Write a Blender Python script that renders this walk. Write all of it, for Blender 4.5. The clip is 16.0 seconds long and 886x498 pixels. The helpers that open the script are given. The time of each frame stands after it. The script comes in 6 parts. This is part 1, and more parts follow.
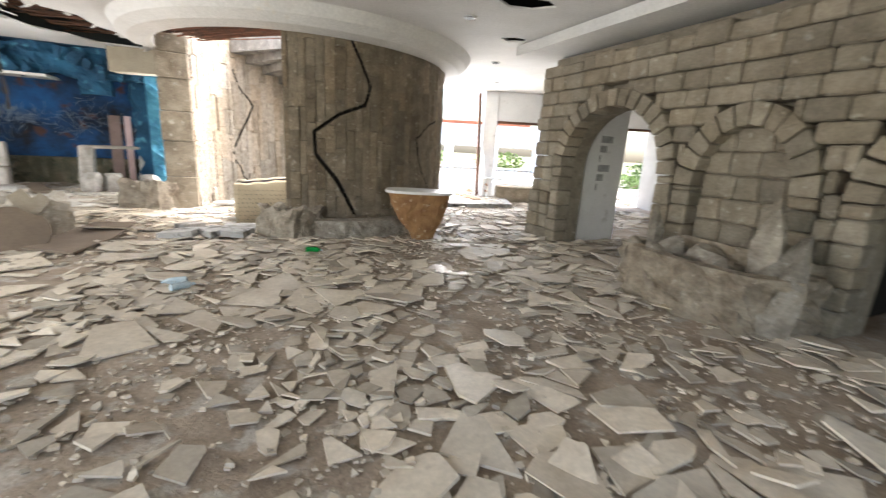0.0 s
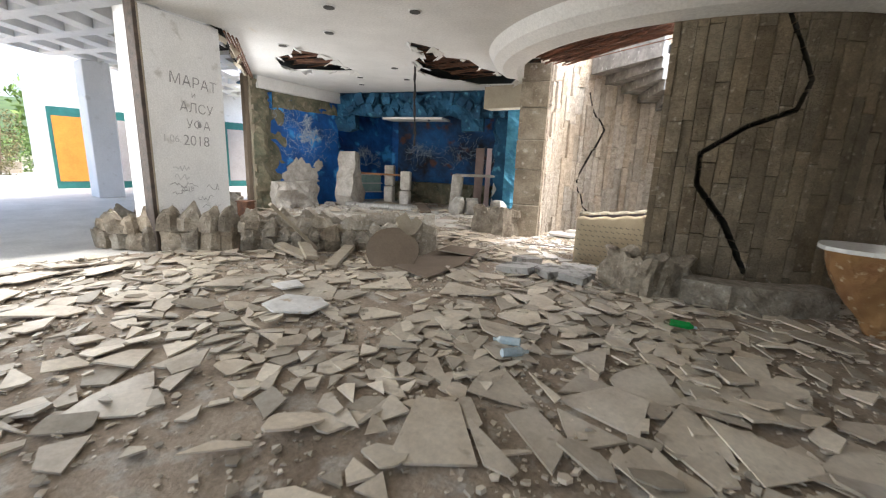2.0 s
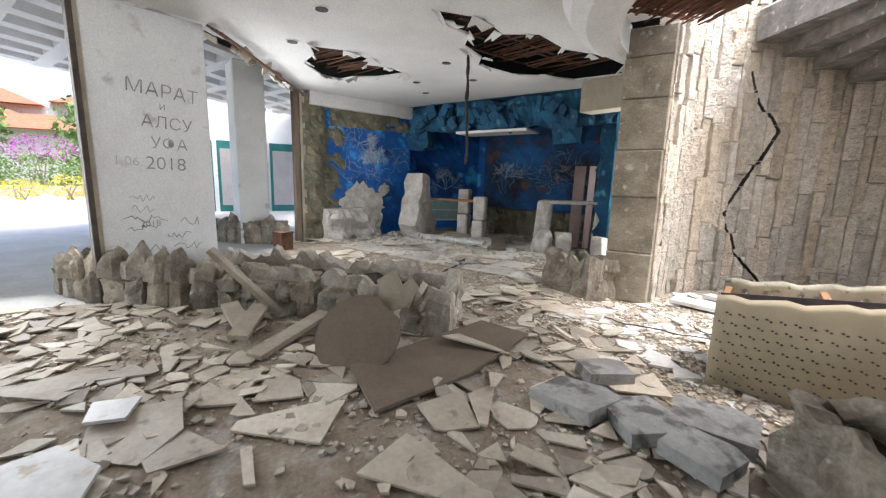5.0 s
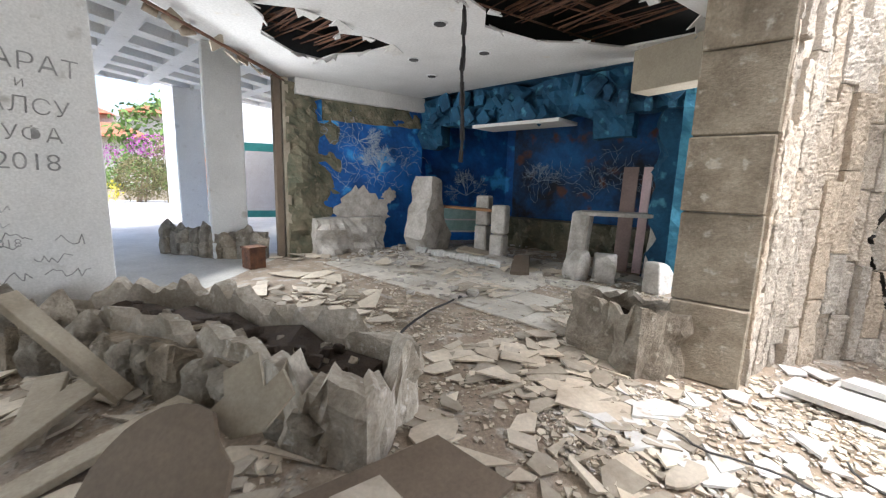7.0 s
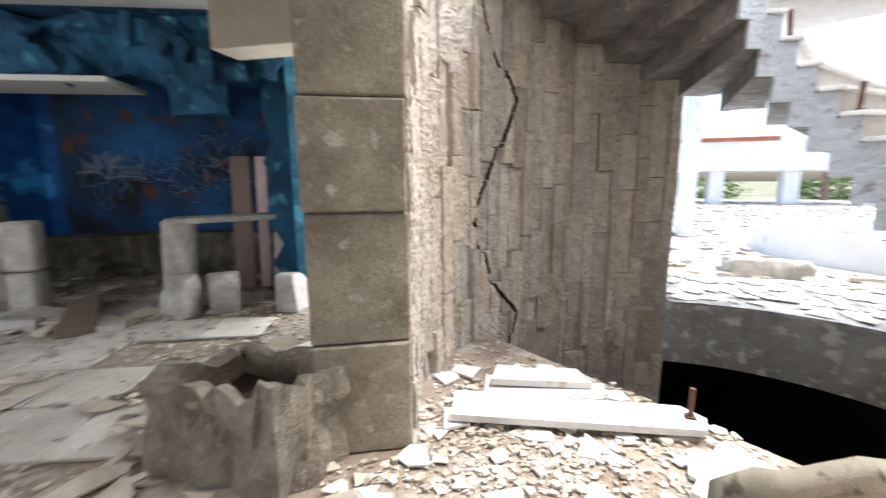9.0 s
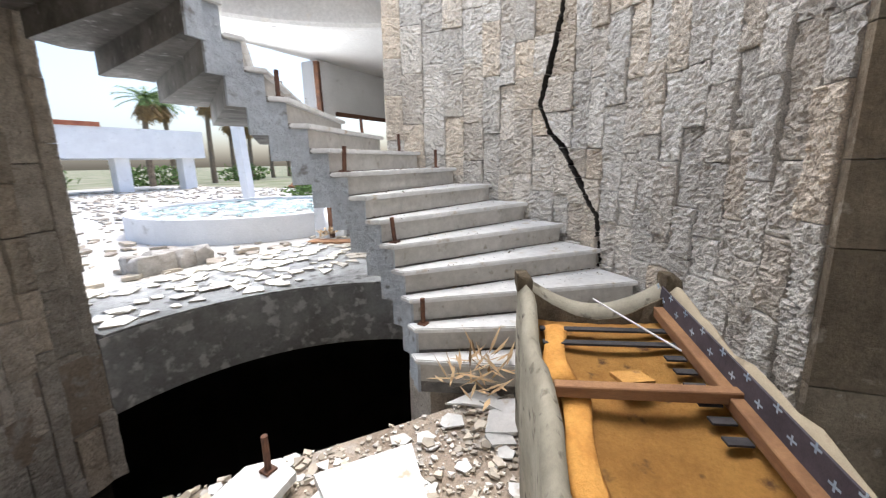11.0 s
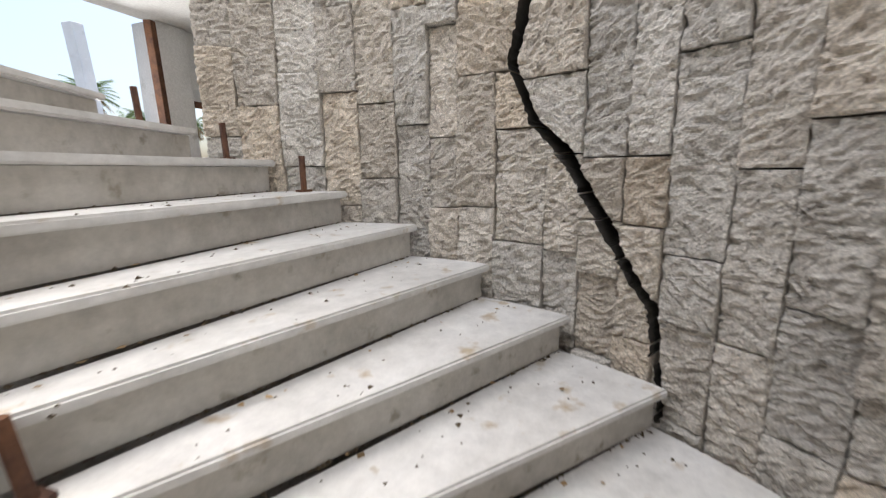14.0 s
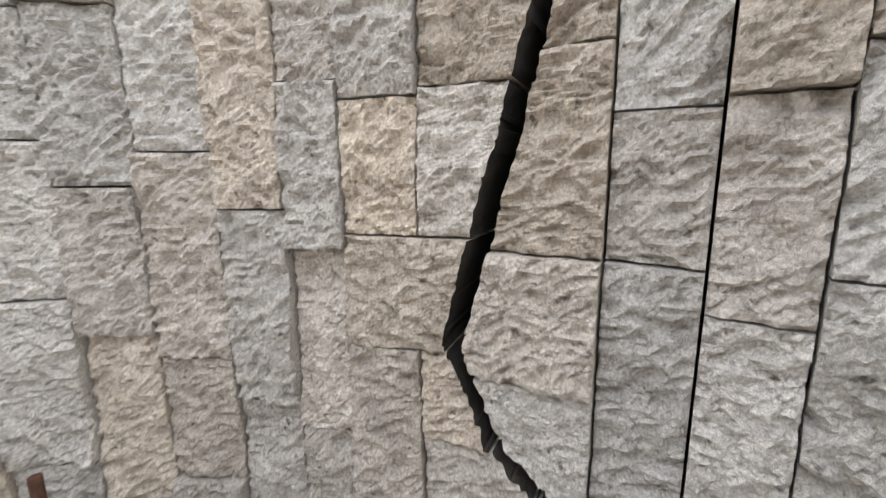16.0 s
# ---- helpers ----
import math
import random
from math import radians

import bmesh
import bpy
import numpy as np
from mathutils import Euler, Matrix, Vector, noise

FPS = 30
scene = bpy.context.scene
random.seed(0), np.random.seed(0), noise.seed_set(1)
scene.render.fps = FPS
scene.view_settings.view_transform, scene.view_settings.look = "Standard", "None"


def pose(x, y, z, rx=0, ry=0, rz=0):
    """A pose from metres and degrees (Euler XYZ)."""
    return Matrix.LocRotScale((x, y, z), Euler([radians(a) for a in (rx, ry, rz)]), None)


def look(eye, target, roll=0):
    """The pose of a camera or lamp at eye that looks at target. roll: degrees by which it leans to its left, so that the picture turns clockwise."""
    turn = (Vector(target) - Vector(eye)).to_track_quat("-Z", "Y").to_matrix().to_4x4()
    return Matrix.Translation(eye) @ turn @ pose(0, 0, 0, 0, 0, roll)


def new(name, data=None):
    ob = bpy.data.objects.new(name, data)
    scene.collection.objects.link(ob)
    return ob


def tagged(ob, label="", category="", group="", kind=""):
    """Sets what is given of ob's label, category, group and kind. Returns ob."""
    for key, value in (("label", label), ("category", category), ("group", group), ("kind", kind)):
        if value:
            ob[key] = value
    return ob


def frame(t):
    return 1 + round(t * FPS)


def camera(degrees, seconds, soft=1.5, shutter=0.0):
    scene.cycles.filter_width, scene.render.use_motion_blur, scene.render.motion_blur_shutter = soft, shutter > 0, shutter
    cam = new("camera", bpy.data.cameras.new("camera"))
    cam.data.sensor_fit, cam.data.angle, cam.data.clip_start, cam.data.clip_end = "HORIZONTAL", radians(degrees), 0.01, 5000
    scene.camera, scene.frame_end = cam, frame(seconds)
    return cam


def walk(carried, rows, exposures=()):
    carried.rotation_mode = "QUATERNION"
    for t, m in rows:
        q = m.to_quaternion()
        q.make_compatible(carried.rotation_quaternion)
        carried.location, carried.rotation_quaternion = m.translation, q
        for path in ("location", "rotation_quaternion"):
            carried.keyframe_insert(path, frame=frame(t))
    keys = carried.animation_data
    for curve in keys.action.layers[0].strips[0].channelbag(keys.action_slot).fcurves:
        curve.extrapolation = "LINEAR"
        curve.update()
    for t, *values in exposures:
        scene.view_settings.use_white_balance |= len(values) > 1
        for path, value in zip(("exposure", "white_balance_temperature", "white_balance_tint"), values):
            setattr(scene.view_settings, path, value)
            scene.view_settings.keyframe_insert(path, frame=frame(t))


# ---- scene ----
cam = camera(95.2, 16.0, 1.2, 0.28)
METRES, EYE, TILT, LEAN, TURN = 13.0, 1.5, 0.0, 0.0, 0.0
ROWS = [
    (0.0, 0.0, 0.0, 0.0, 0.79, -13.68, -3.26),
    (0.5, -0.0172, 0.0277, 0.0008, 16.25, -13.88, -3.12),
    (1.0, -0.0374, 0.0489, 0.0003, 29.8, -13.92, -3.01),
    (1.5, -0.0617, 0.0675, -0.0007, 38.93, -13.43, -2.76),
    (2.0, -0.0763, 0.097, -0.0019, 43.87, -12.25, -2.33),
    (2.5, -0.0887, 0.1299, -0.0016, 46.3, -11.14, -2.04),
    (3.0, -0.0995, 0.161, 0.0005, 48.32, -10.67, -1.82),
    (3.5, -0.106, 0.1937, -0.0005, 51.27, -10.41, -1.72),
    (4.0, -0.1212, 0.2268, -0.0011, 54.52, -10.22, -1.71),
    (4.5, -0.1426, 0.2619, 0.0025, 58.0, -10.08, -1.64),
    (7.0, -0.2679, 0.4106, 0.0047, 67.56, -9.53, -1.69),
    (7.5, -0.2918, 0.4338, 0.0052, 65.95, -9.27, -1.47),
    (8.0, -0.309, 0.4599, 0.0109, 58.16, -9.04, -1.06),
    (8.5, -0.3208, 0.4825, 0.0096, 42.93, -9.05, -0.42),
    (9.0, -0.341, 0.5099, 0.0028, 18.39, -9.44, 0.34),
    (9.5, -0.3582, 0.5324, 0.0015, -9.43, -10.25, 0.94),
    (10.0, -0.3688, 0.553, 0.0027, -32.28, -10.95, 1.18),
    (12.5, -0.325, 0.6344, 0.0008, -74.33, -12.13, 1.03),
    (13.0, -0.2893, 0.6401, 0.0014, -74.55, -11.95, 0.99),
    (13.5, -0.2498, 0.6471, 0.0027, -72.55, -11.56, 0.93),
    (14.0, -0.2084, 0.652, 0.0054, -69.87, -11.06, 0.8),
    (14.5, -0.1771, 0.6603, 0.0249, -66.88, -10.59, 0.58),
    (15.0, -0.1585, 0.6664, 0.0438, -67.45, -10.33, 0.46),
    (15.5, -0.1444, 0.6717, 0.0614, -77.92, -10.37, 0.44),
    (16.0, -0.1349, 0.6754, 0.0718, -85.42, -10.29, 0.37),
]
EXPO = [(0.0, 2.7, 6400, 10), (1.5, 2.17, 6400, 10), (3.0, 1.93, 6250, 10), (4.5, 1.9, 6100, 10), (7.0, 1.9, 6050, 10), (9.0, 1.72, 6050, 10), (10.0, 1.3, 6000, 10), (12.5, 1.02, 6100, 10), (14.0, 0.85, 6400, 10), (15.0, 0.76, 6850, 10), (16.0, 0.92, 6250, 10)]
walk(cam, [(t, pose(0, 0, EYE, TILT, LEAN, TURN) @ pose(METRES * x, METRES * y, METRES * z, 90 + pitch, roll, yaw)) for t, x, y, z, yaw, pitch, roll in ROWS], EXPO)

# exposure and light
sky = bpy.data.worlds.new("sky")
scene.world = sky
sky.use_nodes = True
wn = sky.node_tree.nodes
sky_tex = wn.new("ShaderNodeTexSky")
sky_tex.sky_type = 'NISHITA'
sky_tex.sun_disc = False
sky_tex.sun_elevation = radians(69)
sky_tex.sun_rotation = radians(68)
sky_tex.dust_density = 4.0
sky.node_tree.links.new(sky_tex.outputs[0], wn["Background"].inputs[0])
wn["Background"].inputs[1].default_value = 0.15
sun = new("sun", bpy.data.lights.new("sun", 'SUN'))
sun.data.energy, sun.data.angle, sun.data.color = 1.4, radians(30), (1.0, 0.95, 0.88)
sun.matrix_world = look((10, 13, 28), (0, 9, 0))


def opening_light(name, eye, target, w, h, power, color=(1.0, 0.985, 0.955)):
    """Sky light that enters by a bare window opening."""
    la = bpy.data.lights.new(name, 'AREA')
    la.shape, la.size, la.size_y, la.energy, la.color = 'RECTANGLE', w, h, power, color
    ob = new(name, la)
    ob.matrix_world = look(eye, target)
    return ob


opening_light("daylight_west", (-8.6, 0.0, 1.9), (0, 0.3, 1.2), 5.0, 2.8, 70)
opening_light("daylight_window", (-10.3, 4.35, 1.9), (-7.5, 9.0, 1.2), 3.0, 2.6, 32)
opening_light("daylight_north", (-1.0, 13.9, 1.8), (-2.5, 5.0, 1.0), 4.2, 2.6, 110)
opening_light("daylight_south", (-1.0, -3.4, 1.6), (-1.0, 5.0, 1.0), 11.0, 2.2, 14)
opening_light("daylight_side", (-6.6, 12.5, 1.6), (-9.8, 9.2, 0.3), 1.6, 2.2, 75)
opening_light("daylight_stairwell", (-3.1, 9.485, 5.3), (-3.1, 9.485, 0), 4.2, 4.2, 88)


# ---- materials ----
def mat(name, c1, c2=None, rough=0.8, scale=3.0, fine=40.0, bump=0.2, metal=0.0, spots=None, spot_amount=0.5, rnd=0.0, stretch=(1, 1, 1), distance=0.02, island=0.0, spec=0.3, grain=0.13, tan=0.0):
    """Two-scale stained surface: c1/c2 mixed by broad noise, fine grain in bump, optional stains and per-piece variation."""
    m = bpy.data.materials.new(name)
    m.use_nodes = True
    n, l = m.node_tree.nodes, m.node_tree.links
    b = n["Principled BSDF"]
    b.inputs["Roughness"].default_value = rough
    b.inputs["Metallic"].default_value = metal
    b.inputs["Specular IOR Level"].default_value = spec
    c2 = c2 or tuple(v * 0.75 for v in c1)
    tc = n.new("ShaderNodeTexCoord")
    mp = n.new("ShaderNodeMapping")
    mp.inputs["Scale"].default_value = stretch
    geo = n.new("ShaderNodeNewGeometry")
    l.new(geo.outputs["Position"], mp.inputs[0])
    big = n.new("ShaderNodeTexNoise")
    big.inputs["Scale"].default_value, big.inputs["Detail"].default_value, big.inputs["Roughness"].default_value = scale, 6, 0.65
    l.new(mp.outputs[0], big.inputs["Vector"])
    ramp = n.new("ShaderNodeMapRange")
    ramp.inputs[1].default_value, ramp.inputs[2].default_value = 0.35, 0.65
    l.new(big.outputs[0], ramp.inputs[0])
    mix = n.new("ShaderNodeMix")
    mix.data_type = 'RGBA'
    mix.inputs[6].default_value, mix.inputs[7].default_value = (*c1, 1), (*c2, 1)
    l.new(ramp.outputs[0], mix.inputs[0])
    col = mix.outputs[2]
    small = n.new("ShaderNodeTexNoise")
    small.inputs["Scale"].default_value, small.inputs["Detail"].default_value, small.inputs["Roughness"].default_value = fine, 5, 0.7
    l.new(mp.outputs[0], small.inputs["Vector"])
    if spots:
        sp = n.new("ShaderNodeTexNoise")
        sp.inputs["Scale"].default_value, sp.inputs["Detail"].default_value = scale * 2.7, 8
        l.new(mp.outputs[0], sp.inputs["Vector"])
        r2 = n.new("ShaderNodeMapRange")
        r2.inputs[1].default_value, r2.inputs[2].default_value = 0.68 - 0.25 * spot_amount, 0.78 - 0.25 * spot_amount
        l.new(sp.outputs[0], r2.inputs[0])
        mx = n.new("ShaderNodeMix")
        mx.data_type = 'RGBA'
        mx.inputs[7].default_value = (*spots, 1)
        l.new(r2.outputs[0], mx.inputs[0])
        l.new(col, mx.inputs[6])
        col = mx.outputs[2]
    if tan:
        # some pieces warmer than their neighbours
        oi = n.new("ShaderNodeObjectInfo")
        fr = n.new("ShaderNodeMath")
        fr.operation = 'MULTIPLY'
        fr.inputs[1].default_value = 17.31
        fc = n.new("ShaderNodeMath")
        fc.operation = 'FRACT'
        pw = n.new("ShaderNodeMath")
        pw.operation = 'POWER'
        pw.inputs[1].default_value = 2.2
        sc = n.new("ShaderNodeMath")
        sc.operation = 'MULTIPLY'
        sc.inputs[1].default_value = tan
        for a, c in ((oi, fr), (fr, fc), (fc, pw), (pw, sc)):
            l.new(a.outputs["Random" if a == oi else 0], c.inputs[0])
        wm = n.new("ShaderNodeMix")
        wm.data_type, wm.blend_type = 'RGBA', 'MULTIPLY'
        wm.inputs[7].default_value = (1.0, 0.82, 0.60, 1)
        l.new(sc.outputs[0], wm.inputs[0])
        l.new(col, wm.inputs[6])
        col = wm.outputs[2]
    hs = n.new("ShaderNodeHueSaturation")
    l.new(col, hs.inputs["Color"])
    gr = n.new("ShaderNodeMapRange")
    gr.inputs[1].default_value, gr.inputs[2].default_value, gr.inputs[3].default_value, gr.inputs[4].default_value = 0.3, 0.7, 1 - grain, 1 + grain
    l.new(small.outputs[0], gr.inputs[0])
    val = gr.outputs[0]
    for source, amount in ((n.new("ShaderNodeObjectInfo").outputs["Random"], rnd), (geo.outputs["Random Per Island"], island)):
        if amount:
            rr = n.new("ShaderNodeMapRange")
            rr.inputs[3].default_value, rr.inputs[4].default_value = 1 - amount, 1 + amount
            l.new(source, rr.inputs[0])
            mu = n.new("ShaderNodeMath")
            mu.operation = 'MULTIPLY'
            l.new(val, mu.inputs[0])
            l.new(rr.outputs[0], mu.inputs[1])
            val = mu.outputs[0]
    l.new(val, hs.inputs["Value"])
    l.new(hs.outputs[0], b.inputs["Base Color"])
    if bump:
        bp = n.new("ShaderNodeBump")
        bp.inputs["Strength"].default_value, bp.inputs["Distance"].default_value = bump, distance
        ad = n.new("ShaderNodeMath")
        ad.operation = 'ADD'
        l.new(small.outputs[0], ad.inputs[0])
        l.new(big.outputs[0], ad.inputs[1])
        l.new(ad.outputs[0], bp.inputs["Height"])
        l.new(bp.outputs[0], b.inputs["Normal"])
    return m


M_DUST = mat("dusty_floor", (0.43, 0.355, 0.28), (0.25, 0.195, 0.145), 0.85, 1.7, 34, 0.7, spots=(0.44, 0.40, 0.35), spot_amount=0.6, grain=0.25)
M_CHIP = mat("broken_marble", (0.60, 0.54, 0.445), (0.45, 0.385, 0.30), 0.42, 2.2, 25, 0.12, rnd=0.22, spots=(0.30, 0.25, 0.19), spot_amount=0.25, spec=0.5)
M_CHIPS = mat("marble_crumbs", (0.58, 0.52, 0.43), (0.40, 0.34, 0.265), 0.6, 2.2, 25, 0.15, island=0.35)
M_MARBLE = mat("white_marble", (0.69, 0.68, 0.66), (0.58, 0.565, 0.54), 0.42, 3.2, 14, 0.08, spots=(0.44, 0.36, 0.26), spot_amount=0.25, spec=0.45)
M_CEIL = mat("white_gypsum", (0.68, 0.67, 0.655), (0.60, 0.59, 0.575), 0.9, 1.2, 30, 0.04, spots=(0.62, 0.58, 0.52), spot_amount=0.1)
M_WHITE = mat("white_plaster", (0.80, 0.80, 0.80), (0.72, 0.72, 0.72), 0.9, 1.5, 50, 0.08, spots=(0.55, 0.54, 0.52), spot_amount=0.15)
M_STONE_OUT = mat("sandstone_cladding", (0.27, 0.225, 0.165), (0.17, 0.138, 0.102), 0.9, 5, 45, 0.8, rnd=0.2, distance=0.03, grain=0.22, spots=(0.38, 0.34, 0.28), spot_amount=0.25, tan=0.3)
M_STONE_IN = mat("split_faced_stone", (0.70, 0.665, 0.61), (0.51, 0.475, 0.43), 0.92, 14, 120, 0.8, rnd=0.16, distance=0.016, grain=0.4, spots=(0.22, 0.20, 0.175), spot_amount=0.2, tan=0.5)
M_STONE_L = mat("weathered_stone", (0.54, 0.49, 0.42), (0.37, 0.325, 0.27), 0.92, 9, 70, 0.8, rnd=0.2, distance=0.015, grain=0.3, spots=(0.28, 0.24, 0.19), spot_amount=0.25, tan=0.45)
M_BLOCK = mat("yellow_stone_block", (0.375, 0.325, 0.255), (0.245, 0.21, 0.16), 0.92, 4, 38, 0.9, rnd=0.22, distance=0.035, grain=0.22, spots=(0.45, 0.41, 0.34), spot_amount=0.25, tan=0.25)
M_PILLAR = mat("grey_brown_block", (0.37, 0.32, 0.25), (0.21, 0.175, 0.132), 0.92, 3.5, 40, 0.8, rnd=0.12, spots=(0.46, 0.42, 0.36), spot_amount=0.3, grain=0.2)
M_CONC = mat("grey_concrete", (0.46, 0.45, 0.43), (0.27, 0.26, 0.245), 0.92, 2.2, 30, 0.7, spots=(0.16, 0.15, 0.14), spot_amount=0.55, distance=0.03)
# near-black colour standing in for the darkness of unlit spaces
M_DARK = mat("unlit_void_shade", (0.02, 0.018, 0.016), (0.012, 0.011, 0.01), 0.95, 2, 20, 0.2)
M_ROCK = mat("cement_rockwork", (0.42, 0.38, 0.32), (0.21, 0.18, 0.145), 0.92, 5, 32, 0.9, distance=0.035, grain=0.2, rnd=0.22, spots=(0.50, 0.46, 0.40), spot_amount=0.25, tan=0.4)
M_CRUST = mat("pale_cement_crust", (0.52, 0.475, 0.41), (0.31, 0.27, 0.215), 0.92, 4, 30, 0.7, distance=0.02, grain=0.22, spots=(0.62, 0.59, 0.54), spot_amount=0.3)
M_RISER = mat("stained_marble_riser", (0.52, 0.495, 0.455), (0.41, 0.385, 0.345), 0.5, 4, 18, 0.1, spots=(0.30, 0.27, 0.22), spot_amount=0.25, rnd=0.06)
M_UNDER = mat("dark_speckled_concrete", (0.27, 0.255, 0.235), (0.13, 0.12, 0.11), 0.92, 4, 30, 0.7, spots=(0.40, 0.38, 0.36), spot_amount=0.25, distance=0.03)
# dark joint mortar, also the colour that paints shade into the cracks
M_MORTAR_SHADE = mat("mortar_and_crack_shade", (0.07, 0.062, 0.052), (0.04, 0.035, 0.03), 0.95, 5, 30, 0.4)
M_BLUE = mat("blue_painted_rock", (0.03, 0.13, 0.24), (0.015, 0.05, 0.10), 0.75, 1.5, 14, 0.8, spots=(0.10, 0.30, 0.42), spot_amount=0.3, distance=0.04)
M_RUST = mat("rusty_steel", (0.16, 0.075, 0.04), (0.07, 0.035, 0.025), 0.8, 8, 60, 0.4)
M_DARKSTEEL = mat("dark_painted_steel", (0.055, 0.045, 0.04), (0.10, 0.075, 0.06), 0.7, 9, 60, 0.3)
M_WALL = mat("interior_plaster", (0.62, 0.59, 0.54), (0.52, 0.49, 0.44), 0.9, 1.4, 40, 0.1)
M_GROUND = mat("dry_ground", (0.30, 0.27, 0.20), (0.12, 0.15, 0.06), 0.95, 0.3, 8, 0.4)
M_PAVE = mat("pale_paving", (0.62, 0.60, 0.56), (0.52, 0.50, 0.46), 0.85, 1.5, 30, 0.2)


# ---- mesh helpers ----
def link_mesh(name, bm, material, parent=None, label="", smooth=False):
    me = bpy.data.meshes.new(name)
    bm.normal_update()
    bm.to_mesh(me)
    bm.free()
    for mm in (material if isinstance(material, (list, tuple)) else [material]):
        me.materials.append(mm)
    if smooth:
        for p in me.polygons:
            p.use_smooth = True
    ob = new(name, me)
    if parent is not None:
        ob.parent = parent
    if label:
        ob["label"] = label
    return ob


def part(name, bm, material, parent, label="", smooth=False):
    return link_mesh(name, bm, material, parent, label, smooth)


def thing(name, label, category, group="", kind="", at=(0, 0, 0)):
    e = new(name)
    e.location = at
    e.empty_display_size = 0.1
    return tagged(e, label, category, group, kind)


def add_box(bm, lo, hi, m=None, bevel=0.0):
    r = bmesh.ops.create_cube(bm, size=1)
    vs = r["verts"]
    for v in vs:
        v.co = Vector([lo[i] + (v.co[i] + 0.5) * (hi[i] - lo[i]) for i in range(3)])
    if bevel:
        es = list({e for v in vs for e in v.link_edges})
        r = bmesh.ops.bevel(bm, geom=es, offset=bevel, segments=1, affect='EDGES')
        vs = list({v for f in r["faces"] for v in f.verts} | {v for v in vs if v.is_valid})
    if m is not None:
        bmesh.ops.transform(bm, matrix=m, verts=vs)
    return vs


def box(lo, hi, m=None, bevel=0.0):
    bm = bmesh.new()
    add_box(bm, lo, hi, m, bevel)
    return bm


def add_prism(bm, loops, z0, z1):
    """Solid between z0 and z1 whose plan is the first loop less the others."""
    ev = []
    for loop in loops:
        vs = [bm.verts.new((x, y, z0)) for x, y in loop]
        for a, b in zip(vs, vs[1:] + vs[:1]):
            ev.append(bm.edges.new((a, b)))
    r = bmesh.ops.triangle_fill(bm, use_beauty=True, use_dissolve=False, edges=ev)
    fs = [g for g in r["geom"] if isinstance(g, bmesh.types.BMFace)]
    ex = bmesh.ops.extrude_face_region(bm, geom=fs)
    vs = [g for g in ex["geom"] if isinstance(g, bmesh.types.BMVert)]
    bmesh.ops.translate(bm, verts=vs, vec=(0, 0, z1 - z0))
    bmesh.ops.recalc_face_normals(bm, faces=bm.faces[:])


def prism(loops, z0, z1):
    bm = bmesh.new()
    add_prism(bm, loops, z0, z1)
    return bm


def arc(cx, cy, r, a0, a1, n):
    return [(cx + r * math.cos(radians(a0 + (a1 - a0) * i / n)), cy + r * math.sin(radians(a0 + (a1 - a0) * i / n))) for i in range(n + 1)]


def ring_sector(r0, r1, a0, a1, n, cx=0, cy=0):
    return arc(cx, cy, r1, a0, a1, n) + arc(cx, cy, r0, a1, a0, n)


def add_tube(bm, p, q, r, n=6, r2=None):
    p, q = Vector(p), Vector(q)
    d = q - p
    if d.length < 1e-5:
        return
    m = Matrix.Translation((p + q) / 2) @ d.to_track_quat("Z", "Y").to_matrix().to_4x4()
    bmesh.ops.create_cone(bm, cap_ends=True, segments=n, radius1=r, radius2=r if r2 is None else r2, depth=d.length, matrix=m)


# ---- plan ----
CX, CY, RI, RO = -3.10, 9.485, 2.39, 2.90      # stair drum: centre, inner and outer radius
CEIL = 3.4
AO, AD = Vector((1.5, 8.1, 0)), Vector((0.42, -0.907, 0)).normalized()   # arched wall: corner and its run
AM = Matrix(((AD.x, -AD.y, 0, AO.x), (AD.y, AD.x, 0, AO.y), (0, 0, 1, 0), (0, 0, 0, 1)))


def pol(r, a, z=0.0):
    return Vector((CX + r * math.cos(radians(a)), CY + r * math.sin(radians(a)), z))

# ---- more materials ----
M_SOIL = mat("dark_soil", (0.07, 0.05, 0.038), (0.035, 0.026, 0.02), 0.95, 6, 40, 0.8)
M_TILE = mat("grey_floor_tile", (0.64, 0.60, 0.53), (0.46, 0.415, 0.35), 0.5, 2, 25, 0.1, rnd=0.14, spots=(0.22, 0.18, 0.14), spot_amount=0.35)
M_MURAL = mat("blue_mural_paint", (0.02, 0.17, 0.60), (0.012, 0.05, 0.16), 0.7, 0.8, 12, 0.15, spots=(0.06, 0.34, 0.75), spot_amount=0.5)
M_BLUEL = mat("light_blue_rock", (0.10, 0.36, 0.52), (0.05, 0.2, 0.34), 0.75, 2.5, 14, 0.8, distance=0.04)
M_GRROCK = mat("mossy_rockwork", (0.23, 0.20, 0.14), (0.10, 0.11, 0.075), 0.9, 2.5, 18, 0.9, spots=(0.27, 0.235, 0.17), spot_amount=0.45, distance=0.04)
M_PALEROCK = mat("pale_cement_rock", (0.58, 0.55, 0.51), (0.36, 0.33, 0.29), 0.9, 5, 30, 0.6, distance=0.03)
M_REED = mat("rusty_reed_lath", (0.20, 0.085, 0.05), (0.09, 0.05, 0.035), 0.9, 6, 60, 0.4, island=0.4)
M_FABRIC = mat("faded_print_fabric", (0.44, 0.37, 0.26), (0.37, 0.31, 0.22), 0.95, 2, 300, 0.25, spots=(0.14, 0.10, 0.07), spot_amount=0.2)
M_GREYFAB = mat("mildewed_print_fabric", (0.33, 0.30, 0.235), (0.21, 0.19, 0.145), 0.95, 5, 160, 0.3, spots=(0.10, 0.085, 0.065), spot_amount=0.42)
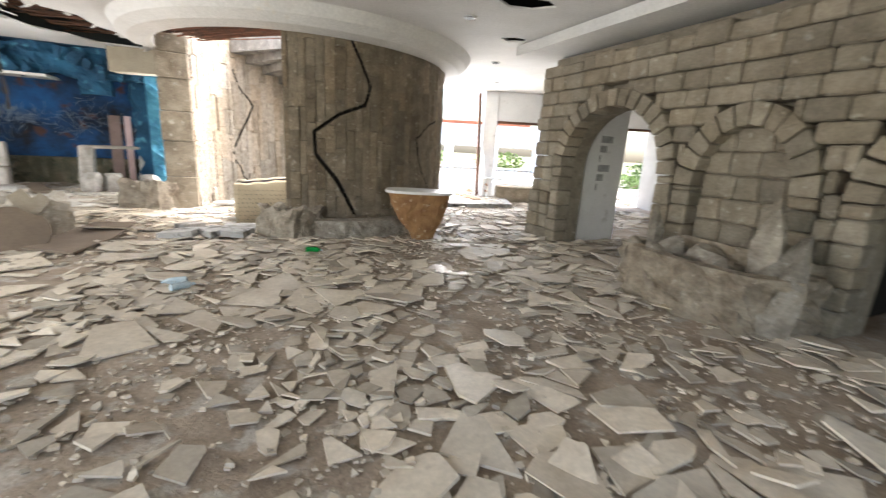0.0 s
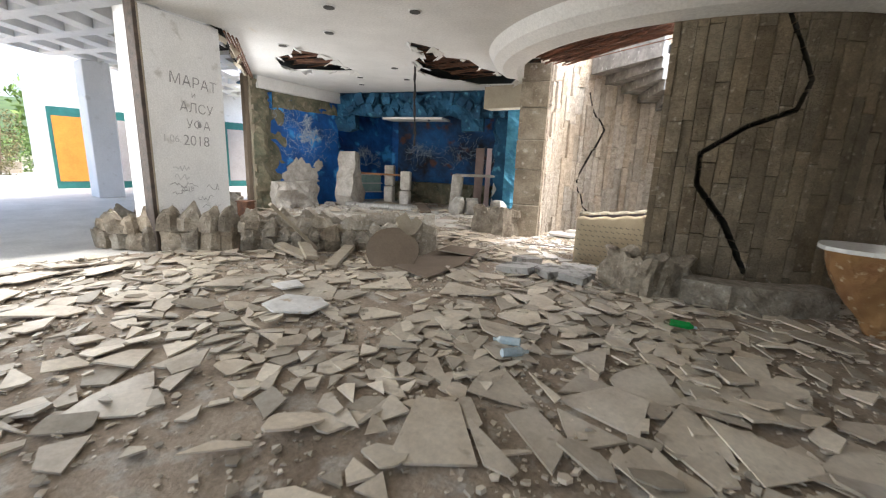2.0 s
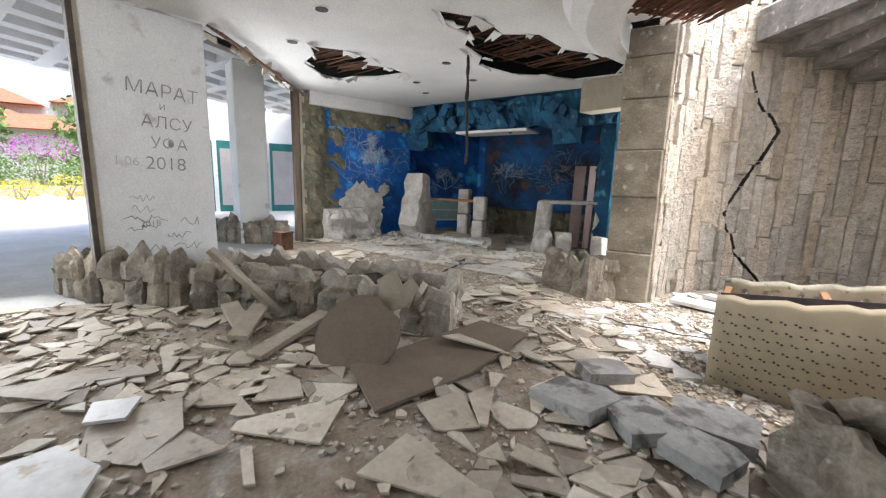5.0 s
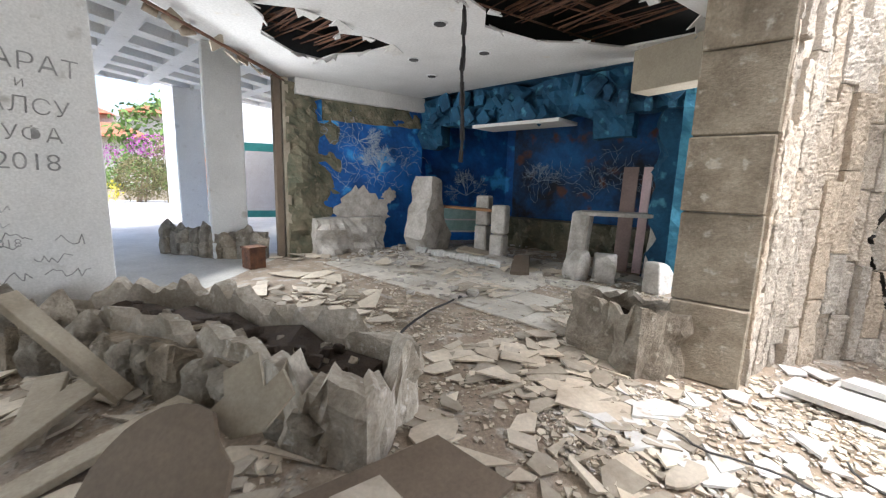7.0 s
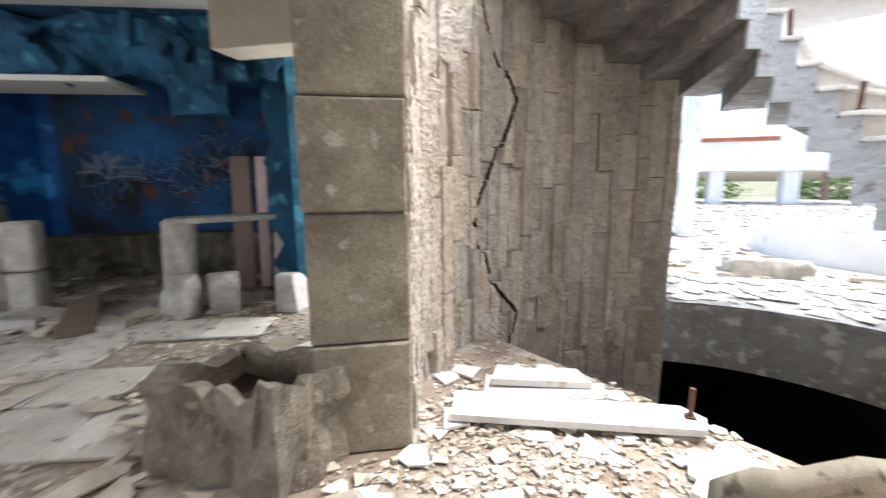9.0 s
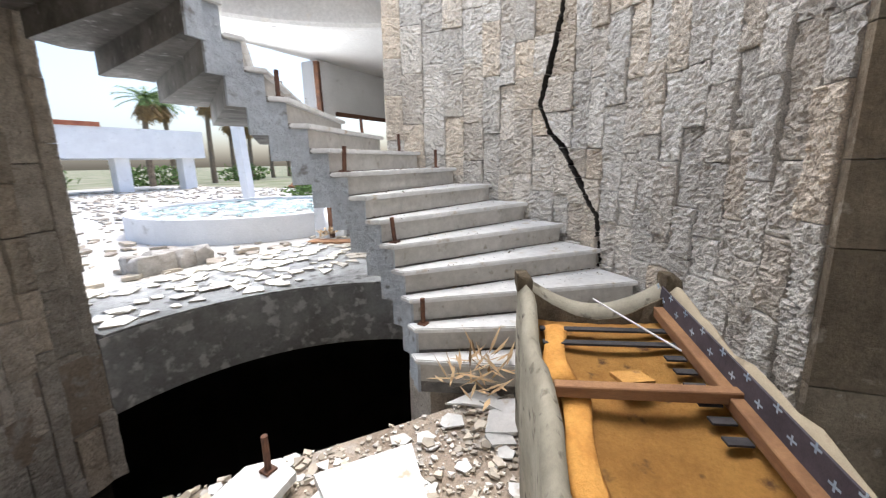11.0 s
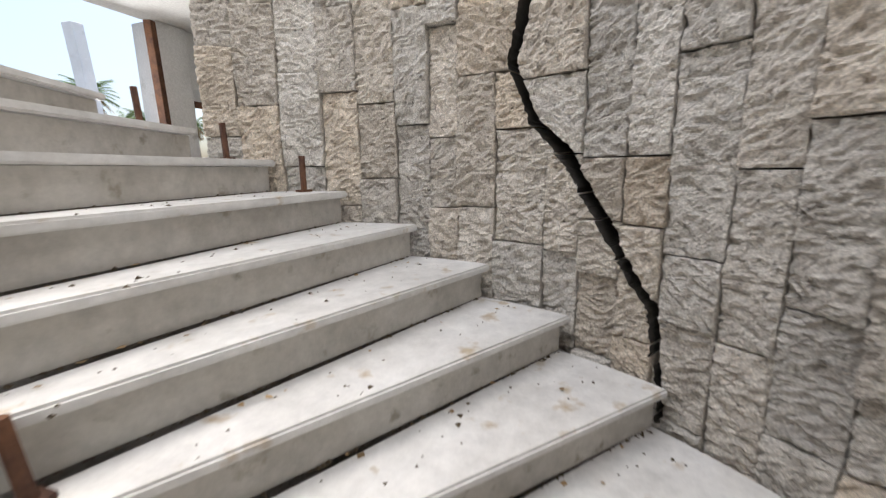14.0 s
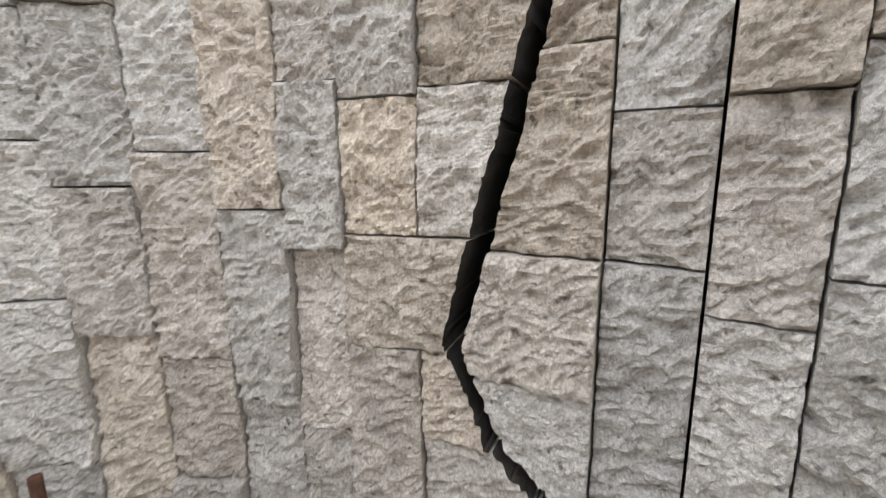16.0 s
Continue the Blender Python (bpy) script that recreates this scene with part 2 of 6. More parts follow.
M_PURPLE = mat("dusty_purple_lining", (0.10, 0.085, 0.10), (0.06, 0.05, 0.06), 0.95, 6, 200, 0.2)
M_YELLOW = mat("ochre_sofa_lining", (0.56, 0.31, 0.085), (0.38, 0.19, 0.05), 0.9, 4, 80, 0.35, spots=(0.16, 0.085, 0.04), spot_amount=0.3)
M_FOAM = mat("orange_foam", (0.60, 0.31, 0.075), (0.46, 0.21, 0.045), 0.9, 8, 60, 0.5)
M_BLACK = mat("black_webbing", (0.03, 0.028, 0.03), (0.05, 0.045, 0.045), 0.85, 10, 200, 0.2)
M_WOOD = mat("bare_timber", (0.30, 0.16, 0.075), (0.20, 0.10, 0.05), 0.8, 4, 60, 0.3, stretch=(1, 1, 6))
M_TUB = mat("brown_cut_rock", (0.36, 0.20, 0.085), (0.20, 0.10, 0.045), 0.75, 5, 20, 0.7, spots=(0.50, 0.38, 0.24), spot_amount=0.35, distance=0.03)
M_BOARD = mat("dusty_brown_board", (0.20, 0.155, 0.115), (0.155, 0.12, 0.09), 0.85, 2, 40, 0.1)
M_TEAL = mat("teal_window_frame", (0.03, 0.16, 0.15), (0.02, 0.12, 0.11), 0.5, 3, 40, 0.05)
M_ORANGE = mat("orange_door_paint", (0.75, 0.28, 0.05), (0.62, 0.22, 0.04), 0.6, 2, 30, 0.05)
M_GREEN = mat("green_foliage", (0.15, 0.23, 0.06), (0.10, 0.16, 0.045), 0.7, 1.2, 10, 0.0, island=0.4)
M_BROWNLEAF = mat("brownish_foliage", (0.20, 0.17, 0.08), (0.12, 0.12, 0.05), 0.75, 1.5, 10, 0.0, island=0.4)
M_MAGENTA = mat("magenta_blossom", (0.42, 0.10, 0.36), (0.30, 0.06, 0.25), 0.7, 2, 10, 0.0, island=0.4)
M_YELL = mat("yellow_blossom", (0.60, 0.50, 0.04), (0.40, 0.36, 0.03), 0.7, 2, 10, 0.0, island=0.4)
M_DRY = mat("dry_palm_fronds", (0.36, 0.24, 0.11), (0.22, 0.14, 0.06), 0.85, 2, 10, 0.0, island=0.35)
M_TRUNK = mat("palm_bark", (0.26, 0.20, 0.14), (0.15, 0.115, 0.08), 0.9, 4, 30, 0.5)
M_HILL = mat("wooded_hill", (0.10, 0.15, 0.05), (0.045, 0.075, 0.03), 0.95, 0.08, 1.2, 0.5)
M_ROOF = mat("red_roof_tiles", (0.42, 0.15, 0.08), (0.30, 0.10, 0.06), 0.85, 2, 20, 0.3)
M_BRICK = mat("orange_brick", (0.45, 0.20, 0.10), (0.32, 0.14, 0.075), 0.9, 4, 30, 0.3, island=0.25)
M_INK = mat("black_marker_ink", (0.22, 0.22, 0.225), (0.42, 0.42, 0.425), 0.8, 8, 40, 0.0)
M_FAINT = mat("faint_pencil_marks", (0.45, 0.45, 0.46), (0.55, 0.55, 0.56), 0.8, 8, 40, 0.0)
M_CHALK = mat("white_chalk", (0.50, 0.58, 0.66), (0.25, 0.33, 0.45), 0.9, 12, 60, 0.0)
M_FOIL = mat("silver_foil_duct", (0.62, 0.61, 0.58), (0.40, 0.39, 0.37), 0.35, 14, 60, 0.6, metal=0.7)
M_STRAW = mat("dry_leaves", (0.42, 0.30, 0.17), (0.26, 0.17, 0.09), 0.9, 5, 40, 0.1, island=0.3)
M_PALEWOOD = mat("pale_dusty_plank", (0.43, 0.38, 0.30), (0.31, 0.265, 0.205), 0.85, 3, 50, 0.2)
M_PINK = mat("pink_white_board", (0.72, 0.55, 0.55), (0.62, 0.46, 0.46), 0.8, 2, 30, 0.05)
M_PINKBROWN = mat("dusty_pink_brown_board", (0.30, 0.22, 0.20), (0.22, 0.16, 0.14), 0.85, 2, 30, 0.05)
M_GREENPET = mat("green_plastic", (0.01, 0.30, 0.06), (0.01, 0.2, 0.04), 0.25, 8, 40, 0.1)
M_CYANPET = mat("clear_blue_plastic", (0.55, 0.62, 0.65), (0.36, 0.47, 0.54), 0.2, 9, 40, 0.1)
M_SPOT = mat("dark_lamp_socket", (0.10, 0.095, 0.09), (0.05, 0.05, 0.05), 0.6, 8, 40, 0.0)
M_GREYBOX = mat("grey_blind_panel", (0.36, 0.34, 0.33), (0.32, 0.30, 0.29), 0.8, 2, 30, 0.05)
M_GLASS = mat("shattered_glass", (0.42, 0.60, 0.58), (0.30, 0.48, 0.46), 0.2, 6, 30, 0.1, island=0.3)

# beige plaster darkened in colour because the beam lies in shade
M_BEIGE_SHADED = mat("beige_plaster_in_shade", (0.44, 0.385, 0.30), (0.36, 0.31, 0.24), 0.9, 2, 40, 0.15)
M_MURALD = mat("sooty_dark_mural", (0.03, 0.14, 0.38), (0.025, 0.03, 0.042), 0.75, 0.9, 12, 0.3, spots=(0.13, 0.065, 0.055), spot_amount=0.35)
M_PEEL = mat("pale_peeling_plaster", (0.50, 0.53, 0.56), (0.40, 0.42, 0.445), 0.85, 4, 22, 0.9, spots=(0.24, 0.23, 0.22), spot_amount=0.3, distance=0.03)
M_WOOL_SHADE = mat("brown_stuffing_grit_shade", (0.16, 0.125, 0.08), (0.08, 0.06, 0.04), 0.95, 14, 90, 0.8)
rng = random.Random(7)
U = rng.uniform


# ---- geometry tools ----
def rocky(seed, sx, sy, sz, sub=2, rough=0.28, flat=True):
    """An angular lump of rockwork standing on z = 0: hull of random points on a box, edges worn."""
    rr = random.Random(seed * 31 + 5)
    bm = bmesh.new()
    for k in range(22):
        p = [rr.uniform(-0.5, 0.5) for _ in range(3)]
        ax = rr.randrange(3)
        p[ax] = math.copysign(rr.uniform(0.36, 0.5), p[ax])
        bm.verts.new((p[0] * sx, p[1] * sy, (p[2] + 0.5) * sz))
    for x, y in ((-0.4, -0.4), (0.4, -0.4), (0.4, 0.4), (-0.4, 0.4)):
        bm.verts.new((x * sx, y * sy, 0))
    r = bmesh.ops.convex_hull(bm, input=bm.verts[:])
    loose = [v for v in bm.verts if not v.link_faces]
    bmesh.ops.delete(bm, geom=loose, context='VERTS')
    bmesh.ops.bevel(bm, geom=bm.edges[:], offset=0.03 * min(sx, sy, sz), segments=1, affect='EDGES')
    bmesh.ops.recalc_face_normals(bm, faces=bm.faces[:])
    return bm


def mesh_of(bm, name, material, smooth=False):
    me = bpy.data.meshes.new(name)
    bm.normal_update()
    bm.to_mesh(me)
    bm.free()
    me.materials.append(material)
    for p in me.polygons:
        p.use_smooth = smooth
    return me


def piece(name, me, parent, m):
    ob = new(name, me)
    ob.parent = parent
    ob.matrix_local = m
    return ob


def arch_pts(u0, u1, spring, top, n=14):
    """Outline of an arched opening from the right foot over the top to the left foot."""
    c, r = (u0 + u1) / 2, (u1 - u0) / 2
    return [(u1, 0.0)] + [(c + r * math.cos(math.pi * i / n), spring + (top - spring) * math.sin(math.pi * i / n)) for i in range(n + 1)] + [(u0, 0.0)]


def upright_prism(outer, holes, y0, y1, m):
    """A slab whose face lies in the (u, z) plane, from y0 to y1."""
    bm = prism([outer] + holes, y0, y1)
    for v in bm.verts:
        v.co = m @ Vector((v.co.x, v.co.z, v.co.y))
    bmesh.ops.recalc_face_normals(bm, faces=bm.faces[:])
    return bm


def seg_dist(px, py, line):
    best = 9.0
    for (ax, ay, aw), (bx, by, bw) in zip(line, line[1:]):
        dx, dy = bx - ax, by - ay
        s = max(0.0, min(1.0, ((px - ax) * dx + (py - ay) * dy) / (dx * dx + dy * dy + 1e-9)))
        d = math.hypot(px - ax - s * dx, py - ay - s * dy) - (aw + (bw - aw) * s)
        best = min(best, d)
    return best


def chipped(s, z, seed):
    """Relief of a split stone face: slanting scoops with sharp crests, of two sizes."""
    turn = 0.5 * math.sin(seed * 7.0)
    u, v = s * math.cos(turn) - z * math.sin(turn), s * math.sin(turn) + z * math.cos(turn)
    wob = noise.noise(Vector((u * 11, v * 11, seed)))
    a = 1 - abs(noise.noise(Vector((u * 16 + seed, v * 30 + wob, seed)))) * 2.2
    b = 1 - abs(noise.noise(Vector((u * 38, v * 60 + wob, seed * 3)))) * 2.0
    c = noise.noise(Vector((u * 7 + seed, v * 5, seed * 5)))
    return 0.75 * a + 0.4 * b + 1.1 * c


def clad_stone(s0, s1, z0, z1, proud, R, sign, crack, rough, seed, cell, gap=0.004, tilt=0.0, sides=None, chips=0.0):
    """One cladding stone on the drum: s is arc length from angle 0 on radius R, sign +1 faces outward."""
    near = crack and min(seg_dist((s0 + s1) / 2, z0 + (z1 - z0) * k / 14, crack) for k in range(15)) < (s1 - s0) * 0.75
    c = 0.007 if near else cell
    nu, nz = max(1, round((s1 - s0) / c)), max(1, round((z1 - z0) / c))
    bm = bmesh.new()
    grid, deep = [], set()
    for j in range(nz + 1):
        row = []
        for i in range(nu + 1):
            z = z0 + gap + (z1 - z0 - 2 * gap) * j / nz
            e0, e1 = (sides[0](z), sides[1](z)) if sides else (s0, s1)
            s = e0 + gap + (e1 - e0 - 2 * gap) * i / nu
            edge = min(i, nu - i, j, nz - j)
            d = proud
            if rough:
                d += rough * (noise.noise(Vector((s * 9 + seed, z * 7, seed * 1.7))) + 0.7 * noise.noise(Vector((s * 24, z * 30 + seed, seed))) + 0.45 * noise.noise(Vector((s * 55, z * 62, seed))))
            if edge == 0:
                d -= 0.004 + (0.009 * abs(noise.noise(Vector((s * 20, z * 20, seed)))) if rough > 0.004 else 0.0)
            if rough > 0.01:
                d -= rough * 0.9 * abs(noise.noise(Vector((s * 15 + seed, z * 12, seed * 2.3))))
                d -= 0.03 * max(0.0, noise.noise(Vector((s * 6 + seed * 3, z * 6, seed))) - 0.12)
            d += tilt * (i / nu - 0.5)
            if chips:
                d += chips * chipped(s, z, seed)
            if crack:
                wob = 0.012 * noise.noise(Vector((z * 9, 3, seed * 0))) + 0.005 * noise.noise(Vector((z * 33, 7, 0)))
                q = seg_dist(s + wob, z, crack)
                if 0 < i < nu and abs(q) < c * 1.3:
                    # lay the grid along the lip of the crack
                    slope = (seg_dist(s + wob + 0.002, z, crack) - seg_dist(s + wob - 0.002, z, crack)) / 0.004
                    if abs(slope) > 0.3 and abs(q / slope) < c * 0.55:
                        s -= q / slope
                        q = 0.001
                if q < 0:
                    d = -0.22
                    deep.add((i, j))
            a = s / R
            r = R + sign * d
            row.append(bm.verts.new((CX + r * math.cos(a), CY + r * math.sin(a), z)))
        grid.append(row)
    for j in range(nz):
        for i in range(nu):
            q = (grid[j][i], grid[j][i + 1], grid[j + 1][i + 1], grid[j + 1][i])
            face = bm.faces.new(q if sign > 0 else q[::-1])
            # faces down in the crack are coloured near-black as its shade
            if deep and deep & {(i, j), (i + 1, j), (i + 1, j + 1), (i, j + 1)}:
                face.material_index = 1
    rim = [grid[0][i] for i in range(nu)] + [grid[j][nu] for j in range(nz)] + [grid[nz][i] for i in range(nu, 0, -1)] + [grid[j][0] for j in range(nz, 0, -1)]
    inner = []
    for v in rim:
        x, y = v.co.x - CX, v.co.y - CY
        k = (R - sign * 0.2) / math.hypot(x, y)
        inner.append(bm.verts.new((CX + x * k, CY + y * k, v.co.z)))
    for k in range(len(rim)):
        q = (rim[k], inner[k], inner[(k + 1) % len(rim)], rim[(k + 1) % len(rim)])
        bm.faces.new(q if sign > 0 else q[::-1])
    return bm


def cladding(parent, name, R, sign, a0, a1, z0, z1, wlo, whi, hlo, hhi, depth, rough, crack, material, cell, seed, zmax=None, gap=0.004, chips=0.0):
    """Upright stones in columns between two angles."""
    r = random.Random(seed)
    s, s_end = radians(a0) * R, radians(a1) * R
    crack_s = [(radians(a) * R, z, w) for a, z, w in crack] if crack else None
    while s < s_end - 0.02:
        w = min(r.uniform(wlo, whi), s_end - s)
        if s_end - s - w < wlo * 0.6:
            w = s_end - s
        z = z0 - r.uniform(0, hlo)
        while z < z1 - 0.03:
            h = r.uniform(hlo, hhi)
            if z + h > z1 - hlo * 0.5:
                h = z1 - z
            lo = max(z, z0)
            if zmax is None or lo < zmax(math.degrees((s + w / 2) / R)):
                bm = clad_stone(s, s + w, lo, z + h, r.uniform(*depth), R, sign, crack_s, rough, r.uniform(0, 90), cell, gap, r.uniform(-1, 1) * (depth[1] - depth[0]) * 0.4, None, chips)
                part(name, bm, [material, M_MORTAR_SHADE], parent)
            z += h
        s += w


# ---- structure ----
EDGE_N, EDGE_P = Vector((0.553, 0.833)), Vector((-3.57, 9.28))


def hole_loop():
    pts = [p for p in arc(CX, CY, RI, 0, 360, 144)[:-1] if (Vector(p) - EDGE_P).dot(EDGE_N) > 0]
    k = max(range(len(pts)), key=lambda i: (Vector(pts[i]) - Vector(pts[i - 1])).length)
    return pts[k:] + pts[:k]


drum_loop = arc(CX, CY, RI, 0, 360, 96)[:-1]
FLOOR = [(-13.8, 6.3), (-11.9, 5.4), (-8.5, 3.85), (-8.06, 2.5), (-8.3, -3.0), (6.5, -3.0), (6.5, 13.7), (-6.2, 13.7), (-7.6, 14.2), (-13.8, 14.2)]
floor = tagged(link_mesh("floor", prism([FLOOR, hole_loop()], -0.62, 0.0), M_DUST), "dusty bare screed floor strewn with broken marble", "floor", kind="structure")
ground = tagged(link_mesh("ground", prism([[(-500, -500), (500, -500), (500, 500), (-500, 500)], [(-14, -3.2), (6.7, -3.2), (6.7, 14.4), (-14, 14.4)]], -0.75, -0.06), M_GROUND), "dry grassy ground reaching to the hills", "ground", kind="structure")
pave = tagged(link_mesh("pavement", prism([[(-40, -16), (-8.32, -16), (-8.32, -3.0), (-8.08, 2.48), (-8.52, 3.83), (-11.92, 5.38), (-13.82, 6.28), (-40, 18)]], -0.3, -0.012), M_PAVE), "pale paved forecourt under the portico", "pavement", kind="structure")
terrace = tagged(link_mesh("terrace", prism([[(-14, 14.22), (-7.6, 14.22), (-6.2, 13.72), (14, 13.72), (14, 46), (-14, 46)]], -0.3, -0.012), M_PAVE), "sun-bleached pool terrace littered with rubble", "pavement", kind="structure")
# basement surfaces carry the darkness of the hole in their colour
base_pts = arc(CX, CY, RI + 1.6, 0, 360, 48)[:-1]
tagged(link_mesh("basement_wall", prism([arc(CX, CY, RI + 1.8, 0, 360, 48)[:-1], base_pts], -3.4, -0.63), M_DARK), "basement wall below the stair opening, coloured near-black for shade", "wall", kind="structure")
tagged(link_mesh("basement_floor", prism([base_pts], -3.4, -3.2), M_DARK), "basement floor, coloured near-black for shade", "floor", kind="structure")

# ceilings: gypsum board with torn holes, roof above coloured near-black for the plenum's shade
hole_a = [(-8.7, 5.15), (-9.1, 5.3), (-9.7, 5.25), (-10.4, 5.7), (-10.55, 6.1), (-10.2, 6.25), (-9.9, 6.65), (-9.35, 6.95), (-9.15, 6.6), (-9.2, 6.2), (-8.85, 6.1), (-8.6, 5.7)]
hole_b = [(-6.55, 6.15), (-6.9, 6.45), (-7.0, 6.85), (-7.45, 7.05), (-7.75, 7.55), (-8.15, 7.75), (-8.3, 8.6), (-8.05, 9.2), (-7.95, 9.75), (-7.2, 10.1), (-6.85, 9.9), (-6.65, 9.0), (-6.75, 8.3), (-6.5, 7.6), (-6.75, 7.2), (-6.45, 6.7)]
hole_c = [(0.5, 5.75), (0.8, 5.65), (1.15, 5.7), (1.3, 5.9), (1.0, 6.05), (0.7, 6.0)]
hole_d = [(0.78, 7.5), (1.0, 7.42), (1.22, 7.52), (1.2, 7.68), (0.92, 7.7)]
open_loop = arc(CX, CY, 2.98, 0, 360, 96)[:-1]
CEIL_PLAN = [(-12.9, 5.85), (-11.9, 5.4), (-8.5, 3.85), (-8.06, 2.5), (-8.3, -3.0), (6.5, -3.0), (6.5, 13.7), (-6.2, 13.7), (-7.55, 10.7), (-12.75, 8.45)]
ceiling = tagged(link_mesh("ceiling", prism([CEIL_PLAN, open_loop, hole_a, hole_b, hole_c, hole_d], CEIL, CEIL + 0.025), M_CEIL), "white gypsum ceiling with torn holes", "ceiling", kind="structure")
ROOF_PLAN = [(-14.2, 5.0), (-8.9, 3.0), (-8.6, -3.4), (6.9, -3.4), (6.9, 14.1), (-14.2, 14.4)]
tagged(link_mesh("roof_slab", prism([ROOF_PLAN, drum_loop], 3.95, 4.2), M_DARK), "concrete roof slab above the ceiling, coloured near-black for shade", "ceiling", kind="structure")

# reed lath and twisted steel in the holes
def lath(name, cx, cy, lx, ly, turn, n, z, label, mtl):
    e = thing(name, label, "ceiling lath", group="torn ceiling lath")
    bm = bmesh.new()
    for i in range(n):
        y = U(-ly, ly)
        a = pose(cx, cy, 0, 0, 0, turn) @ Vector((-lx * U(0.6, 1), y, z + U(-0.03, 0.1)))
        b = pose(cx, cy, 0, 0, 0, turn) @ Vector((lx * U(0.6, 1), y + U(-0.15, 0.15), z + U(-0.05, 0.14)))
        add_tube(bm, a, b, U(0.006, 0.014), 5)
    part("reeds", bm, mtl, e)
    bm = bmesh.new()
    for i in range(max(3, n // 6)):
        x = U(-lx, lx)
        a = pose(cx, cy, 0, 0, 0, turn) @ Vector((x, -ly, z + 0.08))
        b = pose(cx, cy, 0, 0, 0, turn) @ Vector((x + U(-0.3, 0.3), ly, z + 0.1))
        add_tube(bm, a, b, 0.014, 5)
    part("hanger_bars", bm, M_RUST, e)
    return e


lath("ceiling_lath", -9.6, 6.0, 0.95, 0.75, 25, 26, 3.52, "dark broken lath and steel inside a torn ceiling hole", M_RUST)
lath("ceiling_lath", -7.3, 8.2, 0.95, 1.75, 10, 46, 3.55, "dark broken lath and steel inside a torn ceiling hole", M_RUST)
lath("ceiling_lath", -4.1, 7.75, 1.4, 0.6, -22, 150, 3.36, "rusty reed lath hanging over the stair opening", M_REED)
for e, loop in ((bpy.data.objects["ceiling_lath"], hole_a), (bpy.data.objects["ceiling_lath.001"], hole_b)):
    for k in range(len(loop)):
        (x, y), (x2, y2) = loop[k], loop[(k + 1) % len(loop)]
        w = U(0.1, 0.3)
        bm = prism([[(0, -0.02), (w, 0.0), (w * 0.7, w * 0.5), (w * 0.3, w * 0.3), (0.02, w * 0.6)]], 0, 0.015)
        bm.transform(pose(x + (x2 - x) * U(0, 0.5), y + (y2 - y) * U(0, 0.5), CEIL - 0.004, U(-55, -5), U(-15, 15), math.degrees(math.atan2(y2 - y, x2 - x)) + 180))
        part("torn_board", bm, M_CEIL, e, "torn gypsum flap")

# coved ring round the drum
prof = [(2.86, 3.12), (2.95, 3.10), (3.2, 3.14), (3.36, 3.24), (3.47, 3.42), (3.47, 3.45), (2.86, 3.45)]
bm = bmesh.new()
rows = []
angs = [-158 + 248 * i / 90 for i in range(91)]
for a in angs:
    rows.append([bm.verts.new(pol(r, a, z)) for r, z in prof])
for ra, rb in zip(rows, rows[1:]):
    for i in range(len(prof)):
        j = (i + 1) % len(prof)
        bm.faces.new((ra[i], rb[i], rb[j], ra[j]))
bm.faces.new(rows[0])
bm.faces.new(rows[-1][::-1])
bmesh.ops.recalc_face_normals(bm, faces=bm.faces[:])
tagged(link_mesh("trim_cove", bm, M_CEIL, smooth=False), "white curved plaster cove round the stair drum", "cove", kind="structure")

# drum walls: cores behind the cladding
CR_E = [(-22.5, 3.3, 0.022), (-20.3, 2.72, 0.022), (-18.0, 2.37, 0.024), (-15.9, 2.02, 0.026), (-18.3, 1.78, 0.020), (-22.2, 1.63, 0.030), (-27.0, 1.33, 0.026), (-31.6, 1.05, 0.018), (-33.2, 0.62, 0.012)]
CR_O = [(-60.5, 3.2, 0.022), (-56.0, 2.75, 0.022), (-53.3, 2.46, 0.026), (-55.0, 2.16, 0.026), (-63.5, 1.98, 0.024), (-71.5, 1.68, 0.026), (-71.0, 1.32, 0.030), (-64.5, 0.91, 0.036), (-58.7, 0.36, 0.030), (-58.6, 0.33, -2.0), (-16.8, 2.12, -2.0), (-16.7, 2.08, 0.012), (-24, 1.95, 0.014), (-32.0, 1.68, 0.014), (-29.8, 1.2, 0.014), (-22.0, 0.73, 0.012)]
CR_W = [(157, 3.1, 0.016), (153.5, 2.72, 0.02), (145.8, 2.33, 0.022), (152.9, 1.73, 0.026), (160.3, 1.16, 0.017), (154.5, 0.57, 0.022), (144.5, 0.15, 0.018), (149, -0.5, 0.01)]
wall_e = tagged(link_mesh("wall_drum_east", prism([ring_sector(RI + 0.24, RI + 0.27, -79, 26, 60, CX, CY)], 0.0, 5.2), M_MORTAR_SHADE), "curved stair wall clad in split-faced stone, deeply cracked", "wall", kind="structure")
wall_w = tagged(link_mesh("wall_drum_west", prism([ring_sector(RI + 0.29, RO - 0.02, 97, 193, 50, CX, CY)], -3.0, 5.2), M_MORTAR_SHADE), "curved stair wall of upright weathered stones, cracked", "wall", kind="structure")
tagged(link_mesh("wall_drum_upper", prism([ring_sector(RI + 0.05, RO, 26.5, 96.5, 40, CX, CY)], 3.42, 5.2), M_WHITE), "white plastered upper stairwell wall", "wall", kind="structure")
tagged(link_mesh("wall_drum_upper_south", prism([ring_sector(RI + 0.05, RO, 203.5, 280.5, 40, CX, CY)], 3.46, 5.2), M_WHITE), "white plastered upper stairwell wall", "wall", kind="structure")

